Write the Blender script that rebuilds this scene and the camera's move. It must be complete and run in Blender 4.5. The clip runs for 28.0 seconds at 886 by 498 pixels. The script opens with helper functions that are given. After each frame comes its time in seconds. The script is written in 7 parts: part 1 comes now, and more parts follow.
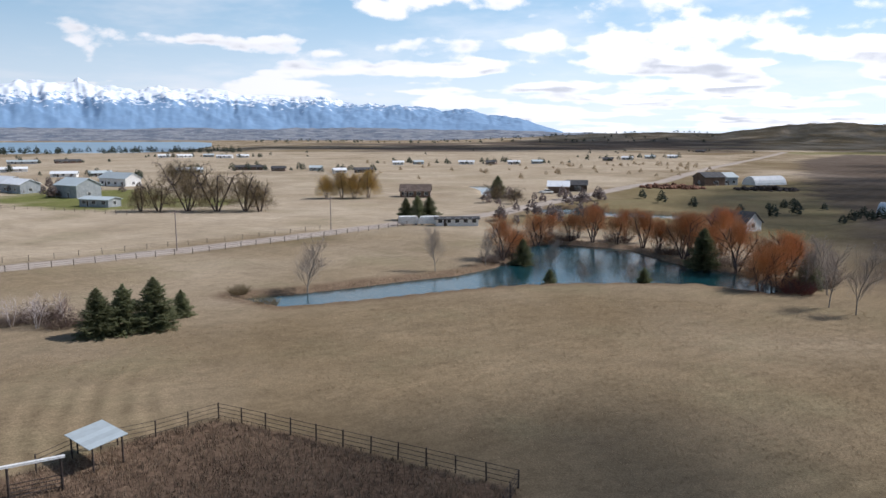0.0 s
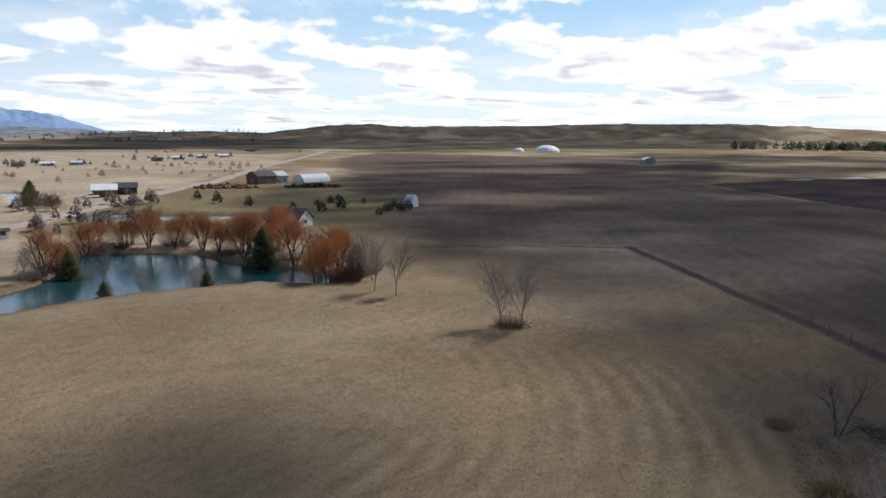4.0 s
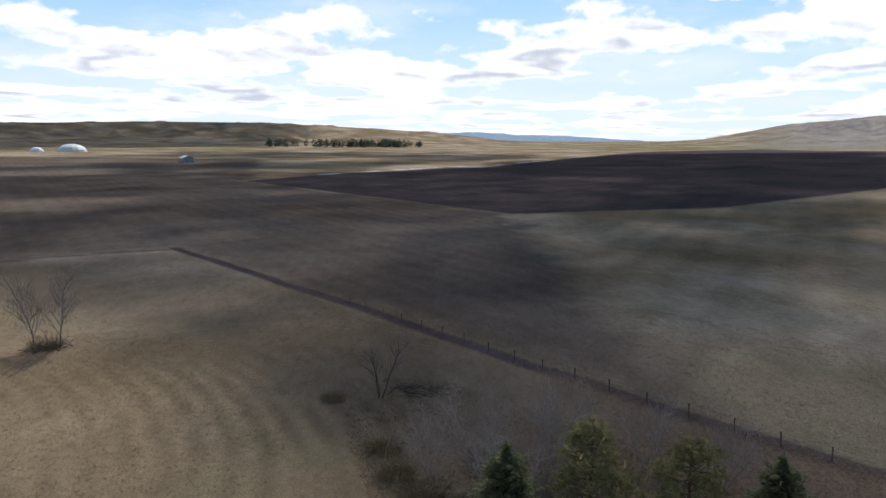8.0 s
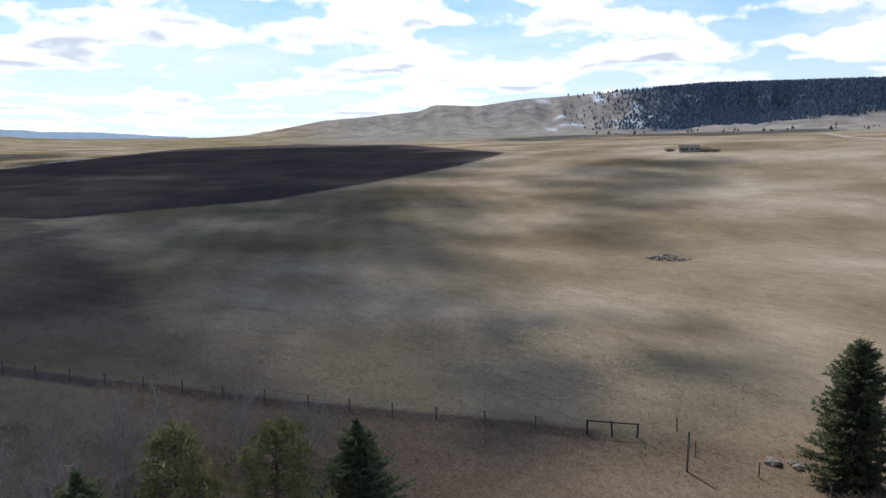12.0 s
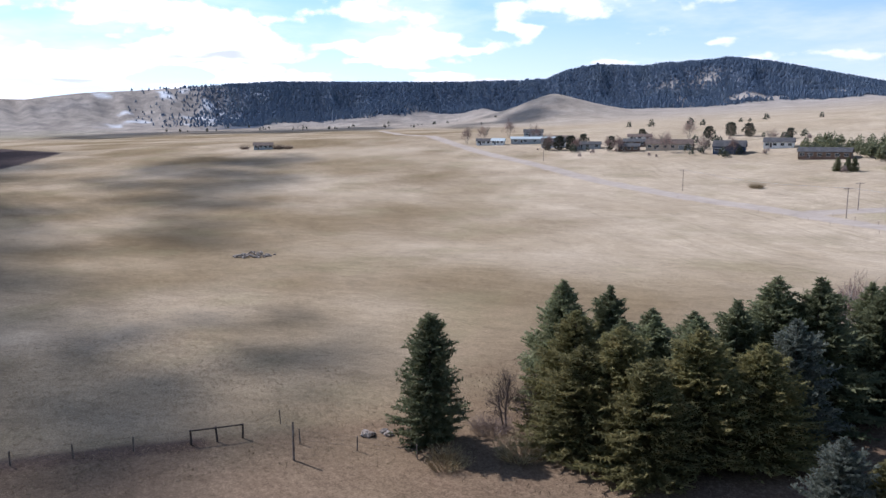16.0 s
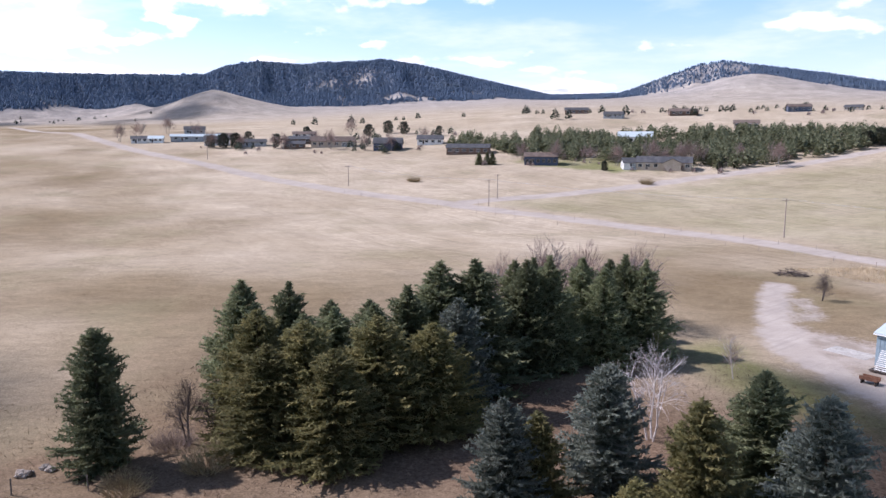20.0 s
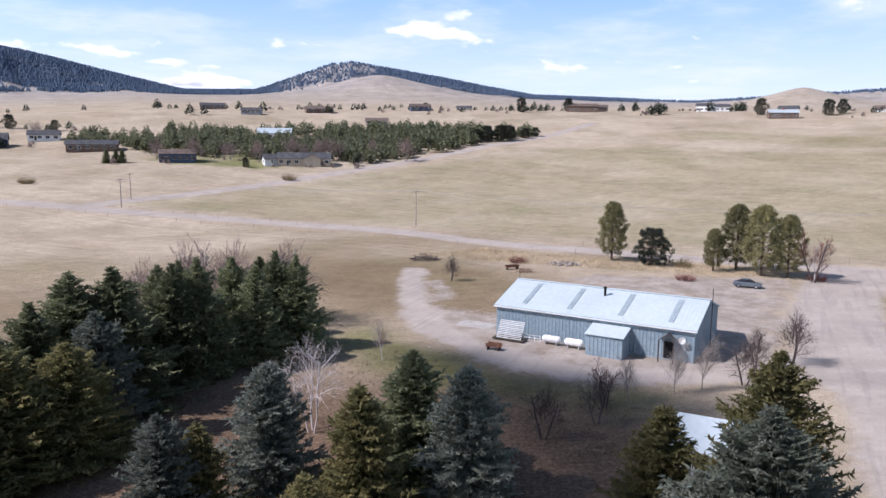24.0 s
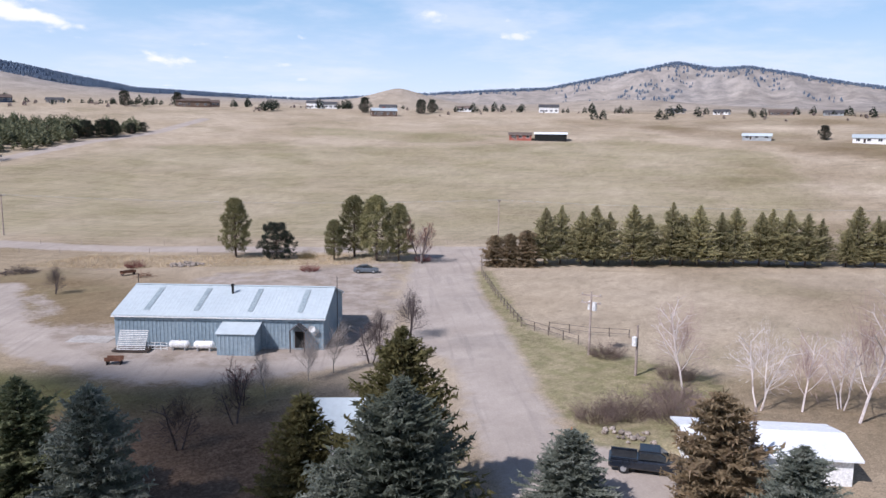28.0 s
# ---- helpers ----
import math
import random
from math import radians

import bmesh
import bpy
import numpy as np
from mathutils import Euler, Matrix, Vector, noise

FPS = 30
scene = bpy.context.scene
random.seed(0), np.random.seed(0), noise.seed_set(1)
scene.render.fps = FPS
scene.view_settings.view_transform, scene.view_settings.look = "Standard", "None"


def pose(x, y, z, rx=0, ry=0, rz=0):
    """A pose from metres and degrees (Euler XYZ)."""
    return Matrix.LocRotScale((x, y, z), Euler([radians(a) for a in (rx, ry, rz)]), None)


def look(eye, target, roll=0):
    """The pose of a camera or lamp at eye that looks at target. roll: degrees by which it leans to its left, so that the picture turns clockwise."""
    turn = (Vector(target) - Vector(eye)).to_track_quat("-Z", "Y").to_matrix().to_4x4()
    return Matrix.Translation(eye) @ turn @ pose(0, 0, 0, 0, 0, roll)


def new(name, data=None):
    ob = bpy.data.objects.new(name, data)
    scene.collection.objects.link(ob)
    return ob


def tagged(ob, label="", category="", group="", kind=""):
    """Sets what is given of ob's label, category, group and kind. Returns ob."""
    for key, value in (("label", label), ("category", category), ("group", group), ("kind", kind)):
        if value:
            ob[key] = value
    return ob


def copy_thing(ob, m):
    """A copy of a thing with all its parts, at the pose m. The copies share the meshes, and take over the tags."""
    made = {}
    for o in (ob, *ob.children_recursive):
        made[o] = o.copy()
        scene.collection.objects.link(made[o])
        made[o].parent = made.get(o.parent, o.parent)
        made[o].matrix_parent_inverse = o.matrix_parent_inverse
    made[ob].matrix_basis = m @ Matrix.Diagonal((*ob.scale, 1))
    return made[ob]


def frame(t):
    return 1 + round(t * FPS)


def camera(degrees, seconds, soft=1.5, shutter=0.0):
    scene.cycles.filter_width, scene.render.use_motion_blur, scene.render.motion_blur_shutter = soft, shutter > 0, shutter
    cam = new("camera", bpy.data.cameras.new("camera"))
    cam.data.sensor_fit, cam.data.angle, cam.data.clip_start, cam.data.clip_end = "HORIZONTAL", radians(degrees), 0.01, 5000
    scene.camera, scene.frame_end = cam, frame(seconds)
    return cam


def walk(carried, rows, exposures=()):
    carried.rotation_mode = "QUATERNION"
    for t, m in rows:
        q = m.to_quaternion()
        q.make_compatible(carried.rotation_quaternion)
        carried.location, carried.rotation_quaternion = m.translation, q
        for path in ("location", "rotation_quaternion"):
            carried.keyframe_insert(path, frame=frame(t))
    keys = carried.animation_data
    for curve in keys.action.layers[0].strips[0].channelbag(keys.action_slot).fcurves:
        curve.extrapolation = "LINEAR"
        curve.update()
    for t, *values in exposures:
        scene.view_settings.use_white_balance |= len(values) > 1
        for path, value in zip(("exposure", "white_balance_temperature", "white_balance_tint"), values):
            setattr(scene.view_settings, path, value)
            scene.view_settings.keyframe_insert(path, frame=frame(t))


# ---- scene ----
cam = camera(61.2, 28.0)
# t, x, y, z, yaw, pitch, roll
ROWS = [
    (0.0, 0.16, -0.14, 25.76, -0.00, -8.78, 0.05),
    (0.5, 0.19, -0.17, 25.80, -4.02, -8.80, 0.14),
    (1.0, 0.21, -0.20, 25.85, -8.41, -8.80, 0.23),
    (1.5, 0.23, -0.23, 25.90, -12.79, -8.82, 0.31),
    (2.0, 0.22, -0.27, 25.96, -17.08, -8.82, 0.37),
    (2.5, 0.18, -0.33, 26.03, -21.19, -8.81, 0.41),
    (4.5, -0.40, -0.72, 26.36, -37.26, -8.64, 0.58),
    (5.0, -0.47, -0.76, 26.38, -41.47, -8.59, 0.59),
    (5.5, -0.50, -0.76, 26.38, -45.76, -8.54, 0.59),
    (6.0, -0.52, -0.75, 26.37, -50.04, -8.50, 0.58),
    (6.5, -0.53, -0.73, 26.36, -54.32, -8.45, 0.60),
    (7.0, -0.53, -0.70, 26.34, -58.59, -8.43, 0.62),
    (7.5, -0.53, -0.66, 26.30, -62.89, -8.46, 0.62),
    (8.0, -0.53, -0.60, 26.25, -67.20, -8.50, 0.59),
    (8.5, -0.52, -0.54, 26.19, -71.49, -8.51, 0.53),
    (9.0, -0.50, -0.47, 26.12, -75.75, -8.52, 0.46),
    (9.5, -0.47, -0.40, 26.04, -80.00, -8.52, 0.39),
    (10.0, -0.44, -0.32, 25.96, -84.20, -8.54, 0.33),
    (10.5, -0.40, -0.24, 25.89, -88.42, -8.55, 0.29),
    (11.0, -0.36, -0.16, 25.84, -92.52, -8.56, 0.27),
    (11.5, -0.32, -0.08, 25.80, -96.56, -8.54, 0.23),
    (12.0, -0.29, 0.00, 25.78, -100.57, -8.54, 0.19),
    (12.5, -0.28, 0.09, 25.78, -104.55, -8.52, 0.15),
    (14.5, -0.37, 0.60, 26.05, -120.32, -8.51, 0.22),
    (15.0, -0.35, 0.63, 26.08, -124.28, -8.58, 0.16),
    (15.5, -0.31, 0.64, 26.08, -128.17, -8.62, 0.12),
    (16.0, -0.27, 0.65, 26.08, -132.05, -8.65, 0.11),
    (16.5, -0.23, 0.67, 26.07, -135.86, -8.67, 0.11),
    (17.0, -0.19, 0.70, 26.06, -139.15, -8.69, 0.13),
    (17.5, -0.17, 0.74, 26.04, -142.42, -8.69, 0.15),
    (18.0, -0.14, 0.79, 26.02, -145.69, -8.69, 0.17),
    (18.5, -0.11, 0.82, 26.01, -148.62, -8.69, 0.18),
    (19.0, -0.08, 0.85, 25.99, -151.41, -8.72, 0.18),
    (19.5, -0.04, 0.86, 25.98, -154.31, -8.75, 0.18),
    (20.0, 0.01, 0.86, 25.97, -157.03, -8.76, 0.19),
    (20.5, 0.06, 0.85, 25.96, -159.82, -8.77, 0.21),
    (21.0, 0.11, 0.82, 25.96, -162.72, -8.80, 0.24),
    (21.5, 0.16, 0.77, 25.96, -165.84, -8.82, 0.27),
    (23.5, 0.34, 0.32, 25.93, -180.29, -8.84, 0.46),
    (24.0, 0.38, 0.28, 25.91, -183.90, -8.85, 0.55),
    (24.5, 0.41, 0.27, 25.89, -187.53, -8.84, 0.62),
    (25.0, 0.44, 0.25, 25.87, -191.17, -8.82, 0.66),
    (25.5, 0.47, 0.22, 25.84, -194.79, -8.81, 0.66),
    (26.0, 0.50, 0.18, 25.80, -198.42, -8.80, 0.67),
    (26.5, 0.52, 0.13, 25.77, -202.02, -8.79, 0.68),
    (27.0, 0.53, 0.07, 25.74, -205.58, -8.78, 0.70),
    (27.5, 0.54, 0.02, 25.72, -209.10, -8.79, 0.73),
    (28.0, 0.55, -0.03, 25.70, -212.49, -8.80, 0.77),
]
walk(cam, [(t, pose(x, y, z, 90 + pitch, 0, yaw) @ pose(0, 0, 0, 0, 0, roll)) for t, x, y, z, yaw, pitch, roll in ROWS],
     exposures=[(0.0, -0.27, 6150, 13), (5.0, -0.36, 6250, 13), (11.0, -0.3, 5950, 10), (14.5, -0.1, 5850, 13), (17.0, 0.17, 5750, 18), (21.0, 0.3, 5850, 22), (24.0, 0.12, 5900, 20), (28.0, -0.04, 5880, 19)])

# ---------------------------------------------------------------- light
SUN_AZ, SUN_EL = 79.0, 45.0
sun = new("sun", bpy.data.lights.new("sun", "SUN"))
sun.data.energy, sun.data.angle, sun.data.color = 5.0, radians(1.0), (1.0, 0.96, 0.90)
SUN_X, SUN_Y, SUN_Z = (math.sin(radians(SUN_AZ)) * math.cos(radians(SUN_EL)), math.cos(radians(SUN_AZ)) * math.cos(radians(SUN_EL)), math.sin(radians(SUN_EL)))
sun.matrix_world = look((SUN_X * 900, SUN_Y * 900, SUN_Z * 900), (0, 0, 0))

world = bpy.data.worlds.new("world")
scene.world = world
world.use_nodes = True


class Tree:
    """Short hand for node trees."""

    def __init__(self, nt):
        self.nt = nt

    def n(self, kind, ins=(), operation="", smooth=False, clamp=False):
        node = self.nt.nodes.new(kind)
        if operation:
            node.operation = operation
        if smooth:
            node.interpolation_type = "SMOOTHSTEP"
        if clamp:
            node.use_clamp = True
        for k, v in dict(ins).items():
            self.link(v, node.inputs[k])
        return node

    def link(self, v, sock):
        if isinstance(v, bpy.types.NodeSocket):
            self.nt.links.new(v, sock)
        else:
            sock.default_value = v

    def math(self, op, a, b=0.0, c=0.0, clamp=False):
        m = self.n("ShaderNodeMath", operation=op, clamp=clamp)
        for i, v in enumerate((a, b, c)):
            self.link(v, m.inputs[i])
        return m.outputs[0]

    def mix(self, f, a, b, blend="MIX"):
        m = self.n("ShaderNodeMix")
        m.data_type, m.blend_type = "RGBA", blend
        self.link(f, m.inputs[0])
        self.link((*a, 1) if isinstance(a, tuple) and len(a) == 3 else a, m.inputs[6])
        self.link((*b, 1) if isinstance(b, tuple) and len(b) == 3 else b, m.inputs[7])
        return m.outputs[2]

    def noise(self, vec, scale, detail=4.0, rough=0.55, out=0):
        m = self.n("ShaderNodeTexNoise", ins={"Vector": vec, "Scale": scale, "Detail": detail, "Roughness": rough})
        return m.outputs[out]

    def ramp(self, v, lo, hi, a=0.0, b=1.0):  # smooth step between two levels
        m = self.n("ShaderNodeMapRange", smooth=True, ins={"Value": v, "From Min": lo, "From Max": hi, "To Min": a, "To Max": b})
        return m.outputs[0]

    def scaled(self, vec, s, loc=(0, 0, 0), rot=(0, 0, 0)):
        return self.n("ShaderNodeMapping", ins={"Vector": vec, "Scale": s, "Location": loc, "Rotation": rot}).outputs[0]


def build_world():
    w = Tree(world.node_tree)
    world.node_tree.nodes.clear()
    sky = w.n("ShaderNodeTexSky")
    sky.sky_type, sky.sun_disc = "NISHITA", False
    sky.sun_elevation, sky.sun_rotation = radians(SUN_EL), radians(SUN_AZ)
    sky.altitude, sky.air_density, sky.dust_density, sky.ozone_density = 900, 1.0, 0.6, 2.0
    d = w.n("ShaderNodeTexCoord").outputs["Generated"]
    xyz = w.n("ShaderNodeSeparateXYZ", ins={0: d})
    z = w.math("MAXIMUM", xyz.outputs[2], 0.0)
    # clouds shrink towards the horizon
    shrink = w.math("POWER", w.math("ADD", z, 0.035), -0.55)

    def cloud_vec(lift):
        zz = w.math("ADD", z, lift)
        q = w.n("ShaderNodeCombineXYZ", ins={0: xyz.outputs[0], 1: xyz.outputs[1], 2: w.math("MULTIPLY", zz, 3.4)}).outputs[0]
        return w.n("ShaderNodeVectorMath", operation="SCALE", ins={0: q, 3: shrink}).outputs[0]

    # long banks, broken up into rounded heads
    heads_at = w.n("ShaderNodeCombineXYZ", ins={0: xyz.outputs[0], 1: xyz.outputs[1], 2: w.math("MULTIPLY", w.math("POWER", z, 0.8), 1.5)}).outputs[0]
    swirl = w.n("ShaderNodeVectorMath", operation="MULTIPLY_ADD", ins={0: w.noise(heads_at, 14.0, 3.0, 0.5, 1), 1: (0.05, 0.05, 0.03), 2: heads_at}).outputs[0]
    heads = w.n("ShaderNodeTexVoronoi", ins={"Vector": swirl, "Scale": 11.0, "Detail": 2.0, "Roughness": 0.55, "Lacunarity": 2.3})
    heads.normalize = True
    puffs = w.math("SUBTRACT", 1.0, heads.outputs["Distance"])
    froth = w.noise(heads_at, 22.0, 6.0, 0.65)

    def bank(lift):
        return w.noise(w.scaled(cloud_vec(lift), (1, 1, 1), (3.3, 5.2, 1.7)), 2.1, 2.0, 0.5)

    # cover is heavier towards the sun, thin on the far side and thin overhead
    side = w.math("ADD", w.math("MULTIPLY", xyz.outputs[0], 0.86), w.math("MULTIPLY", xyz.outputs[1], 0.42))
    thr = w.math("ADD", w.ramp(side, -0.85, 0.9, 0.622, 0.494), w.ramp(z, 0.16, 0.45, 0.0, 0.16))
    bank0 = bank(0.0)
    n1 = w.math("ADD", w.math("MULTIPLY", bank0, 0.56), w.math("ADD", w.math("MULTIPLY", w.math("SUBTRACT", puffs, 0.14), 0.30), w.math("MULTIPLY", froth, 0.14)))
    cover = w.ramp(w.math("SUBTRACT", n1, thr), -0.014, 0.034)
    deep = w.ramp(w.math("SUBTRACT", n1, thr), 0.0, 0.11)
    above = w.math("SUBTRACT", bank(0.014), bank0)
    under = w.math("MULTIPLY", deep, w.ramp(w.math("ADD", above, w.math("MULTIPLY", w.math("SUBTRACT", froth, 0.5), 0.10)), -0.03, 0.07))
    ccol = w.mix(w.math("MULTIPLY", under, 0.95), (12.0, 12.0, 12.1), (6.9, 7.2, 7.8))
    # pale air near the horizon
    veil = w.ramp(z, 0.0, 0.20, 0.9, 0.0)
    blue = w.mix(0.6, sky.outputs[0], (4.9, 8.3, 11.0))
    base = w.mix(w.ramp(z, 0.2, 0.6), blue, sky.outputs[0])
    base = w.mix(veil, base, (9.6, 10.6, 11.4))
    soft = w.ramp(w.noise(cloud_vec(0.0), 1.6, 5.0, 0.6), 0.42, 0.72, 0.0, w.ramp(z, 0.1, 0.4, 0.6, 0.12))
    base = w.mix(soft, base, (10.2, 10.7, 11.2))
    col = w.mix(cover, base, ccol)
    # air and clouds shine brighter towards the sun
    glow = w.ramp(side, -0.3, 0.85, 1.0, 1.32)
    col = w.n("ShaderNodeVectorMath", operation="SCALE", ins={0: col, 3: glow}).outputs[0]
    bg = w.n("ShaderNodeBackground", ins={"Color": col, "Strength": 0.088})
    out = w.n("ShaderNodeOutputWorld", ins={"Surface": bg.outputs[0]})


build_world()

# ---------------------------------------------------------------- materials


def material(name, a, b, scale=1.0, rough=0.85, fine=8.0, bump=0.15, metal=0.0, spread=0.12, spec=0.3, coords="Object", stain=None, speck=1.0):
    """Two colours mixed at a coarse scale, a fine grain on top, a little drift from object to object."""
    m = bpy.data.materials.new(name)
    m.use_nodes = True
    t = Tree(m.node_tree)
    p = m.node_tree.nodes["Principled BSDF"]
    c = t.n("ShaderNodeTexCoord").outputs[coords]
    coarse = t.ramp(t.noise(c, scale, 3.0), 0.35, 0.65)
    grain = t.noise(c, scale * fine, 3.0, 0.6)
    col = t.mix(coarse, a, b)
    if stain:
        col = t.mix(t.ramp(t.noise(c, scale * 2.3, 4.0, 0.7), 0.55, 0.75, 0.0, 0.8), col, stain)
    value = t.math("ADD", t.ramp(grain, 0.25, 0.75, 1 - 0.25 * speck, 1 + 0.2 * speck), 0.0)
    rnd = t.n("ShaderNodeObjectInfo").outputs["Random"]
    value = t.math("MULTIPLY", value, t.math("ADD", t.math("MULTIPLY", rnd, 2 * spread), 1 - spread))
    hsv = t.n("ShaderNodeHueSaturation", ins={"Color": col, "Value": value})
    t.link(hsv.outputs[0], p.inputs["Base Color"])
    p.inputs["Roughness"].default_value, p.inputs["Metallic"].default_value = rough, metal
    p.inputs["Specular IOR Level"].default_value = spec
    if bump:
        bn = t.n("ShaderNodeBump", ins={"Height": grain, "Strength": bump, "Distance": 0.05})
        t.link(bn.outputs[0], p.inputs["Normal"])
    return m


def leaf_material(name, a, b, tip, scale=0.9):
    """Foliage: colour drifts from clump to clump and from tree to tree."""
    m = bpy.data.materials.new(name)
    m.use_nodes = True
    t = Tree(m.node_tree)
    p = m.node_tree.nodes["Principled BSDF"]
    isl = t.n("ShaderNodeNewGeometry").outputs["Random Per Island"]
    c = t.n("ShaderNodeTexCoord").outputs["Object"]
    col = t.mix(isl, a, b)
    col = t.mix(t.ramp(t.noise(c, scale, 3.0), 0.48, 0.72, 0.0, 0.75), col, tip)
    rnd = t.n("ShaderNodeObjectInfo").outputs["Random"]
    hsv = t.n("ShaderNodeHueSaturation", ins={"Color": col, "Value": t.math("ADD", t.math("MULTIPLY", rnd, 0.5), 0.75)})
    t.link(hsv.outputs[0], p.inputs["Base Color"])
    p.inputs["Roughness"].default_value = 0.75
    p.inputs["Specular IOR Level"].default_value = 0.25
    # light also comes through the needles
    back = t.n("ShaderNodeBsdfTranslucent", ins={"Color": hsv.outputs[0]})
    mix = t.n("ShaderNodeMixShader", ins={0: 0.42, 1: p.outputs[0], 2: back.outputs[0]})
    t.link(mix.outputs[0], m.node_tree.nodes["Material Output"].inputs[0])
    return m


M_TRUNK = material("bark_brown", (0.085, 0.06, 0.045), (0.15, 0.11, 0.085), 2.0, 0.95, bump=0.5)
M_GREYBARK = material("bark_grey", (0.20, 0.175, 0.155), (0.31, 0.28, 0.25), 1.2, 0.95)
M_DARKBARK = material("bark_dark", (0.07, 0.055, 0.05), (0.13, 0.10, 0.095), 1.5, 0.95)
M_BIRCH = material("bark_birch", (0.72, 0.64, 0.60), (0.56, 0.48, 0.45), 1.5, 0.8, stain=(0.12, 0.10, 0.09))
M_PINKTWIG = material("twig_pinkish", (0.33, 0.22, 0.20), (0.42, 0.31, 0.28), 1.0, 0.9)
M_PALETWIG = material("twig_pale_grey", (0.40, 0.33, 0.285), (0.53, 0.45, 0.39), 0.8, 0.9)
M_ORANGE = material("twig_orange", (0.52, 0.25, 0.11), (0.62, 0.34, 0.16), 0.4, 0.85)
M_YELLOW = material("twig_yellow", (0.66, 0.46, 0.15), (0.50, 0.36, 0.16), 0.5, 0.85)
M_OLIVE = material("twig_olive", (0.25, 0.19, 0.105), (0.34, 0.26, 0.14), 0.5, 0.9)
M_BRUSH = material("twig_brush", (0.17, 0.12, 0.10), (0.25, 0.19, 0.16), 0.6, 0.95)
M_RED = material("twig_red", (0.17, 0.065, 0.055), (0.25, 0.10, 0.085), 0.8, 0.9)
L_DARK = leaf_material("needles_dark", (0.132, 0.146, 0.080), (0.225, 0.238, 0.122), (0.35, 0.34, 0.185))
L_BLUE = leaf_material("needles_blue", (0.125, 0.140, 0.107), (0.205, 0.222, 0.178), (0.35, 0.355, 0.30))
# blue needles again, darkened for the shade over the large spruce
L_BLUE_SHADED = leaf_material("needles_blue_shaded", (0.100, 0.114, 0.082), (0.165, 0.182, 0.136), (0.27, 0.28, 0.225))
L_OLIVE = leaf_material("needles_olive", (0.140, 0.130, 0.056), (0.225, 0.200, 0.080), (0.35, 0.285, 0.12))
L_PINE = leaf_material("needles_pine", (0.20, 0.192, 0.092), (0.32, 0.295, 0.145), (0.47, 0.41, 0.21))
L_JUNIPER = leaf_material("needles_juniper", (0.20, 0.150, 0.086), (0.30, 0.225, 0.135), (0.38, 0.28, 0.19))
L_ROW = leaf_material("needles_row", (0.27, 0.25, 0.130), (0.43, 0.385, 0.205), (0.56, 0.49, 0.28))
# slate blue of distance haze is put into these needles
L_WOOD_HAZE = leaf_material("forest_haze_blue", (0.105, 0.145, 0.208), (0.130, 0.172, 0.236), (0.160, 0.195, 0.236), 0.012)
L_PLANT = leaf_material("plantation_green", (0.095, 0.106, 0.060), (0.16, 0.165, 0.092), (0.22, 0.205, 0.12))

L_FARTREE = leaf_material("needles_far_dark", (0.040, 0.050, 0.038), (0.062, 0.072, 0.050), (0.085, 0.088, 0.06))
M_WOOD = material("weathered_wood", (0.13, 0.10, 0.08), (0.22, 0.18, 0.15), 1.5, 0.9, bump=0.4)
M_POLE = material("weathered_pole", (0.30, 0.235, 0.20), (0.40, 0.33, 0.29), 1.2, 0.9, bump=0.3)
M_DARKWOOD = material("dark_wood", (0.045, 0.033, 0.028), (0.085, 0.065, 0.055), 1.5, 0.9)
M_METALROOF = material("galvanised_roof", (0.455, 0.508, 0.525), (0.495, 0.548, 0.562), 0.12, 0.6, fine=14.0, bump=0.0, speck=0.25)
M_METALWALL = material("blue_grey_sheet", (0.215, 0.275, 0.315), (0.25, 0.31, 0.35), 0.3, 0.6, metal=0.1, stain=(0.20, 0.245, 0.27), speck=0.5)
M_SKYLIGHT = material("fibreglass_strip", (0.27, 0.32, 0.335), (0.31, 0.36, 0.37), 0.6, 0.5)
M_WHITE = material("white_paint", (0.78, 0.77, 0.75), (0.70, 0.69, 0.67), 0.6, 0.6, stain=(0.55, 0.53, 0.50))
M_WHITEROOF = material("white_sheet_roof", (0.80, 0.81, 0.82), (0.74, 0.75, 0.76), 0.4, 0.45, stain=(0.62, 0.61, 0.58), speck=0.4)
M_TAN = material("tan_siding", (0.42, 0.35, 0.27), (0.48, 0.41, 0.33), 0.5, 0.8)
M_BROWN = material("brown_siding", (0.13, 0.085, 0.06), (0.18, 0.12, 0.09), 0.5, 0.85)
M_SLATE = material("dark_shingles", (0.055, 0.055, 0.06), (0.09, 0.088, 0.09), 0.6, 0.9, bump=0.4)
M_BROWNROOF = material("brown_shingles", (0.11, 0.08, 0.065), (0.16, 0.12, 0.10), 0.6, 0.9, bump=0.4)
M_GREYSIDE = material("grey_siding", (0.27, 0.29, 0.30), (0.34, 0.36, 0.37), 0.5, 0.8)
M_BLUESIDE = material("dark_blue_siding", (0.05, 0.07, 0.12), (0.07, 0.09, 0.14), 0.5, 0.8)
M_REDSIDE = material("barn_red", (0.30, 0.085, 0.06), (0.36, 0.12, 0.09), 0.5, 0.8)
M_SNOWY = material("white_tarp", (0.78, 0.79, 0.80), (0.70, 0.72, 0.74), 0.5, 0.6)
M_GLASS = material("window_glass", (0.02, 0.025, 0.03), (0.04, 0.05, 0.06), 0.5, 0.08, spec=0.6, bump=0)
M_BLACK = material("black_rubber", (0.015, 0.015, 0.016), (0.03, 0.03, 0.03), 2.0, 0.8)
# on the machine shed and barn door this stands for shade inside
M_NEARBLACK = material("near_black", (0.012, 0.012, 0.012), (0.02, 0.02, 0.02), 1.0, 0.95)
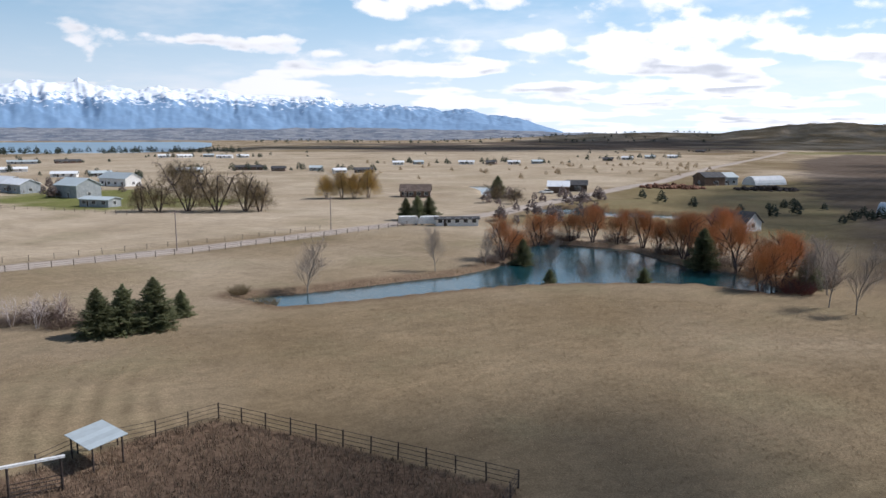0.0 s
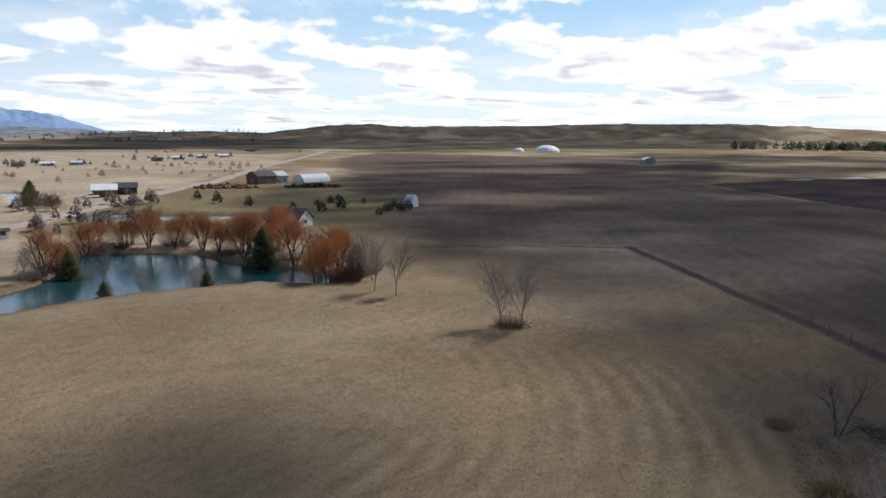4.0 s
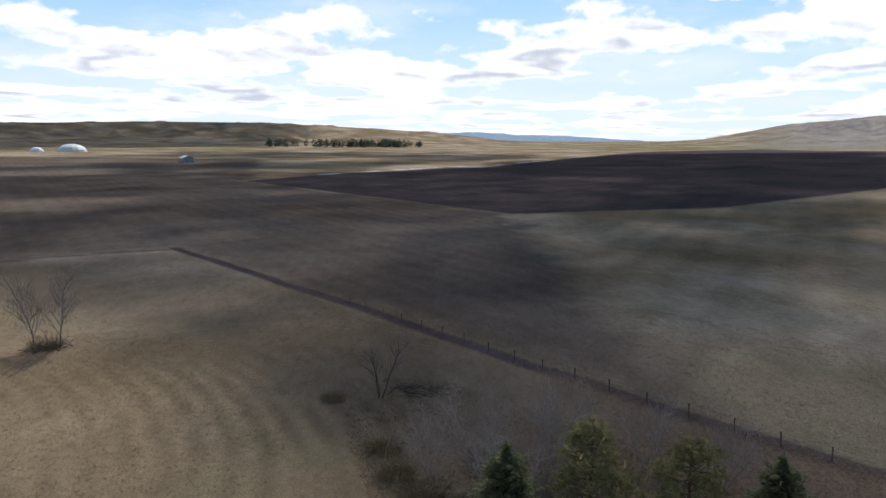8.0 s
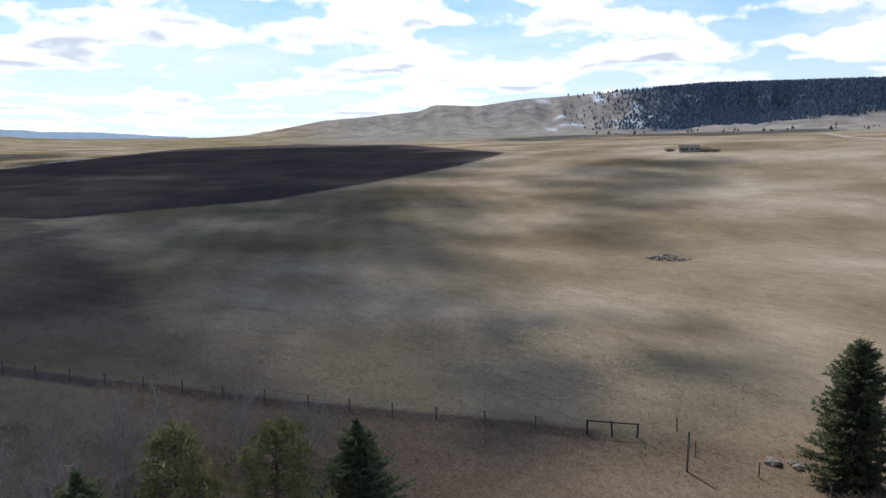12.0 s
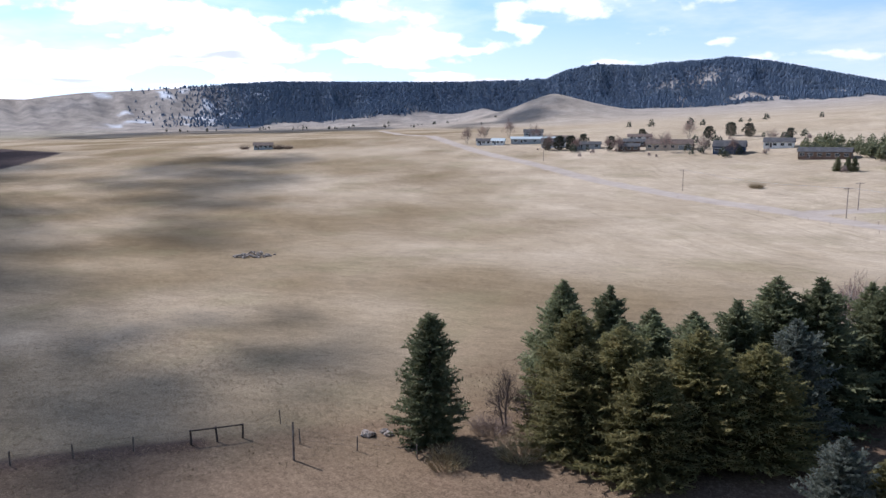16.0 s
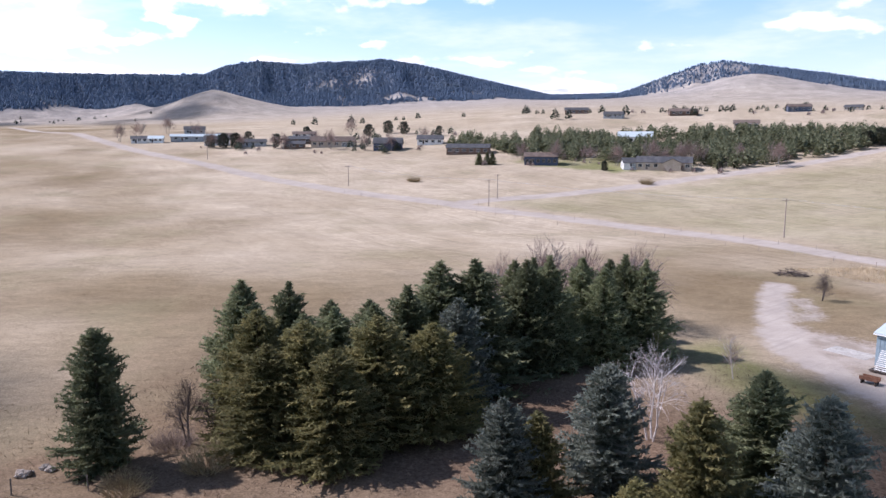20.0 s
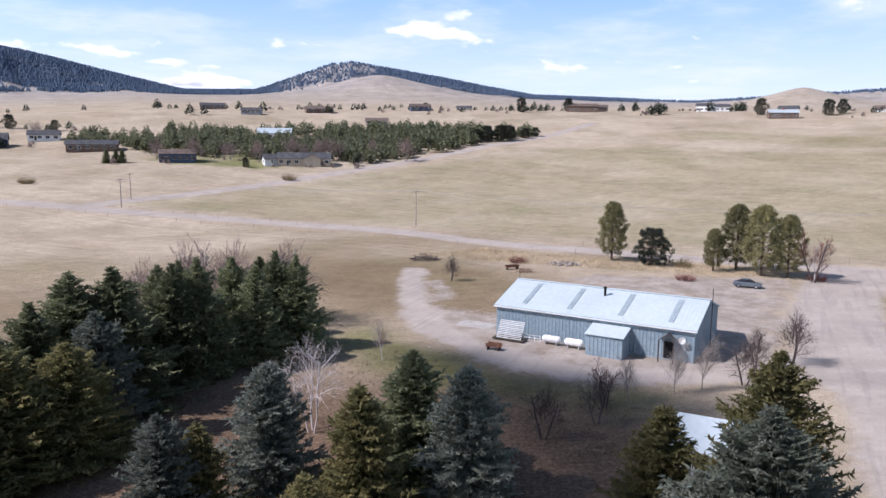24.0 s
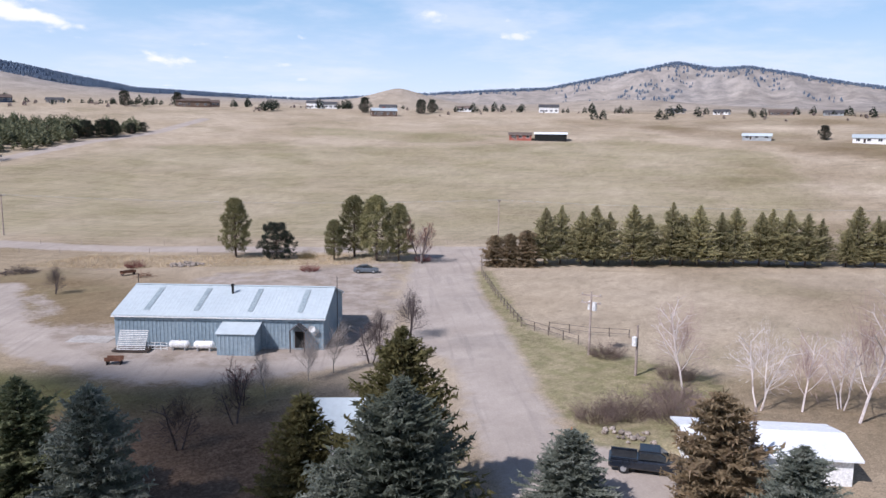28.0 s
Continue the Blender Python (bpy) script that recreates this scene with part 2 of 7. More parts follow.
M_STEEL = material("steel", (0.42, 0.43, 0.44), (0.50, 0.51, 0.52), 1.0, 0.4, metal=0.7)
M_RUST = material("rusty_iron", (0.16, 0.075, 0.045), (0.24, 0.12, 0.075), 1.2, 0.9)
M_STONE = material("field_stone", (0.215, 0.172, 0.140), (0.37, 0.32, 0.275), 1.0, 0.95, bump=0.5, spread=0.3)
M_CARGREY = material("car_paint_grey", (0.10, 0.12, 0.14), (0.12, 0.14, 0.16), 0.5, 0.28, spec=0.6, bump=0)
M_CARBLACK = material("car_paint_black", (0.012, 0.016, 0.024), (0.018, 0.022, 0.03), 0.5, 0.22, spec=0.6, bump=0)
M_WIRE = material("aluminium_wire", (0.45, 0.45, 0.45), (0.55, 0.55, 0.55), 0.1, 0.5, bump=0)
M_ORANGEPL = material("orange_plastic", (0.60, 0.16, 0.03), (0.65, 0.20, 0.05), 1.0, 0.6)

# ---------------------------------------------------------------- land


def curve(az, table):
    a = np.array([p[0] for p in table], float)
    v = np.array([p[1] for p in table], float)
    return np.interp(np.mod(az, 360), a, v)


def hashed(ix, iy, seed):
    h = np.sin(ix * 127.1 + iy * 311.7 + seed * 74.7) * 43758.5453
    return h - np.floor(h)


def vnoise(x, y, seed=0):
    """Smooth value noise between 0 and 1."""
    ix, iy = np.floor(x), np.floor(y)
    fx, fy = x - ix, y - iy
    fx, fy = fx * fx * (3 - 2 * fx), fy * fy * (3 - 2 * fy)
    a, b = hashed(ix, iy, seed), hashed(ix + 1, iy, seed)
    c, d = hashed(ix, iy + 1, seed), hashed(ix + 1, iy + 1, seed)
    return (a * (1 - fx) + b * fx) * (1 - fy) + (c * (1 - fx) + d * fx) * fy


def fbm(x, y, seed=0, octaves=4):
    return sum(vnoise(x * 2 ** k, y * 2 ** k, seed + k) / 2 ** k for k in range(octaves)) / sum(1 / 2 ** k for k in range(octaves))


def sstep(a, b, v):
    v = np.clip((v - a) / (b - a), 0, 1)
    return v * v * (3 - 2 * v)


def inside(x, y, poly):
    """1 inside the polygon."""
    hit = np.zeros(np.shape(x), bool)
    for (x0, y0), (x1, y1) in zip(poly, poly[1:] + poly[:1]):
        if y0 == y1:
            continue
        hit ^= ((y0 > y) != (y1 > y)) & (x < (x1 - x0) * (y - y0) / (y1 - y0) + x0)
    return hit


def away(x, y, line, closed=False):
    """Distance from a line of points."""
    best = np.full(np.shape(x), 1e9)
    pts = list(line) + (list(line[:1]) if closed else [])
    for (x0, y0), (x1, y1) in zip(pts, pts[1:]):
        dx, dy = x1 - x0, y1 - y0
        k = np.clip(((x - x0) * dx + (y - y0) * dy) / (dx * dx + dy * dy), 0, 1)
        best = np.minimum(best, np.hypot(x - x0 - k * dx, y - y0 - k * dy))
    return best


def area(x, y, poly, edge):
    """1 inside, 0 outside, over a soft edge."""
    d = away(x, y, poly, True) * np.where(inside(x, y, poly), 1, -1)
    return sstep(-edge, edge, d)


# how strongly the land climbs, and how high the skyline ridge stands, by compass direction
RISE = ((0, 0.0), (70, 0.05), (95, 0.2), (112, 0.42), (125, 0.55), (140, 0.66), (152, 0.78), (162, 0.95), (200, 1.0), (240, 0.95), (300, 0.3), (322, 0.0), (360, 0.0))
SKYLINE = ((0, 0), (8, 18), (16, 29), (20, 26), (24.6, 50), (27, 55), (30.3, 49), (40, 55), (45, 62), (54, 64), (62.4, 49), (66, 40), (72, 16), (80, 8), (86, 26), (91.5, 71), (95.3, 86), (98.7, 103),
           (100.3, 122), (103.2, 119), (106.4, 139), (112.6, 158), (119.6, 178), (131.4, 181), (139.6, 187), (141.3, 217), (143.5, 231), (146.5, 225), (149.3, 233), (152.7, 243), (155.5, 226), (165, 137),
           (170, 141), (172.3, 176), (175.5, 224), (177.1, 231), (183.5, 188), (190.5, 136), (202, 118), (217, 155), (220, 160), (229.2, 236), (231.6, 218), (234.2, 220), (240.2, 172), (250, 110), (280, 0), (360, 0))
# how far the upper slope climbs on towards the ridge's foot
UPPER = ((0, 0), (138, 0), (142, 5), (150, 22), (164, 30), (180, 34), (206, 14), (226, 12), (245, 10), (290, 0), (360, 0))
POND = [(-33, 118), (-24, 111.5), (-15, 115), (-7, 119), (3, 124), (11, 127.5), (22, 129.5), (32, 130), (45, 129.5), (54, 121.5), (59, 126), (56, 140), (47, 153), (43, 170),
        (30, 178), (19, 177), (17, 160), (11, 147), (3, 138), (-7, 132.5), (-15, 127), (-24, 122)]
POND_BACK = [(30, 262), (34, 246), (48, 236), (72, 228), (84, 232), (80, 242), (58, 252), (44, 266)]
POND_FAR = [(17, 318), (24, 322), (27, 352), (20, 378), (12, 376), (18, 350)]


def land(x, y):
    x, y = np.asarray(x, float), np.asarray(y, float)
    r, az = np.hypot(x, y), np.degrees(np.arctan2(x, y))
    k = r - 235
    ramp = 0.13 * np.where(k > 60, k, np.where(k < -60, 0, (k + 60) ** 2 / 240))
    ramp = np.where(r > 560, 42.2 + 0.028 * np.minimum(r - 560, 2400), ramp)
    z = curve(az, RISE) * ramp
    rough = fbm(x / 260, y / 260, 5)
    up = curve(az, UPPER)
    foot = curve(az, RISE) * 92.3 + up
    crest = np.exp(-((r - 2350) / 130) ** 2)
    spur = 1 - np.abs(2 * fbm(az * 0.55 + r / 900, r / 700, 91, 3) - 1)
    body = 1 + ((rough - 0.5) * 0.30 + (spur - 0.75) * 0.55) * (1 - crest)
    z = z + up * sstep(850, 1950, r) + np.maximum(curve(az, SKYLINE) - foot, 0) * np.exp(-(np.abs(r - 2350) / np.where(r < 2350, 270, 900)) ** np.where(r < 2350, 1.7, 2.0)) * body
    for a, d, h, wr, wt in ((140.2, 1750, 64, 190, 135), (179, 1900, 42, 200, 150), (209, 1500, 34, 150, 90), (183, 1750, 12, 160, 180), (128, 2000, 26, 150, 90), (135, 1950, 22, 130, 70), (226, 1600, 20, 160, 220)):
        u = x * math.sin(radians(a)) + y * math.cos(radians(a))
        v = x * math.cos(radians(a)) - y * math.sin(radians(a))
        z = z + np.where(u > 0, h * np.exp(-((u - d) / wr) ** 2 - np.abs(v / wt) ** 1.5), 0)
    z = z + (fbm(x / 60, y / 60, 1) - 0.5) * 1.1 * sstep(60, 260, r) + (fbm(x / 9, y / 9, 2) - 0.5) * 0.22
    # the lake basin, the ponds
    z = z - 4.0 * sstep(1050, 1250, r) * sstep(2750, 2450, r) * sstep(-13.0, -16.0, (az + 180) % 360 - 180) * sstep(-60, -45, (az + 180) % 360 - 180)
    for poly, deep in ((POND, 2.2), (POND_BACK, 2.0), (POND_FAR, 2.0)):
        near = np.hypot(x - poly[0][0], y - poly[0][1]) < 180
        if near.any():
            z = np.where(near, z - deep * area(x, y, poly, 1.6), z)
    return z


def height(x, y):
    return float(land(np.array([x]), np.array([y]))[0])


ROAD = [(-157, -79.6), (-127.7, -107.3), (-97.8, -134.4), (-50, -159.5), (-26, -173), (-1, -194), (38, -211.5), (76, -223.5), (101, -232), (141, -241), (186, -254), (256, -287), (324, -315), (520, -420), (800, -610)]
SIDE_ROAD = [(92, -230), (92, -236), (82, -247), (62, -264), (37, -292), (21, -310), (-18, -348), (-50, -385), (-87, -418), (-125, -470)]
NORTH_ROAD = [(-260, 20), (-150, 96), (-85, 141.5), (-56, 166), (-30, 194), (-13.7, 214.6), (18, 243), (40, 282), (62, 318), (88, 360), (116, 400), (200, 560), (330, 780), (456, 1005), (470, 1150)]
DRIVE = [(-22, -30), (-30, -40), (-39, -58), (-45, -69), (-44, -76), (-50, -88), (-58, -104), (-73, -127), (-84, -140), (-97, -134), (-90, -124), (-79, -114), (-68.5, -97), (-56.5, -73), (-48.8, -59.7), (-41, -45.5), (-45, -40), (-47, -34), (-41, -26), (-30, -22)]
YARD = [(-45, -80), (-36, -76), (-32.7, -73.4), (-20.4, -74.2), (-10.6, -79.5), (-4.5, -87), (-1.5, -96), (-2, -106), (-5, -121), (-2.5, -130), (-7, -133), (-9, -124), (-8, -112), (-14, -106), (-22, -112), (-34, -122), (-30, -131), (-37, -136), (-55, -130), (-72, -131), (-60, -104), (-50, -88)]
LOOP = [(-3.5, -140), (-2.5, -132), (-2.6, -113), (-4.3, -97), (-9, -87), (-15.5, -80.6), (-22.5, -77), (-32, -75.3), (-41, -77), (-50, -82)]
PLOUGH = [(342, 262), (246, 78), (300, 12), (380, -44), (450, -95), (545, -149), (1150, -155), (1400, 0), (1150, 170), (583, 204), (430, 262)]
DRIFT = [(420, 262), (487, 252), (540, 236), (594, 227), (643, 207), (760, 198)]
BROWN_FIELD = [(160, 330), (120, 210), (92, 149), (133, 123), (100, 57), (80, 20), (72, 2), (245, 76), (342, 262), (640, 470), (480, 900), (330, 700)]
NEAR_BROWN = [(57, 38), (46, 18), (38, 4), (50, -20), (60, -26), (66, -10), (72, 3), (80, 20), (100, 57), (133, 123), (92, 149), (72, 128), (80, 95), (76, 62)]
PADDOCK = [(-44, 40), (-31, 55), (-26, 60), (-20.3, 65.1), (-5.7, 57.6), (5.7, 51.2), (2, 40), (-16, 30)]
SHADE_LINE = [(134.8, 124.3), (100.4, 57.6), (80.5, 20.9), (70, 0), (64.5, -11.5), (59, -24)]
NE_MEADOW_SHADE = [(20, 215), (60, 190), (95, 180), (150, 250), (220, 330), (200, 400), (110, 395), (60, 300)]
LAWN_A = [(-190, 340), (-172, 280), (-135, 256), (-112, 250), (-78, 268), (-72, 288), (-105, 300), (-140, 345)]
LAWN_B = [(58, -312), (88, -318), (104, -326), (96, -350), (48, -352), (30, -330)]
LAWN_C = [(-41, -43), (-49, -59), (-57, -73), (-69, -97), (-79, -114), (-82, -112), (-72, -95), (-62, -77), (-62.5, -66), (-66, -50), (-58, -40), (-49, -37)]
LAWN_D = [(3, -100), (0, -92), (-5, -85), (-11, -78), (-20, -72), (-26, -70), (-22, -64), (-8, -68), (4, -80), (9, -92)]
GREEN_FAR = [(1250, 190), (2000, 700), (2050, -50), (1750, -600), (1250, -300), (1450, -20)]
GREEN_N = [(420, 900), (700, 880), (1100, 800), (1150, 880), (720, 1000), (450, 1010)]
GREEN_S = [(-215, -330), (-150, -400), (-170, -420), (-260, -345)]
EAST_FIELD = [(92, -242), (40, -222), (-10, -200), (-40, -186), (-105, -150), (-165, -105), (-250, -150), (-320, -215), (-300, -300), (-190, -330), (-100, -372), (-44, -350), (20, -298), (62, -262)]


def polar_sheet():
    rings = np.concatenate([[0.4, 1.2, 2.2, 3.4, 5.0, 7.0], np.geomspace(9.0, 4950.0, 520)])
    az = np.radians(np.concatenate([np.arange(-33, 247, 0.26), np.arange(247, 326.5, 1.5)]))
    n_az = len(az)
    rr, aa = np.meshgrid(rings, az, indexing="ij")
    x, y = rr * np.sin(aa), rr * np.cos(aa)
    z = land(x, y)
    verts = np.stack([x, y, z], -1).reshape(-1, 3)
    i, j = np.meshgrid(np.arange(len(rings) - 1), np.arange(n_az), indexing="ij")
    a, b = i * n_az + j, i * n_az + (j + 1) % n_az
    faces = np.stack([a, b, b + n_az, a + n_az], -1).reshape(-1, 4)[:, ::-1]
    cap = np.arange(n_az)
    me = bpy.data.meshes.new("ground")
    me.vertices.add(len(verts) + 1)
    me.vertices.foreach_set("co", np.concatenate([verts, [[0, 0, z[0].mean()]]]).ravel())
    tris = np.stack([cap, np.roll(cap, -1), np.full(n_az, len(verts))], -1)
    loops = np.concatenate([faces.ravel(), tris.ravel()])
    me.loops.add(len(loops))
    me.loops.foreach_set("vertex_index", loops.astype(np.int32))
    starts = np.concatenate([np.arange(len(faces)) * 4, len(faces) * 4 + np.arange(n_az) * 3])
    me.polygons.add(len(starts))
    me.polygons.foreach_set("loop_start", starts.astype(np.int32))
    me.update(calc_edges=True)
    me.polygons.foreach_set("use_smooth", np.ones(len(starts), bool))
    # what grows or lies where: ploughed soil, green turf, gravel, rough brown growth and ground; forest floor, snow,
    # pale straw, haze with grey rock
    wob_x, wob_y = (fbm(x / 7, y / 7, 11) - 0.5) * 5, (fbm(x / 7, y / 7, 17) - 0.5) * 5
    qx, qy = x + wob_x * np.clip(rr / 90, 0.15, 4), y + wob_y * np.clip(rr / 90, 0.15, 4)
    deg = np.mod(np.degrees(aa), 360)
    soil = (0.72 * area(qx, qy, BROWN_FIELD, 8.0))
    soil = np.maximum(soil, 0.42 * area(qx, qy, NEAR_BROWN, 5.0))
    soil = np.maximum.reduce([soil, 1.0 * sstep(2.0, 0.9, away(x + wob_x * 0.12, y + wob_y * 0.12, SHADE_LINE)), 0.85 * sstep(1.8, 0.7, away(x + wob_x * 0.2, y + wob_y * 0.2, [(134, 124), (112, 140), (92, 149)])), 0.8 * sstep(1.8, 0.8, away(x, y, [(134, 124), (240, 90)]))])
    # ploughed hill, darkened further for the cloud shade over it
    shaded_hill = sstep(1000, 1120, rr) * sstep(2150, 1950, rr) * sstep(-14, -6, (deg + 180) % 360 - 180) * sstep(24, 21, (deg + 180) % 360 - 180) * sstep(0.30, 0.5, fbm(x / 160, y / 160, 93))
    soil = np.maximum(soil, 0.72 * shaded_hill)
    green = np.maximum.reduce([1.3 * area(qx, qy, LAWN_A, 6), 0.9 * area(qx, qy, LAWN_B, 5), 1.0 * area(qx, qy, LAWN_D, 3), 0.42 * area(qx, qy, GREEN_FAR, 30),
                               0.75 * area(qx, qy, GREEN_N, 12), 0.35 * area(qx, qy, GREEN_S, 5), 0.32 * area(qx, qy, EAST_FIELD, 6), 0.28 * area(qx, qy, NE_MEADOW_SHADE, 12)])
    green = np.clip(green * (0.35 + 0.9 * fbm(x / 11, y / 11, 23)), 0, 1)
    wx, wy = x + (fbm(x / 4, y / 4, 31) - 0.5) * 1.6, y + (fbm(x / 4, y / 4, 37) - 0.5) * 1.6
    yx, yy = x + (fbm(x / 7, y / 7, 81) - 0.5) * 7, y + (fbm(x / 7, y / 7, 83) - 0.5) * 7
    def depth(px, py, poly):  # metres inside an outline, negative outside
        return away(px, py, poly, True) * np.where(inside(px, py, poly), 1, -1)

    bare = [(-9, -110), (-13, -112), (-22, -118), (-30, -126), (-24, -131), (-13, -128)]
    lanes = np.maximum.reduce([4.2 - away(wx, wy, ROAD), 3.8 - away(wx, wy, SIDE_ROAD), 4.0 - away(wx, wy, NORTH_ROAD), depth(wx, wy, DRIVE), 2.4 - away(0.55 * wx + 0.45 * yx, 0.55 * wy + 0.45 * yy, LOOP), 1.3 - away(wx, wy, [(-11, -338), (20, -330), (45, -322)])])
    gravel = area(yx, yy, YARD, 4.5) * (0.34 + 0.75 * fbm(x / 4, y / 4, 41)) * (1 - 0.9 * area(yx, yy, bare, 2.5))
    tilled = depth(x + wob_x * 0.3, y + wob_y * 0.3, PLOUGH)
    verge = depth(wx, wy, LAWN_C)
    paddock = depth(wx, wy, PADDOCK)
    # mown rings on the near rise, drill rows on the plain, long contour lines on the southern fields
    rings_m = sstep(30, 44, np.hypot(x - 8, y - 84)) * sstep(92, 70, np.hypot(x - 8, y - 84)) * sstep(100, 75, rr)
    rows_m = sstep(70, 84, deg) * sstep(118, 100, deg) * sstep(66, 90, rr) * sstep(420, 260, rr)
    lines_m = sstep(128, 160, deg) * sstep(262, 250, deg) * sstep(110, 190, rr) * sstep(900, 560, rr) + 0.6 * sstep(60, 30, np.abs(((deg + 180) % 360) - 180)) * sstep(120, 180, rr)
    brush = np.maximum.reduce([
                               0.8 * sstep(5.0, 1.5, away(wx, wy, POND, True)), 0.6 * sstep(4.0, 1.0, away(wx, wy, POND_BACK, True))])
    # brown tone fading outwards from two centres, the grove and the front lawn
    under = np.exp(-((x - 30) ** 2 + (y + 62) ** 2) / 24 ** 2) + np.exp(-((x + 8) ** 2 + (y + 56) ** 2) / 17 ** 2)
    # rough brown ground by the fence; the yard end also carries cloud shade
    rough_and_shade = [(80, 20), (66, -11), (60.6, -23), (56, -31), (52, -40), (40, -47), (20, -44), (-8, -40), (-30, -60), (-22, -67), (-9, -73), (-2, -66), (5, -52), (24, -42), (30, -18), (44, 6), (60, 18)]
    brush = np.maximum(brush, 0.72 * area(qx, qy, rough_and_shade, 2.0) * (0.7 + 0.5 * fbm(x / 5, y / 5, 87)) * (lanes < 0))
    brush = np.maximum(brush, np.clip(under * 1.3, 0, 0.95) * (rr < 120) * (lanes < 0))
    ridge = np.exp(-((rr - 2350) / 600) ** 2)
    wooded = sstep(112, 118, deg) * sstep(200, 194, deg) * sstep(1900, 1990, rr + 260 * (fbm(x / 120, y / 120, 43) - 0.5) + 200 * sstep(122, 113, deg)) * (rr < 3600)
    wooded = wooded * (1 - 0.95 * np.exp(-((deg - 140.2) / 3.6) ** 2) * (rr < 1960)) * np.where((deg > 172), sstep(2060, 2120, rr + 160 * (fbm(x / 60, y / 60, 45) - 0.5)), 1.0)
    glade = sstep(0.57, 0.66, fbm(x / 75, y / 75, 47)) * sstep(146, 150, deg) * sstep(167, 163, deg) * sstep(2200, 2080, rr) + sstep(0.6, 0.68, fbm(x / 90, y / 90, 48)) * sstep(118, 112, deg)
    glade = glade + np.exp(-((deg - 151) / 1.0) ** 2 - ((rr - 2190) / 60) ** 2) + 0.8 * np.exp(-((deg - 148.6) / 1.3) ** 2 - ((rr - 2130) / 35) ** 2)
    wooded = wooded * (1 - 0.9 * np.clip(glade, 0, 1))
    snow = sstep(0.66, 0.76, fbm(x / 70, y / 70, 51)) * sstep(106, 109, deg) * sstep(122, 116, deg) * ridge * (rr > 1900)
    wooded = np.where((deg > 171.5) & (deg < 178.8), wooded * 0.3, wooded)
    snow = np.maximum(snow, 0.9 * sstep(4.5, 2.5, away(x, y, DRIFT)) * sstep(0.42, 0.52, fbm(x / 14, y / 14, 53)))
    # greyish tone for distance haze, plus the bare hill's grey rock
    haze_rock = sstep(900, 2000, rr) * (0.58 + 0.35 * fbm(x / 150, y / 150, 71)) * sstep(85, 96, deg) * sstep(262, 245, deg)
    haze_rock = np.maximum(haze_rock, sstep(2020, 2110, rr) * sstep(168, 173, deg) * sstep(192, 186, deg))
    straw = fbm(x / 45, y / 45, 61)
    straw = np.clip(straw + 0.35 * (area(qx, qy, [(-300, 200), (-90, 150), (-13, 220), (60, 320), (330, 800), (200, 1100), (-500, 1000)], 10)) + 0.5 * sstep(128, 150, deg) * sstep(250, 200, deg) * sstep(120, 260, rr) + 0.35 * area(qx, qy, [(-64, -52), (-62, -76), (-84, -112), (-100, -108), (-160, -76), (-110, -20)], 4), 0, 1)
    # the olive meadow's grass is also darkened for cloud shadow lying there
    straw = straw * (1 - 0.5 * area(qx, qy, NE_MEADOW_SHADE, 15))
    straw = straw * (1 - 0.28 * sstep(170, 130, rr) * (np.cos(np.radians(deg - 10)) > 0.55))
    for name, chans in (("cover", (soil, green, gravel, brush)), ("far", (wooded, snow, straw, haze_rock)),
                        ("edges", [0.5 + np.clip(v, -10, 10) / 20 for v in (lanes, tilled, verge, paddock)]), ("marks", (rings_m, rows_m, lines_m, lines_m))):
        lay = me.color_attributes.new(name, "FLOAT_COLOR", "POINT")
        c = np.stack([np.clip(v, 0, 1) for v in chans], -1).reshape(-1, 4)
        c = np.concatenate([c, c[:1]])
        lay.data.foreach_set("color", c.astype(np.float32).ravel())
    return me


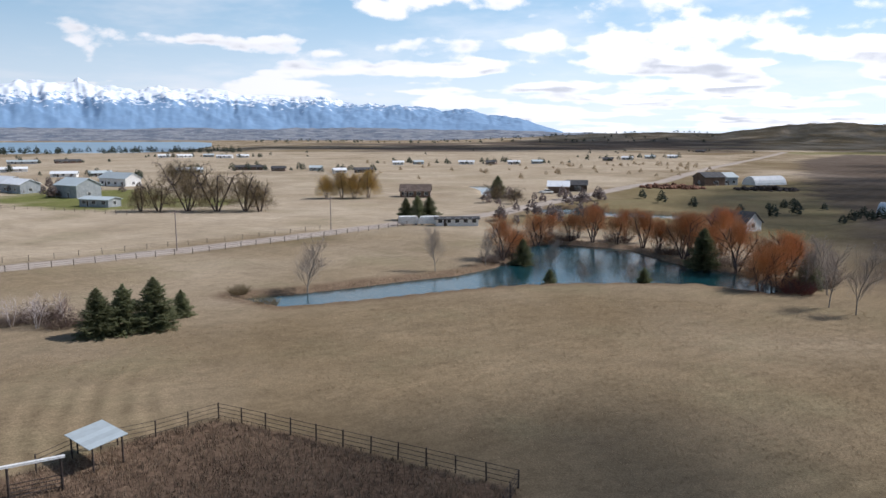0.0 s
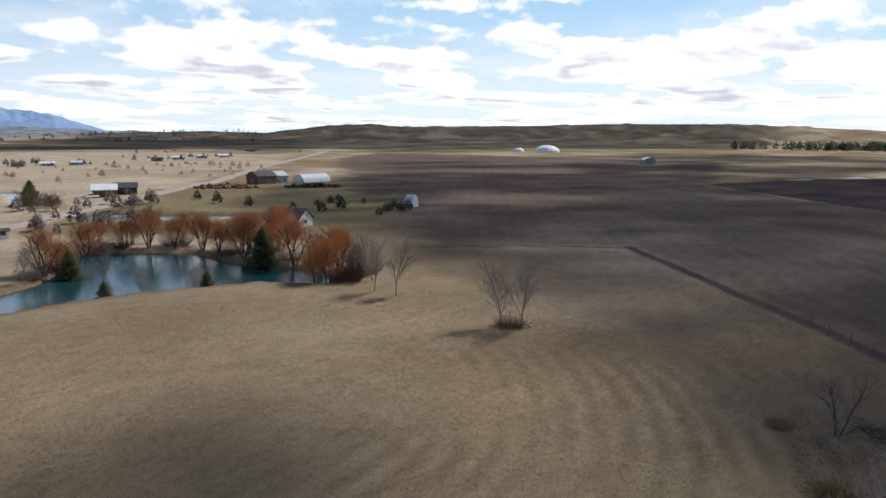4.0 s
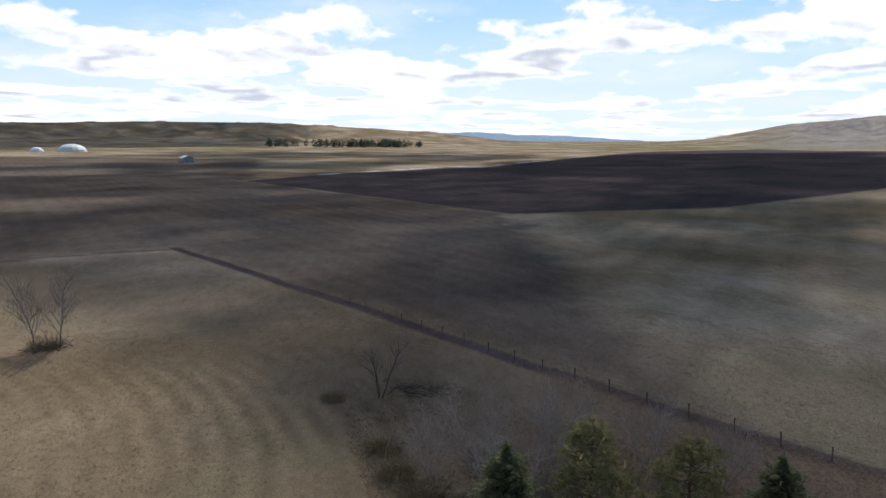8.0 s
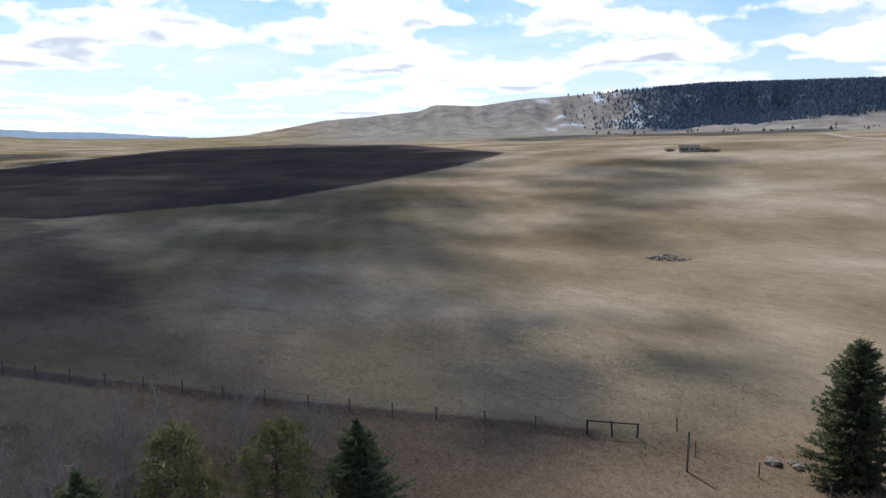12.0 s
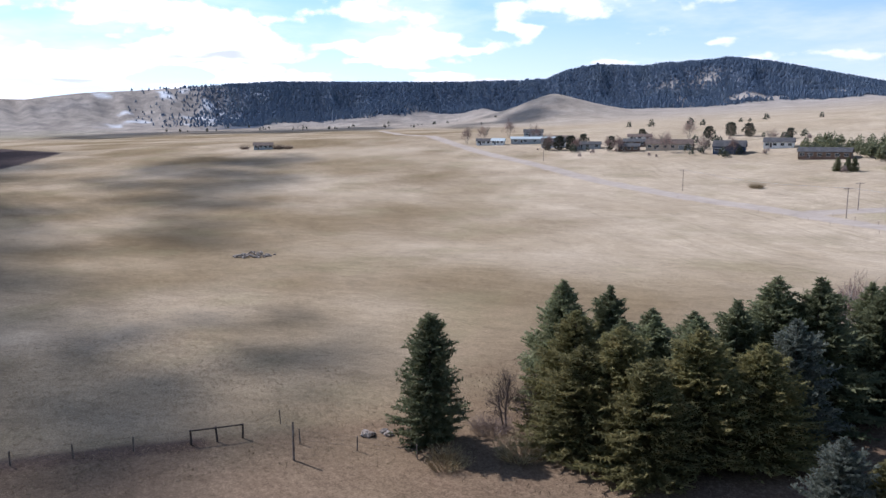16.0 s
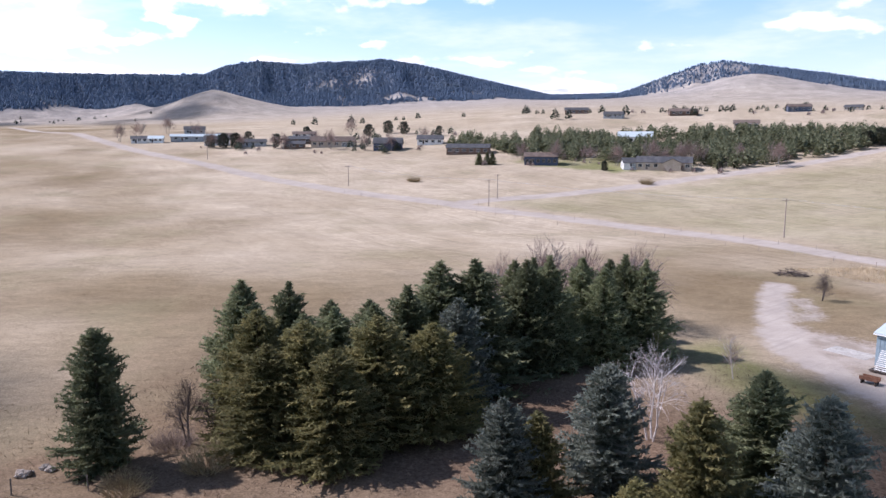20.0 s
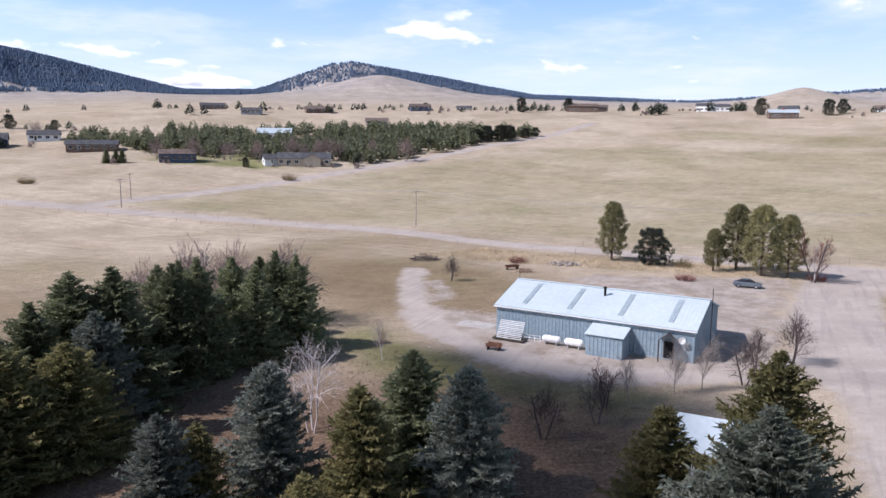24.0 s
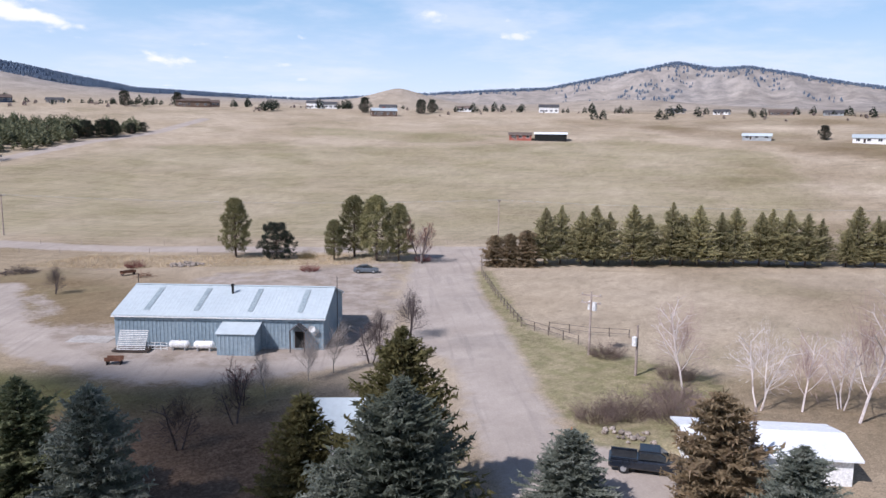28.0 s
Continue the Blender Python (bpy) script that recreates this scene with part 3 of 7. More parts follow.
def ground_material():
    m = bpy.data.materials.new("field_ground")
    m.use_nodes = True
    t = Tree(m.node_tree)
    p = m.node_tree.nodes["Principled BSDF"]
    pos = t.n("ShaderNodeNewGeometry").outputs["Position"]
    at = t.n("ShaderNodeAttribute")
    at.attribute_name = "cover"
    sp = t.n("ShaderNodeSeparateColor", ins={0: at.outputs["Color"]})
    soil, green, gravel, brush = sp.outputs[0], sp.outputs[1], sp.outputs[2], at.outputs["Alpha"]
    at2 = t.n("ShaderNodeAttribute")
    at2.attribute_name = "far"
    sp2 = t.n("ShaderNodeSeparateColor", ins={0: at2.outputs["Color"]})
    wooded, snow, straw = sp2.outputs
    at3 = t.n("ShaderNodeAttribute")
    at3.attribute_name = "edges"
    lanes, tilled, verge = t.n("ShaderNodeSeparateColor", ins={0: at3.outputs["Color"]}).outputs
    at4 = t.n("ShaderNodeAttribute")
    at4.attribute_name = "marks"
    rings_m, rows_m, lines_m = t.n("ShaderNodeSeparateColor", ins={0: at4.outputs["Color"]}).outputs
    flat = t.scaled(pos, (1, 1, 0.2))

    def signed(v, k):
        return t.math("MULTIPLY", t.math("SUBTRACT", v, 0.5), k)

    def edge(v, soft, wild):  # crisp but ragged border of an area; soft and wild in metres
        return t.ramp(t.math("ADD", v, signed(t.noise(pos, 0.55, 5.0, 0.65), wild / 10)), 0.5 - soft / 20, 0.5 + soft / 20)

    def along(angle, s):  # stretched along a compass bearing
        return t.scaled(t.scaled(pos, (1, 1, 1), rot=(0, 0, radians(angle - 90))), s)

    big = t.noise(flat, 0.018, 5.0, 0.6)
    mid = t.noise(along(110, (0.4, 1.0, 0.2)), 0.11, 5.0, 0.65)
    fine = t.noise(pos, 1.4, 6.0, 0.7)
    tuft = t.noise(pos, 6.0, 3.0, 0.7)
    # dry grass
    grass = t.mix(t.ramp(straw, 0.25, 0.85), (0.188, 0.138, 0.082), (0.436, 0.356, 0.264))
    grass = t.mix(t.ramp(big, 0.35, 0.7, 0.0, 0.55), grass, (0.288, 0.224, 0.146))
    grass = t.mix(t.ramp(mid, 0.5, 0.75, 0.0, 0.22), grass, (0.12, 0.094, 0.068))
    grass = t.mix(t.ramp(t.noise(flat, 0.045, 4.0), 0.5, 0.68, 0.0, 0.34), grass, (0.225, 0.195, 0.115))
    # long pale and olive lines left by the drill, bending with the slope
    bend = t.n("ShaderNodeVectorMath", operation="MULTIPLY_ADD", ins={0: t.noise(flat, 0.006, 1.0, 0.5, 1), 1: (60.0, 60.0, 0.0), 2: pos}).outputs[0]
    turned = t.scaled(bend, (1, 1, 1), rot=(0, 0, radians(33)))
    contour = t.noise(t.scaled(turned, (0.02, 0.9, 0.0)), 1.0, 6.0, 0.7)
    grass = t.mix(t.math("MULTIPLY", t.ramp(contour, 0.5, 0.68), t.math("MULTIPLY", lines_m, 0.5)), grass, (0.165, 0.142, 0.088))
    grass = t.mix(t.math("MULTIPLY", t.ramp(contour, 0.48, 0.34), t.math("MULTIPLY", lines_m, 0.28)), grass, (0.43, 0.36, 0.285))
    turf = t.mix(mid, (0.115, 0.13, 0.040), (0.20, 0.195, 0.08))
    col = t.mix(green, grass, turf)
    verge_g = t.mix(t.ramp(t.noise(pos, 0.45, 5.0, 0.65), 0.36, 0.62), (0.135, 0.142, 0.048), (0.26, 0.225, 0.125))
    col = t.mix(t.math("MULTIPLY", edge(verge, 0.8, 2.2), 0.62), col, verge_g)
    earth = t.mix(mid, (0.057, 0.044, 0.044), (0.090, 0.071, 0.067))
    # furrows
    wave = t.n("ShaderNodeTexWave", ins={"Vector": t.scaled(pos, (1, 1, 0), rot=(0, 0, 0.62)), "Scale": 0.05, "Distortion": 3.0, "Detail": 3.0, "Detail Scale": 1.2}).outputs["Fac"]
    earth = t.mix(t.math("MULTIPLY", wave, 0.45), earth, (0.105, 0.088, 0.085))
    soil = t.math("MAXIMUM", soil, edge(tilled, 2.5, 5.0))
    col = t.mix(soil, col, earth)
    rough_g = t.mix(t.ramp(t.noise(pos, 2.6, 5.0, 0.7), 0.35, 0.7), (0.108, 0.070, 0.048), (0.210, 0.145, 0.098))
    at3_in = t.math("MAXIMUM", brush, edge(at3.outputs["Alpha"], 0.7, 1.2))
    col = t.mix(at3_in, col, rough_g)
    stone = t.mix(t.ramp(t.noise(pos, 0.16, 6.0, 0.6), 0.3, 0.75), (0.375, 0.318, 0.270), (0.448, 0.384, 0.330))
    worn = t.noise(t.scaled(t.scaled(pos, (1, 1, 1), rot=(0, 0, radians(-62))), (0.06, 1.1, 1)), 0.8, 4.0, 0.6)
    stone = t.mix(t.ramp(worn, 0.5, 0.7, 0.0, 0.45), stone, (0.27, 0.235, 0.21))
    stone = t.mix(t.ramp(t.noise(flat, 0.09, 5.0, 0.65), 0.52, 0.68, 0.0, 0.45), stone, (0.27, 0.235, 0.208))
    gravel = t.math("ADD", gravel, t.math("MULTIPLY", signed(t.noise(pos, 0.3, 5.0, 0.65), 1.0), t.ramp(gravel, 0.02, 0.5, 0.0, 0.55)))
    ragged = t.ramp(t.math("ADD", gravel, t.math("MULTIPLY", t.math("SUBTRACT", fine, 0.5), 0.7)), 0.28, 0.66)
    dirt = t.math("MULTIPLY", t.ramp(lanes, 0.52, 0.42), t.ramp(t.noise(pos, 0.28, 6.0, 0.7), 0.4, 0.62, 0.1, 0.85))
    stone = t.mix(dirt, stone, (0.265, 0.215, 0.172))
    ragged = t.math("MAXIMUM", ragged, edge(lanes, 1.1, 1.8))
    col = t.mix(ragged, col, stone)
    # pale grey carries distance haze as well as rock
    hazed_rock = t.mix(t.ramp(t.noise(pos, 0.022, 6.0, 0.75), 0.35, 0.65), (0.19, 0.185, 0.19), (0.37, 0.34, 0.32))
    col = t.mix(t.math("MULTIPLY", at2.outputs["Alpha"], 0.9), col, hazed_rock)
    # forest floor blued for haze and darkened like shade between the trees
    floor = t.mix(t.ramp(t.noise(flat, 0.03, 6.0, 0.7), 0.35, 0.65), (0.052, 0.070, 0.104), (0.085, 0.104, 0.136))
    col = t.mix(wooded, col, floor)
    col = t.mix(snow, col, (0.62, 0.64, 0.68))
    # worn, flattened and clipped grass, loose on gravel
    calm = t.math("SUBTRACT", 1.0, t.math("MULTIPLY", ragged, 0.7))
    value = t.math("MULTIPLY", t.ramp(fine, 0.2, 0.8, 0.84, 1.16), t.ramp(tuft, 0.25, 0.75, 0.70, 1.30))
    value = t.math("MULTIPLY", value, t.ramp(t.noise(along(60, (0.5, 1.0, 0.2)), 0.4, 6.0, 0.7), 0.3, 0.7, 0.89, 1.11))
    value = t.math("MULTIPLY", value, t.ramp(t.noise(flat, 0.05, 6.0, 0.7), 0.3, 0.7, 0.92, 1.08))
    clumps = t.ramp(t.noise(along(75, (0.6, 1.0, 0.3)), 0.8, 5.0, 0.7), 0.54, 0.70, 0.0, 0.24)
    value = t.math("MULTIPLY", value, t.math("SUBTRACT", 1.04, clumps))
    loop = t.n("ShaderNodeTexWave", ins={"Vector": t.scaled(pos, (1, 1, 0), (-8, -84, 0)), "Scale": 0.115, "Distortion": 5.0, "Detail": 3.0, "Detail Scale": 0.35})
    loop.wave_type, loop.rings_direction = "RINGS", "SPHERICAL"
    drill = t.n("ShaderNodeTexWave", ins={"Vector": t.scaled(pos, (1, 1, 0), rot=(0, 0, radians(93))), "Scale": 0.03, "Distortion": 4.0, "Detail": 3.0, "Detail Scale": 0.3})
    patch = t.ramp(t.noise(flat, 0.06, 3.0), 0.35, 0.6)
    value = t.math("MULTIPLY", value, t.math("ADD", 1.0, t.math("MULTIPLY", t.math("MULTIPLY", signed(loop.outputs["Fac"], 0.34), rings_m), patch)))
    value = t.math("MULTIPLY", value, t.math("ADD", 1.0, t.math("MULTIPLY", t.math("MULTIPLY", signed(drill.outputs["Fac"], 0.2), rows_m), patch)))
    value = t.math("ADD", 1.0, t.math("MULTIPLY", t.math("SUBTRACT", value, 1.0), calm))
    hsv = t.n("ShaderNodeHueSaturation", ins={"Color": col, "Value": value})
    t.link(hsv.outputs[0], p.inputs["Base Color"])
    p.inputs["Roughness"].default_value, p.inputs["Specular IOR Level"].default_value = 1.0, 0.0
    hgt = t.math("ADD", t.math("MULTIPLY", fine, 0.5), t.math("MULTIPLY", tuft, 0.5))
    b = t.n("ShaderNodeBump", ins={"Height": hgt, "Strength": 0.22, "Distance": 0.08})
    t.link(b.outputs[0], p.inputs["Normal"])
    return m


ground = new("ground", polar_sheet())
ground.data.materials.append(ground_material())
tagged(ground, "dry winter pasture, ploughed soil and gravel tracks rising to hills", "ground", kind="structure")


def water_material():
    m = bpy.data.materials.new("pond_water")
    m.use_nodes = True
    t = Tree(m.node_tree)
    p = m.node_tree.nodes["Principled BSDF"]
    pos = t.n("ShaderNodeNewGeometry").outputs["Position"]
    p.inputs["Base Color"].default_value = (0.008, 0.045, 0.055, 1)
    p.inputs["Roughness"].default_value = 0.12
    b = t.n("ShaderNodeBump", ins={"Height": t.noise(t.scaled(pos, (1, 2.2, 1)), 1.1, 3.0), "Strength": 0.35, "Distance": 0.08})
    t.link(b.outputs[0], p.inputs["Normal"])
    return m


M_WATER = water_material()
M_LAKE = material("lake_water", (0.16, 0.25, 0.32), (0.20, 0.29, 0.36), 0.004, 0.3, bump=0.0, spec=0.5, speck=0.1, spread=0.0)


def flat_sheet(name, poly, z, mat, label, category="water"):
    bm = bmesh.new()
    bm.faces.new([bm.verts.new((x, y, z)) for x, y in poly])
    bmesh.ops.triangulate(bm, faces=bm.faces[:])
    bmesh.ops.recalc_face_normals(bm, faces=bm.faces[:])
    me = bpy.data.meshes.new(name)
    bm.to_mesh(me)
    bm.free()
    if me.polygons[0].normal.z < 0:
        me.flip_normals()
    me.materials.append(mat)
    return tagged(new(name, me), label, category, kind="structure")


def grown(poly, by):
    cx, cy = sum(p[0] for p in poly) / len(poly), sum(p[1] for p in poly) / len(poly)
    return [(x + by * (x - cx) / math.hypot(x - cx, y - cy), y + by * (y - cy) / math.hypot(x - cx, y - cy)) for x, y in poly]


flat_sheet("water", grown(POND, 0.8), -0.75, M_WATER, "teal pond with dark reflections below orange willows", "pond")
flat_sheet("water", grown(POND_BACK, 0.8), -0.7, M_WATER, "pale pond arm behind the willows", "pond")
flat_sheet("water", grown(POND_FAR, 0.8), -0.7, M_WATER, "narrow curving pond beyond the trees", "pond")
LAKE = [(r * math.sin(radians(a)), r * math.cos(radians(a))) for r, a in ((1120, -60), (1120, -45), (1130, -30), (1150, -23), (1260, -19), (1700, -17), (2300, -17), (2700, -19), (2700, -28), (2700, -45), (2600, -60))]
flat_sheet("water", LAKE, -2.2, M_LAKE, "wide pale blue lake below snowy mountains", "lake")


def range_material():
    m = bpy.data.materials.new("mountain_haze_rock_snow")
    m.use_nodes = True
    t = Tree(m.node_tree)
    p = m.node_tree.nodes["Principled BSDF"]
    geo = t.n("ShaderNodeNewGeometry")
    z = t.n("ShaderNodeSeparateXYZ", ins={0: geo.outputs["Position"]}).outputs[2]
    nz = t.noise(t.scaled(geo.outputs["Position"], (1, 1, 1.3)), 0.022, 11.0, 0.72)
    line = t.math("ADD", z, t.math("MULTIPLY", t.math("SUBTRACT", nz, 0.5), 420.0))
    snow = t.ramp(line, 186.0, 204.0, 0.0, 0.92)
    # distance haze is put into the rock as pale blue
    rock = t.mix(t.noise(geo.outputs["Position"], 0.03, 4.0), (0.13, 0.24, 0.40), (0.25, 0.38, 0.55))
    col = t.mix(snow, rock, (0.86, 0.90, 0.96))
    t.link(col, p.inputs["Base Color"])
    p.inputs["Roughness"].default_value = 0.95
    return m


def mountain_range(name, label, a0, a1, crest, r0, r1, seed, mat, na=320, nr=44):
    """A long ridge of peaks far off; crest gives its height by direction."""
    az = np.radians(np.linspace(a0, a1, na))
    u = np.linspace(0, 1, nr)
    uu, aa = np.meshgrid(u, az, indexing="ij")
    deg = np.degrees(aa)
    rr = r0 + (r1 - r0) * uu
    x, y = rr * np.sin(aa), rr * np.cos(aa)
    top = np.interp(deg, [c[0] for c in crest], [c[1] for c in crest])
    ridged = 1 - np.abs(2 * fbm(x / 260, y / 260, seed, 5) - 1)
    spurs = fbm(deg * 0.55, uu * 3.0, seed + 9, 4)
    ribs = 1 - np.abs(2 * fbm(deg * 1.5, uu * 2.2, seed + 15, 4) - 1)
    z = top * np.sin(np.pi * np.clip(uu * 0.62, 0, 1)) ** 1.1 * (0.47 + 0.34 * ridged + 0.28 * spurs + 0.09 * ribs) - 6
    verts = np.stack([x, y, z], -1).reshape(-1, 3)
    i, j = np.meshgrid(np.arange(nr - 1), np.arange(na - 1), indexing="ij")
    a = i * na + j
    faces = np.stack([a, a + na, a + na + 1, a + 1], -1).reshape(-1, 4)[:, ::-1]
    me = bpy.data.meshes.new(name)
    me.from_pydata(verts.tolist(), [], faces.tolist())
    me.polygons.foreach_set("use_smooth", np.ones(len(faces), bool))
    me.materials.append(mat)
    return tagged(new(name, me), label, "mountains", kind="structure")


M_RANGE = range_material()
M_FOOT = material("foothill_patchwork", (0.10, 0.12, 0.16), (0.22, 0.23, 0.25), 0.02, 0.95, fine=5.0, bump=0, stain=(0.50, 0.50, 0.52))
# the blue stands for haze over the far hill
M_HAZEHILL = material("haze_blue_hill", (0.16, 0.25, 0.35), (0.20, 0.29, 0.38), 0.01, 0.95, coords="Object", bump=0)
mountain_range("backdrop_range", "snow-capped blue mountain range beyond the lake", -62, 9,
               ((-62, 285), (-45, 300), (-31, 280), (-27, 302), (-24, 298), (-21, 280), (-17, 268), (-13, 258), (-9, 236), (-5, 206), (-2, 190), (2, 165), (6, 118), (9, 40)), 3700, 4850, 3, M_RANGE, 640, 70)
mountain_range("backdrop_hill", "faint blue hill on the horizon", 60, 82, ((60, 20), (66, 50), (69, 66), (72, 56), (78, 40), (82, 25)), 3700, 4800, 8, M_HAZEHILL, 90, 10)
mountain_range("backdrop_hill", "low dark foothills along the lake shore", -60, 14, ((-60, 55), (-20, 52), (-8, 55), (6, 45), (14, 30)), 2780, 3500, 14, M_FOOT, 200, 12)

# ---------------------------------------------------------------- plants


class Shape:
    """Collects vertices and faces of one mesh."""

    def __init__(self):
        self.v, self.f = [], []

    def tri(self, a, b, c):
        k = len(self.v)
        self.v += [a, b, c]
        self.f.append((k, k + 1, k + 2))

    def quad(self, a, b, c, d):
        k = len(self.v)
        self.v += [a, b, c, d]
        self.f.append((k, k + 1, k + 2, k + 3))

    def tube(self, a, b, ra, rb, n=4):
        a, b = Vector(a), Vector(b)
        d = (b - a).normalized()
        s = d.orthogonal().normalized()
        w = d.cross(s)
        k = len(self.v)
        for p, r in ((a, ra), (b, rb)):
            for i in range(n):
                q = 2 * math.pi * i / n
                self.v.append(p + s * (r * math.cos(q)) + w * (r * math.sin(q)))
        for i in range(n):
            self.f.append((k + i, k + (i + 1) % n, k + n + (i + 1) % n, k + n + i))

    def box(self, x0, y0, z0, x1, y1, z1, m=None):
        k = len(self.v)
        pts = [Vector((x, y, z)) for z in (z0, z1) for x, y in ((x0, y0), (x1, y0), (x1, y1), (x0, y1))]
        self.v += [m @ q for q in pts] if m else pts
        self.f += [tuple(k + i for i in q) for q in ((3, 2, 1, 0), (4, 5, 6, 7), (0, 1, 5, 4), (1, 2, 6, 5), (2, 3, 7, 6), (3, 0, 4, 7))]

    def mesh(self, name, mat, smooth=False):
        me = bpy.data.meshes.new(name)
        me.from_pydata([tuple(p) for p in self.v], [], self.f)
        if mat:
            me.materials.append(mat)
        if smooth:
            me.polygons.foreach_set("use_smooth", np.ones(len(self.f), bool))
        return me


def child(name, me, parent, label="", loc=(0, 0, 0), rz=0):
    ob = new(name, me)
    ob.parent = parent
    ob.matrix_basis = pose(*loc, 0, 0, rz)
    if label:
        tagged(ob, label)
    return ob


def part(name, shape, mat, parent, label="", smooth=False):
    return child(name, shape.mesh(name, mat, smooth), parent, label)


def set_at(ob, x, y, rz=0, s=1.0, sz=None, dz=-0.12):
    ob.matrix_basis = Matrix.LocRotScale((x, y, height(x, y) + dz), Euler((0, 0, radians(rz))), (s, s, sz or s))
    return ob


def place(ob, x, y, rz=0, s=1.0, sz=None, dz=-0.12):
    """A further copy of a thing on the ground."""
    return copy_thing(ob, Matrix.LocRotScale((x, y, height(x, y) + dz), Euler((0, 0, radians(rz))), (s, s, sz or s)))


def spruce_shapes(seed, h, rad, skirt=0.04, power=0.75, dense=1.0):
    rnd = random.Random(seed)
    trunk, crown = Shape(), Shape()
    trunk.tube((0, 0, 0), (0, 0, h * 0.55), h * 0.017, h * 0.010, 7)
    trunk.tube((0, 0, h * 0.55), (0, 0, h * 0.985), h * 0.010, 0.012, 5)
    z = h * skirt
    lean = rnd.uniform(0, 6.3)
    while z < h * 0.985:
        f = z / h
        reach = rad * (1 - f) ** power * (0.86 + 0.14 * math.sin(z * 2.3 + lean))
        if f < 0.10:
            reach *= 0.72 + 2.8 * f
        if f > 0.82:
            reach *= 0.45 + 0.55 * (1 - f) / 0.18
        reach = max(reach, 0.16)
        nb = max(4, int((7 + reach * 2.1) * dense))
        a0 = rnd.uniform(0, 6.3)
        for b in range(nb):
            a = a0 + 2 * math.pi * b / nb + rnd.uniform(-0.28, 0.28)
            lump = noise.noise(Vector((math.cos(a) * 1.7, math.sin(a) * 1.7, z * 0.55 + seed * 3.1)))
            L = reach * rnd.uniform(0.78, 1.14) * (1.0 + 0.40 * lump)
            ca, sa = math.cos(a), math.sin(a)
            side = Vector((-sa, ca, 0))
            out = Vector((ca, sa, 0))
            droop = 0.30 - 0.55 * f + rnd.uniform(-0.10, 0.10)
            zz = z + rnd.uniform(-0.18, 0.18)
            pts = [Vector((0, 0, zz)) + out * (L * u) + Vector((0, 0, -L * droop * u + L * 0.24 * u * u)) for u in (0.12, 0.45, 0.75, 1.0)]
            w = 0.09 + 0.042 * L
            for i in range(3):
                w0, w1 = w * (1.0, 1.15, 0.8)[i], w * (1.15, 0.8, 0.12)[i]
                sag = Vector((0, 0, -0.35 * w0))
                crown.quad(pts[i] - side * w0 + sag, pts[i], pts[i + 1], pts[i + 1] - side * w1 + sag)
                crown.quad(pts[i], pts[i] + side * w0 + sag, pts[i + 1] + side * w1 + sag, pts[i + 1])
                # hanging and sideways sprigs break the edge
                for sgn in (-1, 1) * 3:
                    q = pts[i].lerp(pts[i + 1], rnd.random())
                    e = q + side * (sgn * w * rnd.uniform(0.8, 3.0)) + out * (w * rnd.uniform(0.2, 1.2)) + Vector((0, 0, w * rnd.uniform(-1.3, 0.9)))
                    n = out * (w * 0.26)
                    crown.tri(q - n, e, q + n + Vector((0, 0, 0.12 * w)))
            # short tufts in all directions along the bough
            for k in range(17 if L > 0.8 else 8):
                u = rnd.random() ** 0.6 * 2.999
                q = pts[int(u)].lerp(pts[int(u) + 1], u - int(u)) + side * rnd.gauss(0, 0.75 * w) + Vector((0, 0, rnd.gauss(0.0, 0.3 * w)))
                d = Vector((rnd.gauss(0, 1), rnd.gauss(0, 1), rnd.gauss(0.15, 0.8))).normalized() + out * 0.5
                n = d.orthogonal().normalized()
                n = (n * rnd.uniform(-1, 1) + d.cross(n).normalized() * rnd.uniform(-1, 1)).normalized() * (0.055 + 0.012 * L)
                crown.tri(q - n, q + n, q + d * rnd.uniform(0.16, 0.30 + 0.03 * L))
            q = pts[2]
            crown.tri(q - out * w * 0.6, q + out * w * 0.7, q + Vector((0, 0, -w * rnd.uniform(1.2, 2.2))) + out * w * 0.2)
        z += (0.20 + 0.16 * (1 - f)) * (h / 11) ** 0.4 / max(0.6, dense ** 0.5)
    crown.tube((0, 0, h * 0.95), (0, 0, h), 0.06, 0.01, 4)
    return trunk, crown


def spruce(label, leaves, seed, h, rad, **kw):
    e = new("spruce_tree")
    tagged(e, label, "spruce tree")
    trunk, crown = spruce_shapes(seed, h, rad, **kw)
    part("trunk", trunk, M_TRUNK, e)
    part("crown", crown, leaves, e)
    return e


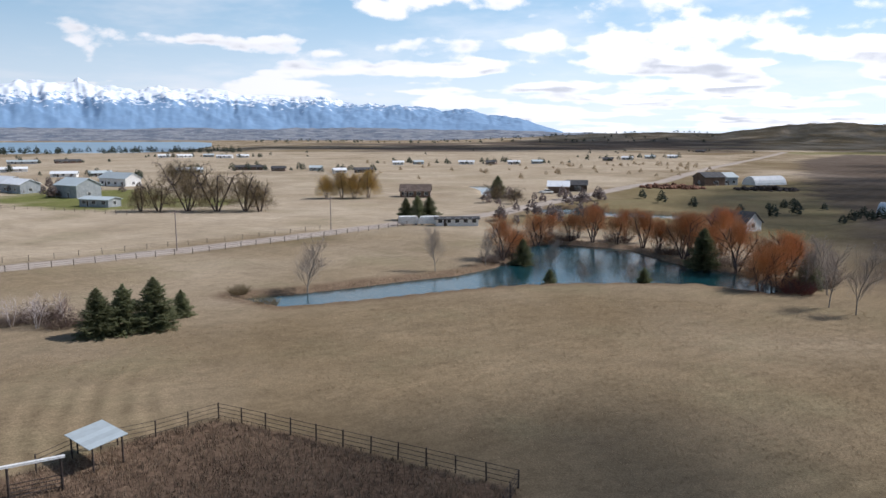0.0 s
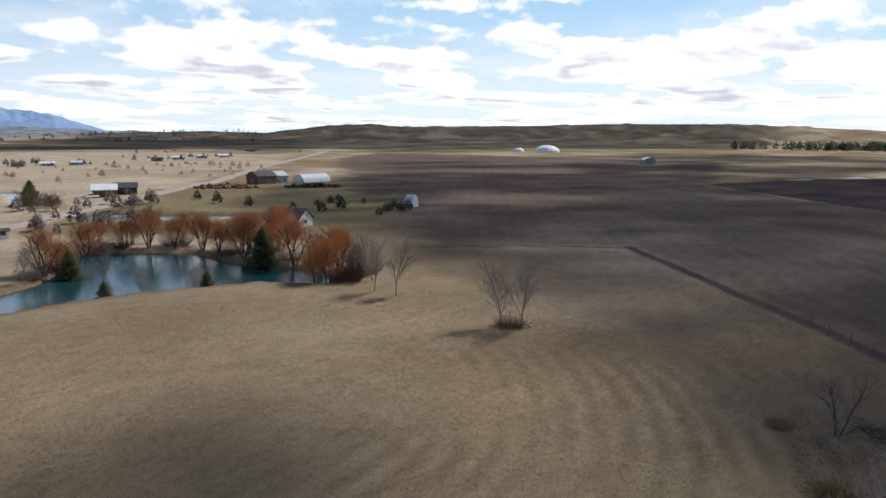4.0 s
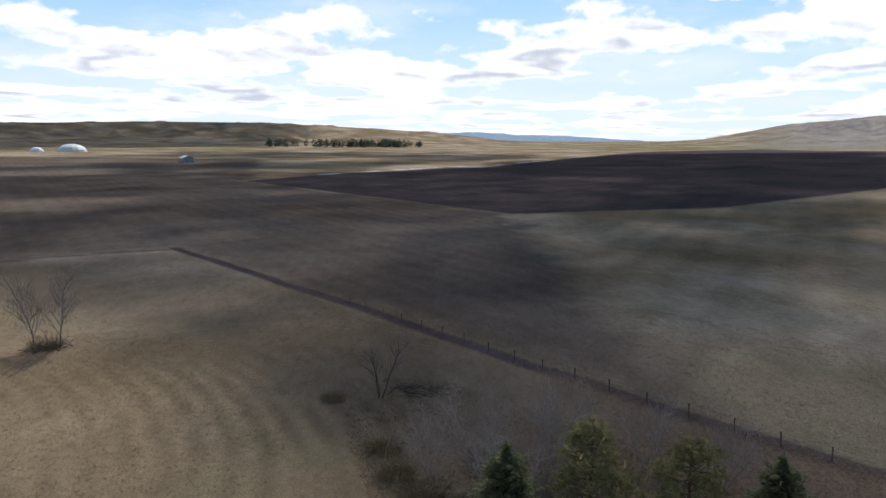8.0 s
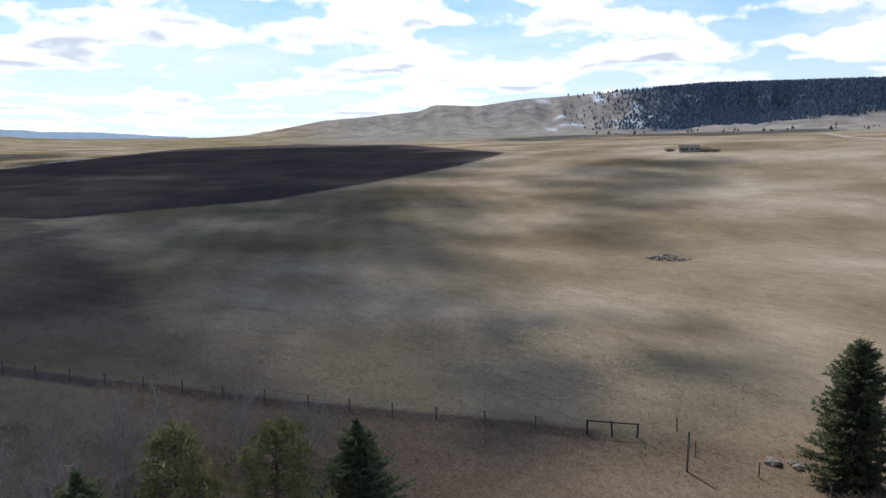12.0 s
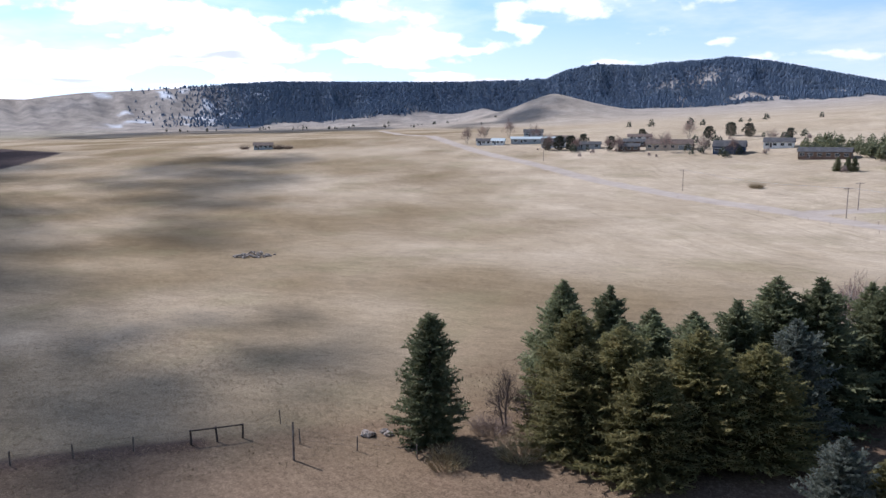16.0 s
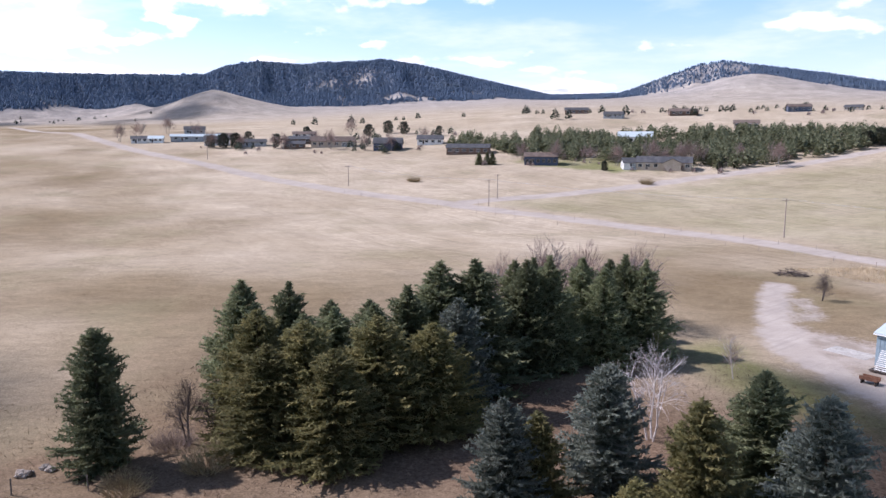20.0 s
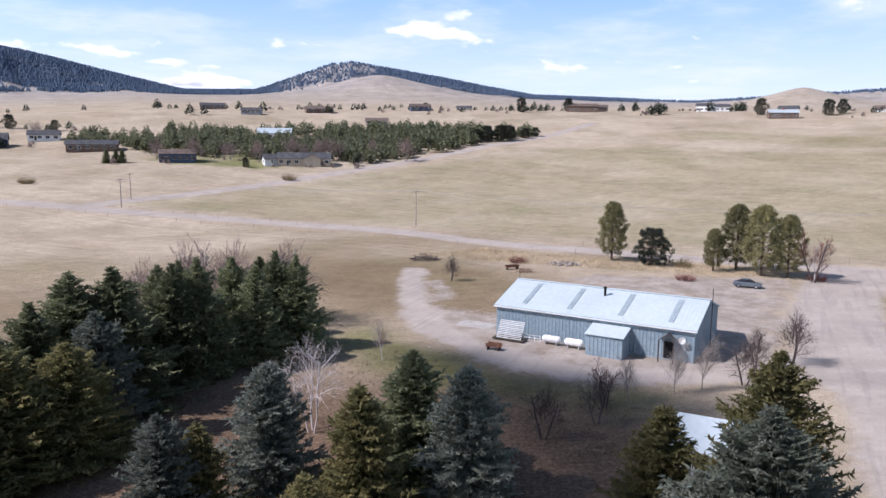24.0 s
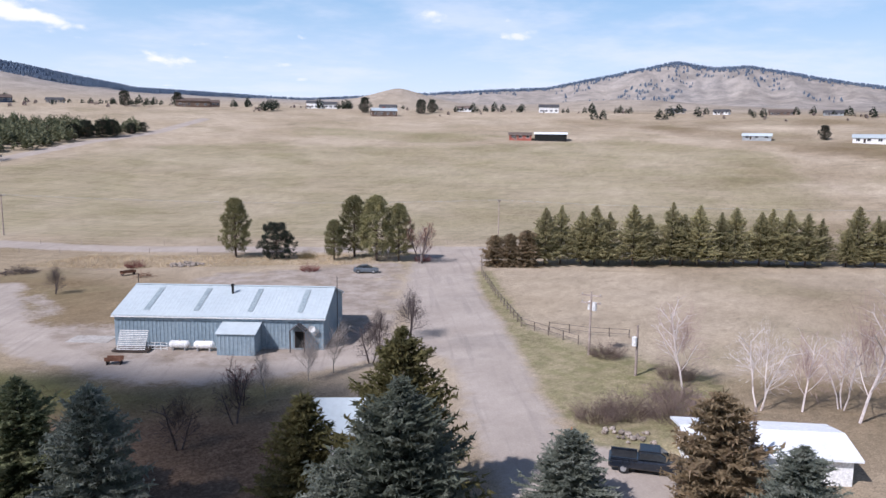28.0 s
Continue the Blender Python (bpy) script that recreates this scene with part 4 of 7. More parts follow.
def pine_shapes(seed, h, rad, bare=0.18, clumps=110, blunt=1.0, tuft=1.0):
    rnd = random.Random(seed)
    trunk, crown = Shape(), Shape()
    trunk.tube((0, 0, 0), (0, 0, h * 0.6), h * 0.02, h * 0.013, 7)
    trunk.tube((0, 0, h * 0.6), (0, 0, h * 0.97), h * 0.013, 0.02, 5)
    for i in range(clumps):
        f = bare + (1 - bare) * ((i + rnd.random()) / clumps) ** 0.9
        u = (f - bare) / (1 - bare)
        env = rad * min(1.0, 0.45 + 2.4 * u) * (1 - u) ** (0.55 * blunt) + 0.12
        a = i * 2.399 + rnd.uniform(-0.4, 0.4)
        z0 = f * h
        lump = noise.noise(Vector((math.cos(a) * 1.3, math.sin(a) * 1.3, z0 * 0.45 + seed * 1.7)))
        L = max(0.05, env * rnd.uniform(0.55, 1.08) * (1.0 + 0.38 * lump))
        c = Vector((math.cos(a) * L, math.sin(a) * L, z0 + L * rnd.uniform(-0.05, 0.35)))
        trunk.tube((0, 0, z0 - 0.1), c, 0.045, 0.015, 3)
        size = rnd.uniform(0.42, 0.72) * (h / 10) ** 0.5 * tuft
        for k in range(36):
            d = Vector((rnd.gauss(0, 1), rnd.gauss(0, 1), rnd.gauss(0.35, 0.8))).normalized()
            s = d.orthogonal().normalized() * (size * 0.10)
            o = c + Vector((rnd.gauss(0, 1), rnd.gauss(0, 1), rnd.gauss(0, 0.8))) * (size * 0.38)
            e = o + d * size * rnd.uniform(0.5, 1.0)
            crown.tri(o - s, o + s, e)
            crown.tri(o + d.cross(s), e, o - d.cross(s))
    return trunk, crown


def pine(name, label, leaves, seed, h, rad, **kw):
    e = new(name)
    tagged(e, label, "pine tree")
    trunk, crown = pine_shapes(seed, h, rad, **kw)
    part("trunk", trunk, M_TRUNK, e)
    part("crown", crown, leaves, e)
    return e


def bare_shapes(seed, h, spread=0.55, counts=(8, 5, 4, 3), stems=1, r0=0.016, up=0.25, first=0.3, thin=0.009):
    """Trunk and limbs in one shape, fine twigs in another. counts: branches at each level."""
    rnd = random.Random(seed)
    wood, fine = Shape(), Shape()
    last = len(counts)

    def grow(p, d, length, r, level):
        n = 4 if level == 0 else 3 if level < last - 1 else 2
        path, q = [p], p
        for s in range(n):
            d = (d + Vector((rnd.gauss(0, 0.10), rnd.gauss(0, 0.10), up * 0.14))).normalized()
            e = q + d * (length / n)
            r1 = max(thin, r * (1 - 0.24 * (s + 1) / n))
            if level >= last - 1:
                sd = d.orthogonal().normalized() * max(r, thin)
                fine.tri(q - sd, q + sd, e)
                sd = d.cross(sd)
                fine.tri(q - sd, q + sd, e)
            else:
                wood.tube(q, e, r, r1, 6 if level == 0 else 4 if level == 1 else 3)
            r, q = r1, e
            path.append(e)
        if level >= last:
            return
        for k in range(counts[level]):
            f = first + (1 - first) * (k + rnd.random()) / counts[level] if level == 0 else 0.15 + 0.85 * (k + rnd.random()) / counts[level]
            g = min(f * n, n - 0.001)
            o = path[int(g)].lerp(path[int(g) + 1], g - int(g))
            dd = (path[int(g) + 1] - path[int(g)]).normalized()
            a = k * 2.4 + rnd.uniform(-0.6, 0.6) + level
            s1 = dd.orthogonal().normalized()
            s2 = dd.cross(s1)
            side = s1 * math.cos(a) + s2 * math.sin(a)
            w = spread * rnd.uniform(0.7, 1.15)
            nd = (dd * (1 - w * 0.7) + side * w + Vector((0, 0, up))).normalized()
            grow(o, nd, length * (rnd.uniform(0.30, 0.48) if level == 0 else rnd.uniform(0.42, 0.68)) * (1.15 - 0.45 * f), max(thin, r * (0.8 if level == 0 else 0.62)), level + 1)

    for s in range(stems):
        a = 6.283 * s / max(1, stems) + rnd.random()
        off = Vector((math.cos(a), math.sin(a), 0)) * (0.0 if stems == 1 else h * 0.035)
        d = (Vector((0, 0, 1)) + (off.normalized() * spread * 0.45 if stems > 1 else Vector((rnd.gauss(0, 0.05), rnd.gauss(0, 0.05), 0)))).normalized()
        k = h * (1.0 if stems == 1 else rnd.uniform(0.75, 1.0))
        wood.tube(off - Vector((0, 0, 0.3)), off + d * 0.1, k * r0 * 1.25, k * r0, 6)
        grow(off + d * 0.1, d, k * 0.86, k * r0, 0)
    return wood, fine


def dome_twigs(fine, seed, h, w, n, base=0.18, thin=0.02):
    """Fine twigs that fill a rounded crown, hanging a little at its rim."""
    rnd = random.Random(seed)
    for i in range(n):
        a, c = rnd.uniform(0, 6.283), rnd.random() ** 0.8
        el = c * 1.5
        d = Vector((math.cos(a) * math.cos(el), math.sin(a) * math.cos(el), math.sin(el)))
        lump = 1.0 + 0.28 * noise.noise(d * 2.6 + Vector((seed, 0, 0)))
        k0, k1 = rnd.uniform(0.3, 0.85), rnd.uniform(0.85, 1.05)
        o = Vector((d.x * w * k0, d.y * w * k0, h * base + d.z * h * (1 - base) * k0)) * lump
        e = Vector((d.x * w * k1, d.y * w * k1, h * base + d.z * h * (1 - base) * k1 - 0.12 * h * (1 - c))) * lump
        e = o + (e - o) * (min(1.0, 1.6 / max(0.2, (e - o).length))) + Vector((rnd.gauss(0, 0.2), rnd.gauss(0, 0.2), rnd.gauss(0, 0.2)))
        s = (e - o).orthogonal().normalized() * thin
        fine.tri(o - s, o + s, e)
        s = s.cross((e - o).normalized())
        fine.tri(o - s, o + s, e)


def bare_tree(name, label, category, wood_mat, twig_mat, seed, h, dome=None, **kw):
    e = new(name)
    tagged(e, label, category)
    wood, fine = bare_shapes(seed, h, **kw)
    if dome:
        dome_twigs(fine, seed, *dome)
    part("trunk", wood, wood_mat, e)
    part("crown", fine, twig_mat, e, "leafless twigs")
    return e


def bush_shapes(seed, h, w, n=260):
    rnd = random.Random(seed)
    s = Shape()
    for i in range(n):
        a, u = rnd.uniform(0, 6.283), rnd.random() ** 0.5
        p = Vector((math.cos(a), math.sin(a), 0)) * (w * 0.32 * u)
        d = (Vector((math.cos(a), math.sin(a), 0)) * (u * w / h * 0.6) + Vector((rnd.gauss(0, 0.18), rnd.gauss(0, 0.18), 1))).normalized()
        L = h * rnd.uniform(0.5, 1.05) * (1 - 0.35 * u)
        q = p
        for k in range(3):
            e = q + d * (L / 3)
            sd = d.orthogonal().normalized() * (0.022 - 0.006 * k)
            s.tri(q - sd, q + sd, e)
            sd = d.cross(sd)
            s.tri(q - sd, q + sd, e)
            for m in range(2):
                t = (d + Vector((rnd.gauss(0, 0.5), rnd.gauss(0, 0.5), rnd.gauss(0.1, 0.3)))).normalized()
                ee = e + t * (L * 0.26)
                sd = t.orthogonal().normalized() * 0.013
                s.tri(e - sd, e + sd, ee)
            d = (d + Vector((rnd.gauss(0, 0.2), rnd.gauss(0, 0.2), 0))).normalized()
            q = e
    return s


def bush(label, mat, seed, h, w, n=260, name="bush"):
    ob = new(name, bush_shapes(seed, h, w, n).mesh(name, mat))
    return tagged(ob, label, "bush")

# ---------------------------------------------------------------- conifers round the yard
GROVE = "dense spruce grove"
S_DARK = [spruce("tall dark green spruce in the dense grove", L_DARK, 1, 12.4, 5.3, power=0.76, dense=1.1), spruce("tall dark green spruce in the dense grove", L_DARK, 2, 11.4, 5.0, power=0.82, dense=1.1)]
S_BLUE = [spruce("blue-grey spruce with silvery tips", L_BLUE, 3, 9.0, 4.2, power=0.55), spruce("blue-grey spruce with silvery tips", L_BLUE, 4, 10.5, 4.4, power=0.58)]
S_OLIVE = [spruce("olive-yellow spruce with drooping boughs", L_OLIVE, 5, 11.6, 5.3, power=0.66, dense=1.1), spruce("small olive spruce among taller ones", L_OLIVE, 6, 7.0, 3.1, power=0.62)]
first_use = {}


def plant(proto, x, y, rz, s, sz=None, group="", label=""):
    """The first call sets the tree itself, later ones set copies."""
    if proto.name not in first_use:
        first_use[proto.name] = 1
        ob = set_at(proto, x, y, rz, s, sz)
    else:
        ob = place(proto, x, y, rz, s, sz)
    if group or label:
        tagged(ob, label, group=group)
    return ob


for k, x, y, s in ((0, 45.0, -56.0, 1.0), (1, 42.0, -59.5, 1.03), (1, 36.0, -58.0, 0.86), (0, 32.0, -58.5, 0.86), (0, 29.5, -68.0, 1.08), (1, 26.5, -70.0, 1.15), (0, 23.0, -77.0, 0.98), (1, 21.0, -79.0, 1.05),
                   (1, 18.6, -85.0, 0.97), (0, 15.6, -82.5, 0.88), (1, 14.3, -88.6, 0.98), (1, 11.8, -88.0, 0.95), (0, 26.0, -82.0, 0.9), (1, 20.0, -90.0, 0.88), (0, 40.0, -64.0, 0.74), (1, 33.0, -73.0, 0.82), (0, 35.5, -64.0, 0.78), (1, 28.0, -75.5, 1.0), (0, 37.0, -54.5, 0.82), (1, 25.0, -86.5, 0.92), (0, 17.0, -93.5, 0.82), (1, 30.5, -62.5, 1.0)):
    plant(S_DARK[k], x, y, x * 37, s * (1.14 if y > -75 else 0.94), s * (1.0 if y > -75 else 1.04), group=GROVE)
for k, x, y, s in ((0, 39.5, -51.0, 0.95), (0, 34.0, -50.0, 0.98), (0, 29.0, -53.5, 1.0), (0, 30.0, -48.0, 0.86), (0, 36.0, -47.5, 0.84), (0, 25.5, -57.0, 0.9)):
    plant(S_OLIVE[k], x, y, x * 53, s * 1.14, s, group=GROVE)
for k, x, y, s in ((1, 25.0, -62.0, 1.05), (0, 9.3, -51.8, 1.08), (0, -4.9, -50.0, 1.02), (1, 15.0, -45.0, 0.78), (1, -14.5, -33.0, 0.9)):
    plant(S_BLUE[k], x, y, x * 71, s)
BIG = spruce("large broad blue-grey spruce beside the driveway", L_BLUE_SHADED, 8, 13.6, 6.2, power=0.6, dense=1.15)
plant(BIG, -17.2, -31.7, 15, 1.0)
plant(S_OLIVE[1], 13.2, -47.2, 40, 1.02)
plant(S_OLIVE[1], 2.6, -48.6, 10, 1.28)
plant(S_DARK[0], -1.2, -54.2, 100, 0.95, 0.8, label="dark spruce standing alone on the lawn")
plant(S_OLIVE[1], 5.5, -41.0, 60, 0.9)
plant(S_OLIVE[0], -22.6, -41.2, 200, 1.0, 1.22, label="tall olive spruce beside the driveway")
plant(S_OLIVE[1], -17.4, -45.6, 150, 1.25, 1.2)
LONE = spruce("single full dark green spruce at the pasture edge", L_DARK, 7, 11.4, 3.5, power=0.42, dense=1.15)
plant(LONE, 46.0, -39.6, 0, 1.0)
# spruces on the north lawn
for x, y, s, k in ((-44.0, 93.2, 0.52, 0), (-41.5, 95.2, 0.56, 1), (-38.2, 97.1, 0.58, 0), (-37.0, 103.8, 0.34, 1)):
    plant(S_DARK[k], x, y, x * 20, s * 1.15, s, label="bushy dark spruce at the lawn's end")
for x, y, s in ((19.0, 129.5, 0.32), (36.0, 131.0, 0.36), (16.5, 151.0, 0.55), (51.5, 145.5, 0.75), (61.5, 123.0, 0.52), (-7.5, 223.0, 0.62), (-11.0, 224.0, 0.55), (-4.0, 225.0, 0.6), (22.0, 300.0, 0.75)):
    plant(S_DARK[0], x, y, x * 31, s * 1.1, s, label="dark spruce near the pond")
# the row of spruces along the road
ROW = "row of spruces"
S_ROW = [spruce("dark spruce in the straight roadside row", L_ROW, 21, 12.0, 5.6, skirt=0.15, power=0.8, dense=0.85), spruce("dark spruce in the straight roadside row", L_ROW, 22, 12.0, 5.3, skirt=0.15, power=0.84, dense=0.85)]
for i in range(21):
    f = i / 20
    x, y = -95.5 - 62 * f, -114.0 + 36 * f
    plant(S_ROW[(i * 7) % 3 % 2], x + 0.8 * math.sin(i * 5.1), y + 0.8 * math.cos(i * 3.7), i * 50, 0.98 + 0.09 * math.sin(i * 2.9) - 0.22 * (i in (16, 17)), group=ROW)
for x, y in ((117.5, -317.5), (114.0, -318.5), (111.5, -318.5)):
    plant(S_DARK[0], x, y, x * 9, 0.42, 0.48, label="small spruce on the straw slope")
# pines
P_TALL = pine("pine_tree", "ponderosa pine with open yellow-green crown", L_PINE, 31, 12.0, 3.7, bare=0.13, clumps=215, blunt=0.85)
P_ROUND = pine("pine_tree", "rounded dark pine beside the road", L_FARTREE, 32, 7.2, 4.0, bare=0.03, clumps=230, blunt=0.6)
P_SMALL = pine("pine_tree", "young ponderosa pine with upright bright tufts", L_PINE, 33, 8.9, 3.2, bare=0.12, clumps=84, blunt=0.9, tuft=1.0)
for x, y, s, g in ((-45.0, -150.5, 1.0, 0), (-66.0, -138.5, 1.05, 0), (-68.0, -132.5, 1.08, 0), (-72.0, -130.5, 0.95, 0), (-61.0, -137.5, 0.68, 0)):
    plant(P_TALL, x, y, x * 13, s, group="pines by the car park")
plant(P_ROUND, -51.5, -144.5, 0, 1.0)
for x, y, s in ((285, -338, 0.85), (278, -340, 1.0), (271, -342, 1.0), (283, -369, 0.8), (259, -364, 0.75), (266, -406, 0.8), (229, -419, 0.9), (222, -432, 1.0), (208, -427, 0.95), (180, -417, 0.7)):
    plant(P_ROUND, x, y, x * 7, s, s * 1.1, label="dark pine between the village houses")
for x, y, s in ((-44, -396, 0.95), (-50, -399, 1.1), (-57, -399, 1.15), (-62, -402, 1.1), (-72, -410, 0.75), (-79, -417, 0.7)):
    plant(P_ROUND, x, y, x * 7, s, label="dark rounded pine at the plantation's end")
for x, y, s in ((-92, -542, 1.1), (-126, -542, 1.0), (-240, -483, 1.15), (-275, -464, 1.1), (-287, -469, 1.0), (-374, -224, 0.8)):
    plant(P_ROUND, x, y, x * 7, s, s * 1.25, label="dark pine beside a hillside house")
for x, y, s in ((61, -316, 0.42), (16, -325, 0.42), (10, -332, 0.36)):
    plant(P_ROUND, x, y, x * 7, s, s * 1.3, label="small dark conifer in front of the ranch house")
for x, y, s in ((42.5, 7.6, 1.06), (41.8, 1.9, 1.02)):
    plant(P_SMALL, x, y, x * 99, s)
plant(S_DARK[1], 46.5, -3.0, 30, 0.72, 0.66, label="small dark spruce beside the pines")
plant(S_DARK[1], 41.0, 12.5, 77, 0.75, 0.68, label="small dark spruce beside the pines")
J = spruce("brown-tinged bushy roadside juniper", L_JUNIPER, 41, 6.0, 2.6, power=0.45, skirt=0.02)
J.name = "juniper_tree"
for x, y, s in ((-88.5, -115.5, 1.1), (-91.5, -114.0, 1.1), (-86.0, -117.0, 0.95)):
    plant(J, x, y, x * 7, s * 1.1, s)
plant(J, -42.0, -31.0, 12, 1.42, 1.3, label="brownish juniper beside the white shed")
plant(S_BLUE[0], -33.0, -36.0, 80, 0.86, 0.62)
plant(S_BLUE[1], -42.5, -25.2, 20, 0.82, 0.62)

# ---------------------------------------------------------------- leafless trees
T_TALL = bare_tree("bare_tree", "slender leafless grey tree", "tree", M_GREYBARK, M_PALETWIG, 51, 9.0, dome=(9.4, 2.3, 420, 0.3, 0.009), spread=0.58, up=0.22, counts=(16, 8, 5, 3), r0=0.010, first=0.14, thin=0.009)
T_WIDE = bare_tree("bare_tree", "leafless grey cottonwood with wide crown", "tree", M_GREYBARK, M_PINKTWIG, 52, 11.5, dome=(11.0, 4.8, 1100, 0.3, 0.018), spread=0.55, up=0.28, counts=(8, 5, 4, 3), stems=3, r0=0.012)
T_DARK = bare_tree("bare_tree", "dark leafless crab-apple tree", "tree", M_DARKBARK, M_DARKBARK, 53, 5.5, dome=(5.4, 2.7, 600, 0.25, 0.010), spread=0.78, up=0.10, r0=0.02, stems=2, counts=(7, 5, 4, 3), first=0.2)
T_PALE = bare_tree("bare_tree", "leafless shrubby tree with pale grey twigs", "tree", M_PALETWIG, M_PALETWIG, 54, 9.6, dome=(9.4, 4.3, 420, 0.22, 0.008), spread=0.72, stems=4, up=0.10, r0=0.010, counts=(8, 6, 4, 3), first=0.18)
B_A = bare_tree("birch_tree", "slim white-barked leafless birch", "birch", M_BIRCH, M_PINKTWIG, 55, 9.5, dome=(9.3, 3.2, 500, 0.3, 0.010), spread=0.66, up=0.1, r0=0.0115, counts=(12, 6, 4, 3), first=0.2)
B_B = bare_tree("birch_tree", "white-barked leafless birch with forked stems", "birch", M_BIRCH, M_BIRCH, 56, 8.0, dome=(7.8, 3.4, 300, 0.4, 0.010), spread=0.7, up=0.08, r0=0.011, stems=3, counts=(7, 5, 3, 3), first=0.3)
W_OR = [bare_tree("willow_tree", "willow with glowing orange twigs beside the pond", "willow", M_DARKBARK, M_ORANGE, 57, 8.5, dome=(9.4, 5.0, 1700, 0.30, 0.020), spread=0.6, stems=4, up=0.16, r0=0.018, counts=(7, 5, 4), thin=0.02, first=0.3),
        bare_tree("willow_tree", "willow with glowing orange twigs beside the pond", "willow", M_DARKBARK, M_ORANGE, 58, 8.0, dome=(8.6, 4.6, 1400, 0.34, 0.020), spread=0.62, stems=3, up=0.2, r0=0.02, counts=(8, 5, 4), thin=0.02, first=0.3)]
W_YE = bare_tree("willow_tree", "yellow-twigged willow clump in the meadow", "willow", M_DARKBARK, M_YELLOW, 59, 9.5, dome=(9.6, 5.4, 2400, 0.14, 0.03), spread=0.6, stems=4, up=0.16, r0=0.014, counts=(8, 5, 4), thin=0.03, first=0.12)
W_OL = bare_tree("willow_tree", "spreading olive-brown leafless willow", "willow", M_DARKBARK, M_OLIVE, 60, 11.0, dome=(8.8, 7.6, 2400, 0.16, 0.014), spread=0.95, stems=4, up=0.03, r0=0.019, counts=(8, 6, 5, 3), thin=0.016, first=0.12)
T_SNAG = bare_tree("bare_tree", "half-dead leafless tree with broken pale tops", "tree", M_DARKBARK, M_GREYBARK, 62, 6.6, spread=0.6, up=0.12, stems=3, r0=0.010, counts=(9, 5, 4), first=0.3, thin=0.010)
T_RED = bare_tree("bare_tree", "small leafless tree with reddish twigs", "tree", M_DARKBARK, M_RED, 61, 4.6, spread=0.6, stems=3, r0=0.016, counts=(7, 5, 4, 3), first=0.2)

for x, y, s in ((-22.5, 122.5, 1.05), (-1.3, 139.0, 0.88), (8.5, 146.0, 0.7), (22.0, 150.0, 0.7), (58.0, 109.5, 0.95), (59.5, 104.8, 1.0), (62.0, 79.8, 0.98), (64.2, 78.0, 1.02), (62.0, 118.0, 0.95), (60.0, 121.0, 0.85), (25.5, 131.5, 0.6), (33.5, 131.5, 0.6)):
    plant(T_TALL, x, y, x * 57, s)
for x, y, s in ((50.7, 17.0, 0.95), (53.0, 13.0, 0.85), (47.0, 14.5, 0.8), (58.5, 6.0, 0.75), (57.0, 0.5, 0.75), (50.0, 21.5, 0.7), (57.5, 14.0, 0.9)):
    plant(T_PALE, x, y, x * 77, s)
for x, y, s in ((27.0, -98.0, 1.2), (22.0, -101.0, 1.15), (15.0, -102.0, 1.15), (32.0, -95.0, 1.0)):
    plant(T_WIDE, x, y, x * 43, s, s * 0.84)
for a, r, s in ((163, 344, 0.9), (165.5, 338, 1.1), (168, 341, 0.8), (170, 333, 1.0), (172.5, 336, 1.15), (173.4, 331, 0.9), (175, 338, 1.1), (178.5, 345, 0.9), (181, 338, 1.1), (151, 405, 1.0), (153, 400, 0.9), (148.5, 415, 1.1), (145, 420, 0.9), (140, 440, 1.0), (142, 432, 0.8), (133.8, 491, 1.1), (135, 497, 1.2), (137, 528, 1.3), (139, 495, 1.1), (144.3, 426, 0.8), (145.2, 424, 0.8), (147.4, 431, 0.9), (150, 481, 1.2), (155.6, 430, 0.9), (167.6, 349, 0.7), (174.4, 339, 1.0), (175.8, 339, 0.9)):
    plant(T_WIDE, r * math.sin(radians(a)), r * math.cos(radians(a)), a * 43, s * 0.85, label="leafless grey tree beside the pine plantation" if a > 160 else "leafless grey tree among farm houses")
for x, y, s in ((43.5, -46.5, 1.0), (41.5, -48.0, 0.9), (-45.5, -80.0, 1.15), (-36.5, -73.0, 0.95), (-10.0, -129.5, 0.85), (-40.0, -77.5, 0.9), (-18.0, -63.0, 0.85), (-12.5, -60.0, 0.9)):
    plant(T_DARK, x, y, x * 31, s)
for x, y, s in ((-28.0, -70.5, 1.0), (-31.4, -71.8, 1.0), (-22.5, -68.0, 0.85)):
    plant(T_TALL, x, y, x * 12, s * 0.55, label="slim young leafless tree by the gravel")
plant(T_SNAG, 64.4, 33.4, 0, 1.0)
plant(T_RED, -19.8, -67.0, 0, 1.0)
plant(T_RED, -74.5, -126.0, 70, 1.9, label="reddish leafless tree by the drive mouth")
for k, x, y, s in ((1, 7.4, -62.6, 1.08), (0, -60.0, -49.0, 1.0), (1, -62.0, -41.5, 0.95), (0, -65.0, -39.0, 0.8), (0, -67.0, -34.6, 1.3), (1, -69.0, -37.5, 0.9), (0, -75.2, -127.0, 0.75), (1, -54.0, 97.0, 0.55), (1, -58.0, 98.0, 0.5), (0, -51.0, 99.0, 0.5), (0, 1.5, -82.5, 0.5)):
    plant((B_A, B_B)[k], x, y, x * 29, s)
